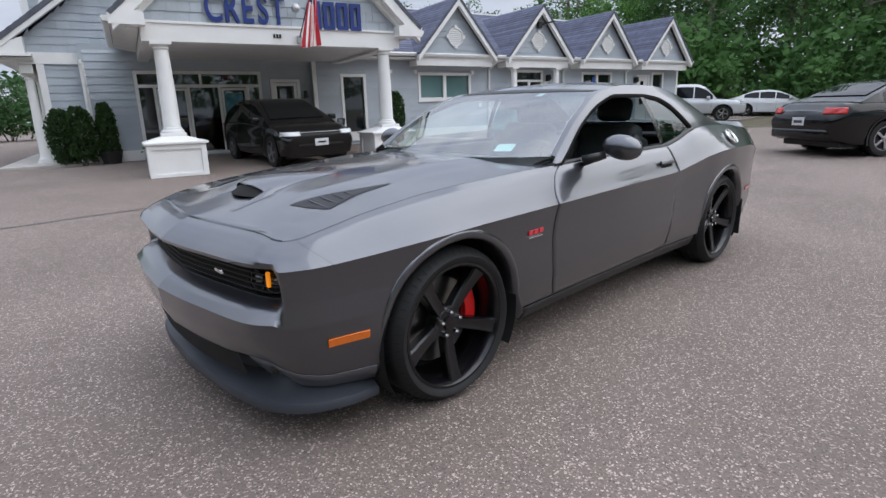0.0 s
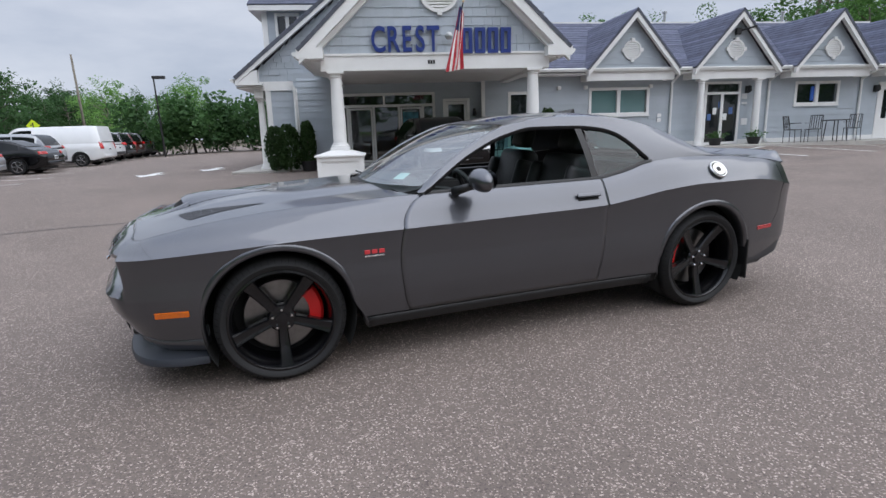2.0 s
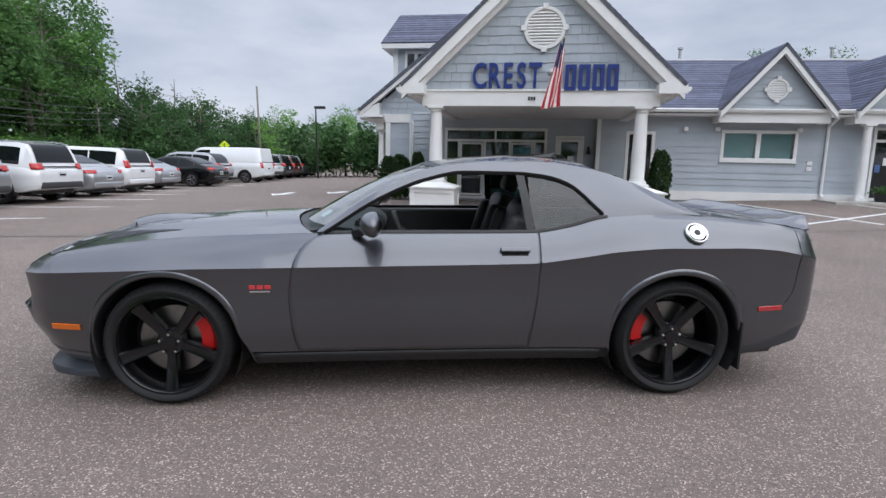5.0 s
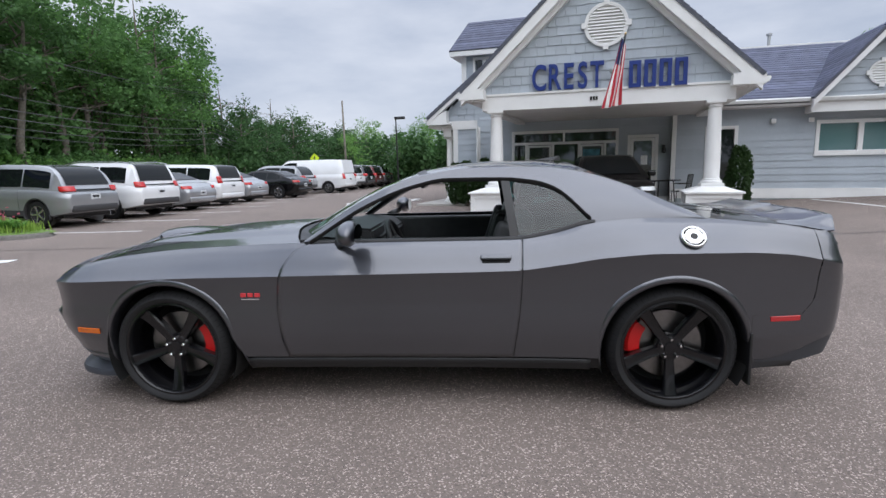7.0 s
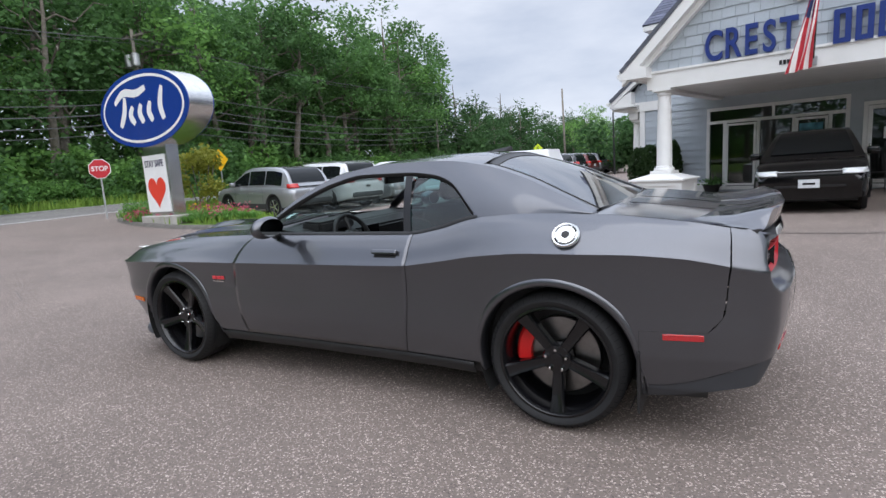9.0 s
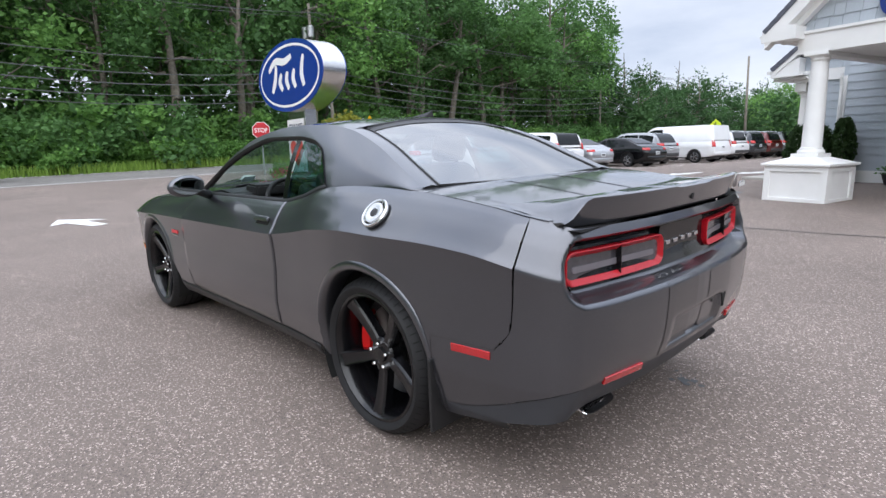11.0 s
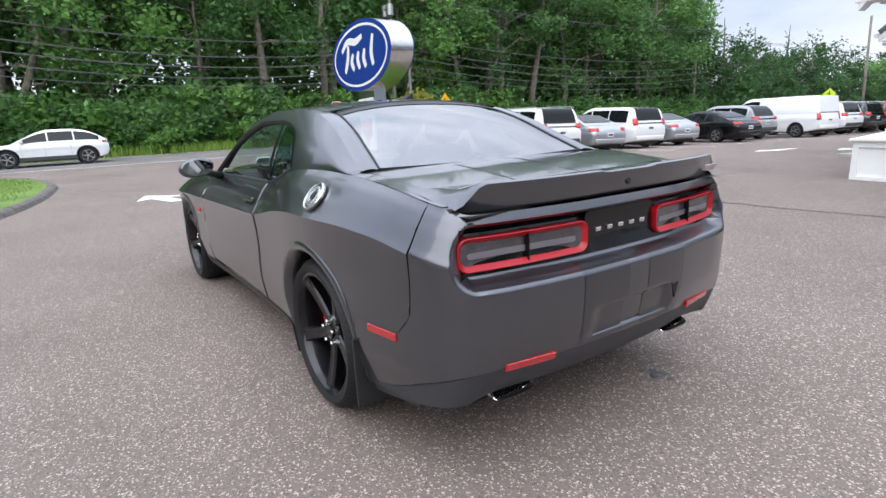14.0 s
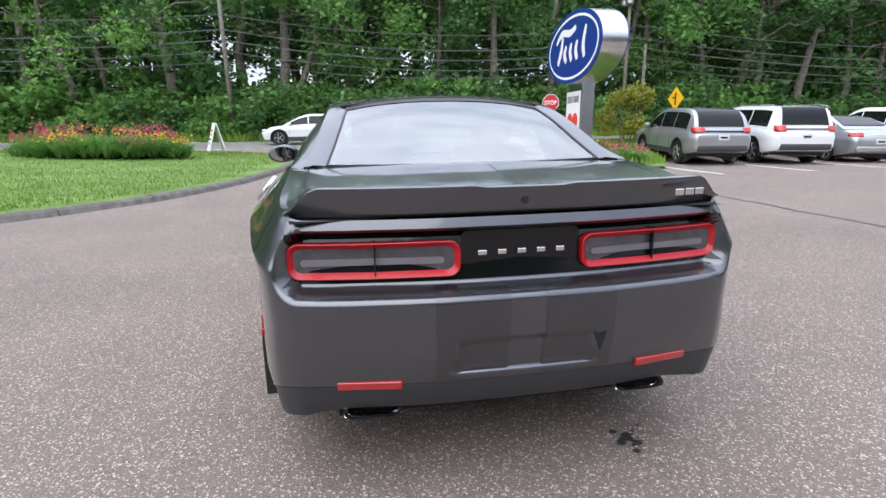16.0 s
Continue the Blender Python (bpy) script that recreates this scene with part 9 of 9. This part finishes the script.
part("light_strip", box(BM(), 3.80, 3.835, -0.55, 0.55, 0.805, 0.82, 0.003), CLEARLENS, mach)
vehicle("crossover", at_axle(-27.3, -0.9, -88), WHITEP, "white crossover on the road", "car", cladding=True, **CROSS)


def pickup(name, m, paint, label):
    root = vehicle(name, m, paint, label, "pickup truck",
                   top=[(-1.2, 1.10), (-1.0, 1.12), (1.0, 1.12), (1.3, 1.12), (2.6, 1.10), (3.2, 1.10), (4.0, 1.06), (4.5, 0.95)],
                   roof=[(0.92, 1.13), (1.0, 1.55), (1.08, 1.78), (1.5, 1.86), (2.2, 1.86), (2.6, 1.74), (3.25, 1.12)],
                   length=5.75, rear_over=1.2, wheelbase=3.55, width=1.98, tyre_r=0.39, sill=0.42, tail="tall", tailz=(0.80, 1.06), nosez=(0.86, 1.06), panes=2, frontlow=0.42)
    part("load_bed", box(BM(), -1.12, 0.88, -0.78, 0.78, 1.125, 1.15), BLACK, root)
    return root


pickup("pickup_truck", at_axle(25.8, 12.0, -67), PALE_SILVER, "silver extended-cab pickup parked by the wing")

# ---- roadside sign, poles and small things ----
gz0 = ground_z(-14.3, 7.7)
sg = thing("pylon_sign", pose(-14.25, 7.65, gz0, 0, 0, -2), "blue oval dealer sign with steel sides on a plinth", "sign")


def oval(bm, rx, rz, y0, y1, z, n=64):
    f = [bm.verts.new((rx * math.cos(2 * math.pi * i / n), y0, z + rz * math.sin(2 * math.pi * i / n))) for i in range(n)]
    b = [bm.verts.new((rx * math.cos(2 * math.pi * i / n), y1, z + rz * math.sin(2 * math.pi * i / n))) for i in range(n)]
    return f, b


zc = 3.99 - gz0
n = 64
bm = BM()
f, b = oval(bm, 2.42, 1.17, -0.40, 0.40, zc)
for i in range(n):
    bm.faces.new((f[i], f[(i + 1) % n], b[(i + 1) % n], b[i]))
part("steel_drum", bm, STEEL, sg, "brushed steel drum side", smooth=True)
for s in (-1, 1):
    bm = BM()
    f, b = oval(bm, 2.42, 1.17, s * 0.40, s * 0.43, zc)
    bm.faces.new(b)
    for i in range(n):
        bm.faces.new((f[i], f[(i + 1) % n], b[(i + 1) % n], b[i]))
    part("oval_face", bm, BLUE, sg, "deep blue oval face")
    bm = BM()
    f, _ = oval(bm, 2.22, 1.03, s * 0.436, 0, zc)
    g, _ = oval(bm, 2.13, 0.95, s * 0.436, 0, zc)
    bmesh.ops.delete(bm, geom=[v for v in bm.verts if abs(v.co.y) < 0.01], context='VERTS')
    f = [v for v in f if v.is_valid]
    g = [v for v in g if v.is_valid]
    for i in range(n):
        bm.faces.new((f[i], f[(i + 1) % n], g[(i + 1) % n], g[i]))
    part("white_ring", bm, WHITE, sg)
    # flowing white strokes in place of the lettering
    strokes = [[(-1.45, 0.30), (-0.9, 0.58), (-0.2, 0.50), (0.35, 0.62)], [(-0.85, 0.45), (-0.95, 0.0), (-1.25, -0.45)], [(-0.45, 0.12), (-0.62, -0.15), (-0.42, -0.42)],
               [(0.02, 0.15), (-0.10, -0.12), (0.06, -0.42)], [(0.52, 0.18), (0.40, -0.12), (0.56, -0.42)], [(1.20, 0.55), (1.02, 0.0), (1.15, -0.42)]]
    for st in strokes:
        line = catmull(st, 6)
        bm = BM()
        prev = None
        for i, (x, z) in enumerate(line):
            a, c = line[max(0, i - 1)], line[min(len(line) - 1, i + 1)]
            d = Vector((c[0] - a[0], 0, c[1] - a[1])).normalized()
            nn = Vector((-d.z, 0, d.x)) * (0.07 + 0.05 * math.sin(math.pi * i / len(line)))
            p = Vector((x if s < 0 else -x, s * 0.437, zc + z))
            if s > 0:
                nn.x = -nn.x
            cur = (bm.verts.new(p + nn), bm.verts.new(p - nn))
            if prev:
                bm.faces.new((prev[0], cur[0], cur[1], prev[1]))
            prev = cur
        part("white_stroke", bm, WHITE, sg)
part("post", box(BM(), -0.62, 0.62, -0.22, 0.22, 0.30, zc - 1.1, 0.02), STEEL, sg, "grey metal post")
part("plinth", box(BM(), -0.95, 0.95, -0.40, 0.40, 0.0, 0.36, 0.03), CONC, sg)
bd = thing("heart_board", sg.matrix_basis @ pose(-0.05, -0.235, 0), "white board with a red heart and dark words", "sign")
part("board", box(BM(), -0.62, 0.62, -0.02, 0.0, 0.48, 2.30, 0.006), WHITE, bd)
hp = []
for i in range(48):
    t = 2 * math.pi * i / 48
    hp.append((16 * math.sin(t) ** 3 / 16 * 0.48, 1.17 + (13 * math.cos(t) - 5 * math.cos(2 * t) - 2 * math.cos(3 * t) - math.cos(4 * t)) / 16 * 0.55))
bm = BM()
bm.faces.new([bm.verts.new((x, -0.026, z)) for x, z in hp])
bmesh.ops.triangulate(bm, faces=bm.faces)
part("heart", bm, mat("heart_red", (0.72, 0.055, 0.03), 0.5, var=0.03), bd)
text_mesh("words", "STAY SAFE", 0.30, 0.003, mat("word_dark", (0.02, 0.02, 0.06), 0.6), pose(0, -0.026, 2.02, 90, 0, 0), bd, 0.006, 0.72)


def sign_on_post(name, x, y, ztop, label, build, turn=0.0, post_mat=METAL):
    z = ground_z(x, y) if x > -31 else wood_z(x, y)
    root = thing(name, pose(x, y, z, 0, 0, turn), label, "sign")
    part("post", box(BM(), -0.03, 0.03, 0.0, 0.04, -0.1, ztop - z + 0.05), post_mat, root)
    build(root, ztop - z)
    return root


def octagon(root, h):
    for s, r, material, y in ((0, 0.40, WHITE, -0.006), (1, 0.375, STOPRED, -0.010)):
        bm = BM()
        prism(bm, [(r * math.cos(radians(22.5 + 45 * k)), h - 0.3 + r * math.sin(radians(22.5 + 45 * k))) for k in range(8)], (y, y + 0.004))
        part("plate", bm, material, root)
    text_mesh("word", "STOP", 0.26, 0.001, WHITE, pose(0, -0.013, h - 0.3, 90, 0, 0), root, 0.004, 0.9)


def diamond(material):
    def build(root, h):
        bm = BM()
        r = 0.62
        prism(bm, [(0, h - 0.5 - r), (r, h - 0.5), (0, h - 0.5 + r), (-r, h - 0.5)], (-0.01, 0.0))
        part("plate", bm, material, root)
        bm = BM()
        box(bm, -0.05, 0.05, -0.016, -0.012, h - 0.85, h - 0.2)
        box(bm, -0.25, -0.05, -0.016, -0.012, h - 0.5, h - 0.42)
        part("mark", bm, BLACK, root)
    return build


sign_on_post("stop_sign", -19.81, 8.71, 2.76, "red octagonal stop sign on a steel post", octagon, 55)
sign_on_post("warning_sign", -23.4, 17.2, 3.45, "yellow diamond warning sign on a post", diamond(YELLOW), 6)
sign_on_post("crossing_sign", -22.0, 66.0, 4.2, "lime diamond crossing sign far up the road", diamond(LIME), 20)

# folding board on the lawn
af = thing("folding_board", pose(-17.4, -5.15, ground_z(-17.4, -5.2) + 0.30, 0, 0, 20), "white folding notice board on the lawn", "sign")
for s in (-1, 1):
    part("leaf", box(BM(), -0.32, 0.32, -0.02, 0.02, 0.0, 1.05, 0.01, pose(0, s * 0.28, 0, s * 15, 0, 0)), WHITE, af)
for k, (c, w) in enumerate((((0.5, 0.05, 0.04), 0.4), ((0.5, 0.05, 0.04), 0.3), ((0.05, 0.05, 0.08), 0.42), ((0.05, 0.05, 0.08), 0.25))):
    part("text_bar", box(BM(), -w / 2, w / 2, -0.027, -0.021, 0.72 - 0.16 * k, 0.80 - 0.16 * k, 0, pose(0, -0.28, 0, -15, 0, 0)), mat("bar_ink", c, 0.6), af)


def utility_pole(x, y, top, lean, label, arm=True, transformer=False, r=0.15):
    z = wood_z(x, y) if x < -31 else ground_z(x, y)
    root = thing("utility_pole", pose(x, y, z, 0, 0, 0) @ pose(0, 0, 0, lean, 0, 0), label, "utility pole", "utility poles")
    h = top - z
    part("pole", tube(BM(), (0, 0, -0.5), (0, 0, h), r, r * 0.65, 12), WOODPOLE, root, smooth=True)
    if arm:
        part("cross_arm", box(BM(), -1.1, 1.1, -0.06, 0.06, h - 0.5, h - 0.38), WOODPOLE, root)
        for k in (-1, -0.5, 0.5, 1):
            part("insulator", lathe(BM(), [(0.03, 0), (0.06, 0.05), (0.03, 0.1), (0.05, 0.14), (0.0, 0.18)], 10, pose(k, 0, h - 0.38)), GREYPL, root)
    if transformer:
        for k in (-0.35, 0.35):
            part("transformer", lathe(BM(), [(0.24, 0), (0.26, 0.05), (0.26, 0.75), (0.2, 0.82), (0.0, 0.85)], 18, pose(k, -0.2, h - 2.4)), METAL, root)
    return root


utility_pole(-32.4, -7.2, 11.5, 2.0, "leaning weathered utility pole beyond the road")
utility_pole(-33.0, 19.3, 12.1, 0, "utility pole with transformers behind the sign", True, True)
utility_pole(-32.8, 20.6, 7.2, 0, "short wooden stub pole", False)
utility_pole(-32.6, -46, 11.5, 0, "weathered utility pole beyond the road")
utility_pole(-32.8, 58.5, 9.8, 0, "weathered utility pole up the road")
utility_pole(-32.5, 83, 10.6, 0, "weathered utility pole up the road")
utility_pole(-14.0, 51.3, 8.8, 1.5, "tall bare light pole in the lot", False, r=0.12)
utility_pole(-30, 118, 9.5, 0, "distant weathered utility pole by the road")
spots = [(-32.6, -120), (-32.6, -46), (-32.4, -7.2), (-33.0, 19.3), (-32.8, 58.5), (-32.5, 83), (-30, 118), (-26, 170)]
WIRE = mat("grey_wire", (0.11, 0.11, 0.115), 0.5, var=0.0)
for off, h, sag, rr in ((0.3, 10.6, 0.7, 0.016), (0.9, 10.7, 0.7, 0.016), (1.5, 10.6, 0.8, 0.016), (1.3, 7.6, 0.9, 0.025), (1.2, 6.8, 1.0, 0.03), (1.3, 6.2, 1.0, 0.035), (1.2, 5.6, 1.0, 0.03), (1.25, 5.0, 0.9, 0.024)):
    bm = BM()
    for (xa, ya), (xb, yb) in zip(spots, spots[1:]):
        prev = None
        za, zb = ground_z(xa, ya) - 0.4, ground_z(xb, yb) - 0.4
        for i in range(13):
            t = i / 12
            p = Vector((xa + (xb - xa) * t + off, ya + (yb - ya) * t, za + (zb - za) * t + h - 4 * sag * t * (1 - t)))
            if prev is not None:
                tube(bm, prev, p, rr, n=4, caps=False)
            prev = p
    tagged(part("overhead_wire", bm, WIRE), "sagging grey overhead wire along the road", "wire", "overhead wires")

# lamp post at the end of the lot
lp = thing("street_lamp", pose(-6.8, 40, ground_z(-6.8, 40)), "dark lot lamp on a tall post", "street lamp")
part("post", tube(BM(), (0, 0, 0), (0, 0, 5.4), 0.07, 0.05, 10), BLACK, lp)
part("head", box(BM(), -0.1, 0.75, -0.18, 0.18, 5.35, 5.55, 0.04), BLACK, lp)

# iron table and chairs under the portico
FE = mat("black_iron", (0.012, 0.012, 0.013), 0.45, var=0.1)


def iron_table(x, y, turn, label):
    z = ground_z(x, y)
    t = thing("garden_table", pose(x, y, z, 0, 0, turn), label, "table")
    part("tabletop", lathe(BM(), [(0.0, 0.70), (0.44, 0.70), (0.45, 0.715), (0.44, 0.73), (0.0, 0.73)], 28), FE, t)
    for k in range(4):
        a = math.pi / 2 * k + 0.78
        part("leg", tube(BM(), (0.34 * math.cos(a), 0.34 * math.sin(a), 0), (0.28 * math.cos(a), 0.28 * math.sin(a), 0.70), 0.016, n=6), FE, t)
    return t


def iron_chair(x, y, turn, label="black iron garden chair with slatted back"):
    z = ground_z(x, y)
    c = thing("garden_chair", pose(x, y, z, 0, 0, turn), label, "chair", "iron garden chairs")
    part("seat", box(BM(), -0.21, 0.21, -0.2, 0.2, 0.42, 0.445, 0.008), FE, c)
    for sx in (-1, 1):
        for sy in (-1, 1):
            part("leg", tube(BM(), (sx * 0.2, sy * 0.19, 0), (sx * 0.19, sy * 0.18, 0.43), 0.012, n=6), FE, c)
        part("back_post", tube(BM(), (sx * 0.19, 0.18, 0.43), (sx * 0.18, 0.26, 0.88), 0.012, n=6), FE, c)
        part("arm", tube(BM(), (sx * 0.21, 0.22, 0.64), (sx * 0.22, -0.16, 0.64), 0.012, n=6), FE, c)
    for k in range(5):
        part("back_slat", box(BM(), -0.15 + 0.07 * k, -0.13 + 0.07 * k, -0.005, 0.005, 0.0, 0.42, 0, pose(0, 0.185, 0.45, -10, 0, 0)), FE, c)
    part("back_rail", tube(BM(), (-0.18, 0.26, 0.88), (0.18, 0.26, 0.88), 0.012, n=6), FE, c)
    return c


iron_table(*on_site(4.75, 12.85), 0, "black iron garden table under the portico")
iron_chair(*on_site(4.15, 12.7), 150)
iron_chair(*on_site(5.15, 12.3), -90)
for u, turn in ((10.6, 10), (11.4, -70), (12.9, -75)):
    x, y, z = in_front(u, -0.8)
    iron_chair(x, y, turn).location.z = z
x, y, z = in_front(12.2, -0.85)
iron_table(x, y, 0, "black iron garden table before the wing").location.z = z

# pots by the doors
for (x, y), z, label in ((on_site(0.48, 13.2), 0.0, "black round planter by the entrance glass"), (in_front(7.85, -0.65)[:2], in_front(7.85, -0.65)[2], "dark planter with plants by the wing door"),
                         (in_front(9.35, -0.55)[:2], in_front(9.35, -0.55)[2], "dark planter with plants by the wing door")):
    z = max(ground_z(x, y), z)
    pt = thing("planter", pose(x, y, z), label, "planter")
    part("pot", lathe(BM(), [(0.16, 0), (0.22, 0.22), (0.24, 0.24), (0.20, 0.24), (0.18, 0.20)], 20), BLACK, pt)
    v, f = leaves(np.random.default_rng(3).normal(size=(160, 3)) * np.array([0.12, 0.12, 0.07]) + np.array([0, 0, 0.32]), 0.09, np.random.default_rng(3))
    o = new("plant", mesh_of("plant", v, f, LEAF))
    o["kind"] = "stuff"
    o.parent = pt
# rust-coloured shrub in the corner by the column
rs = make_shrub(61, 0.26, 0.8, 700, 0.07, leaf_mat("copper_leaves", (0.10, 0.03, 0.015), (0.26, 0.09, 0.04)), "copper_shrub", "small copper-leaved shrub by the tall window")
rs.matrix_basis = pose(*on_site(5.5, 10.4), ground_z(*on_site(5.5, 10.4)))
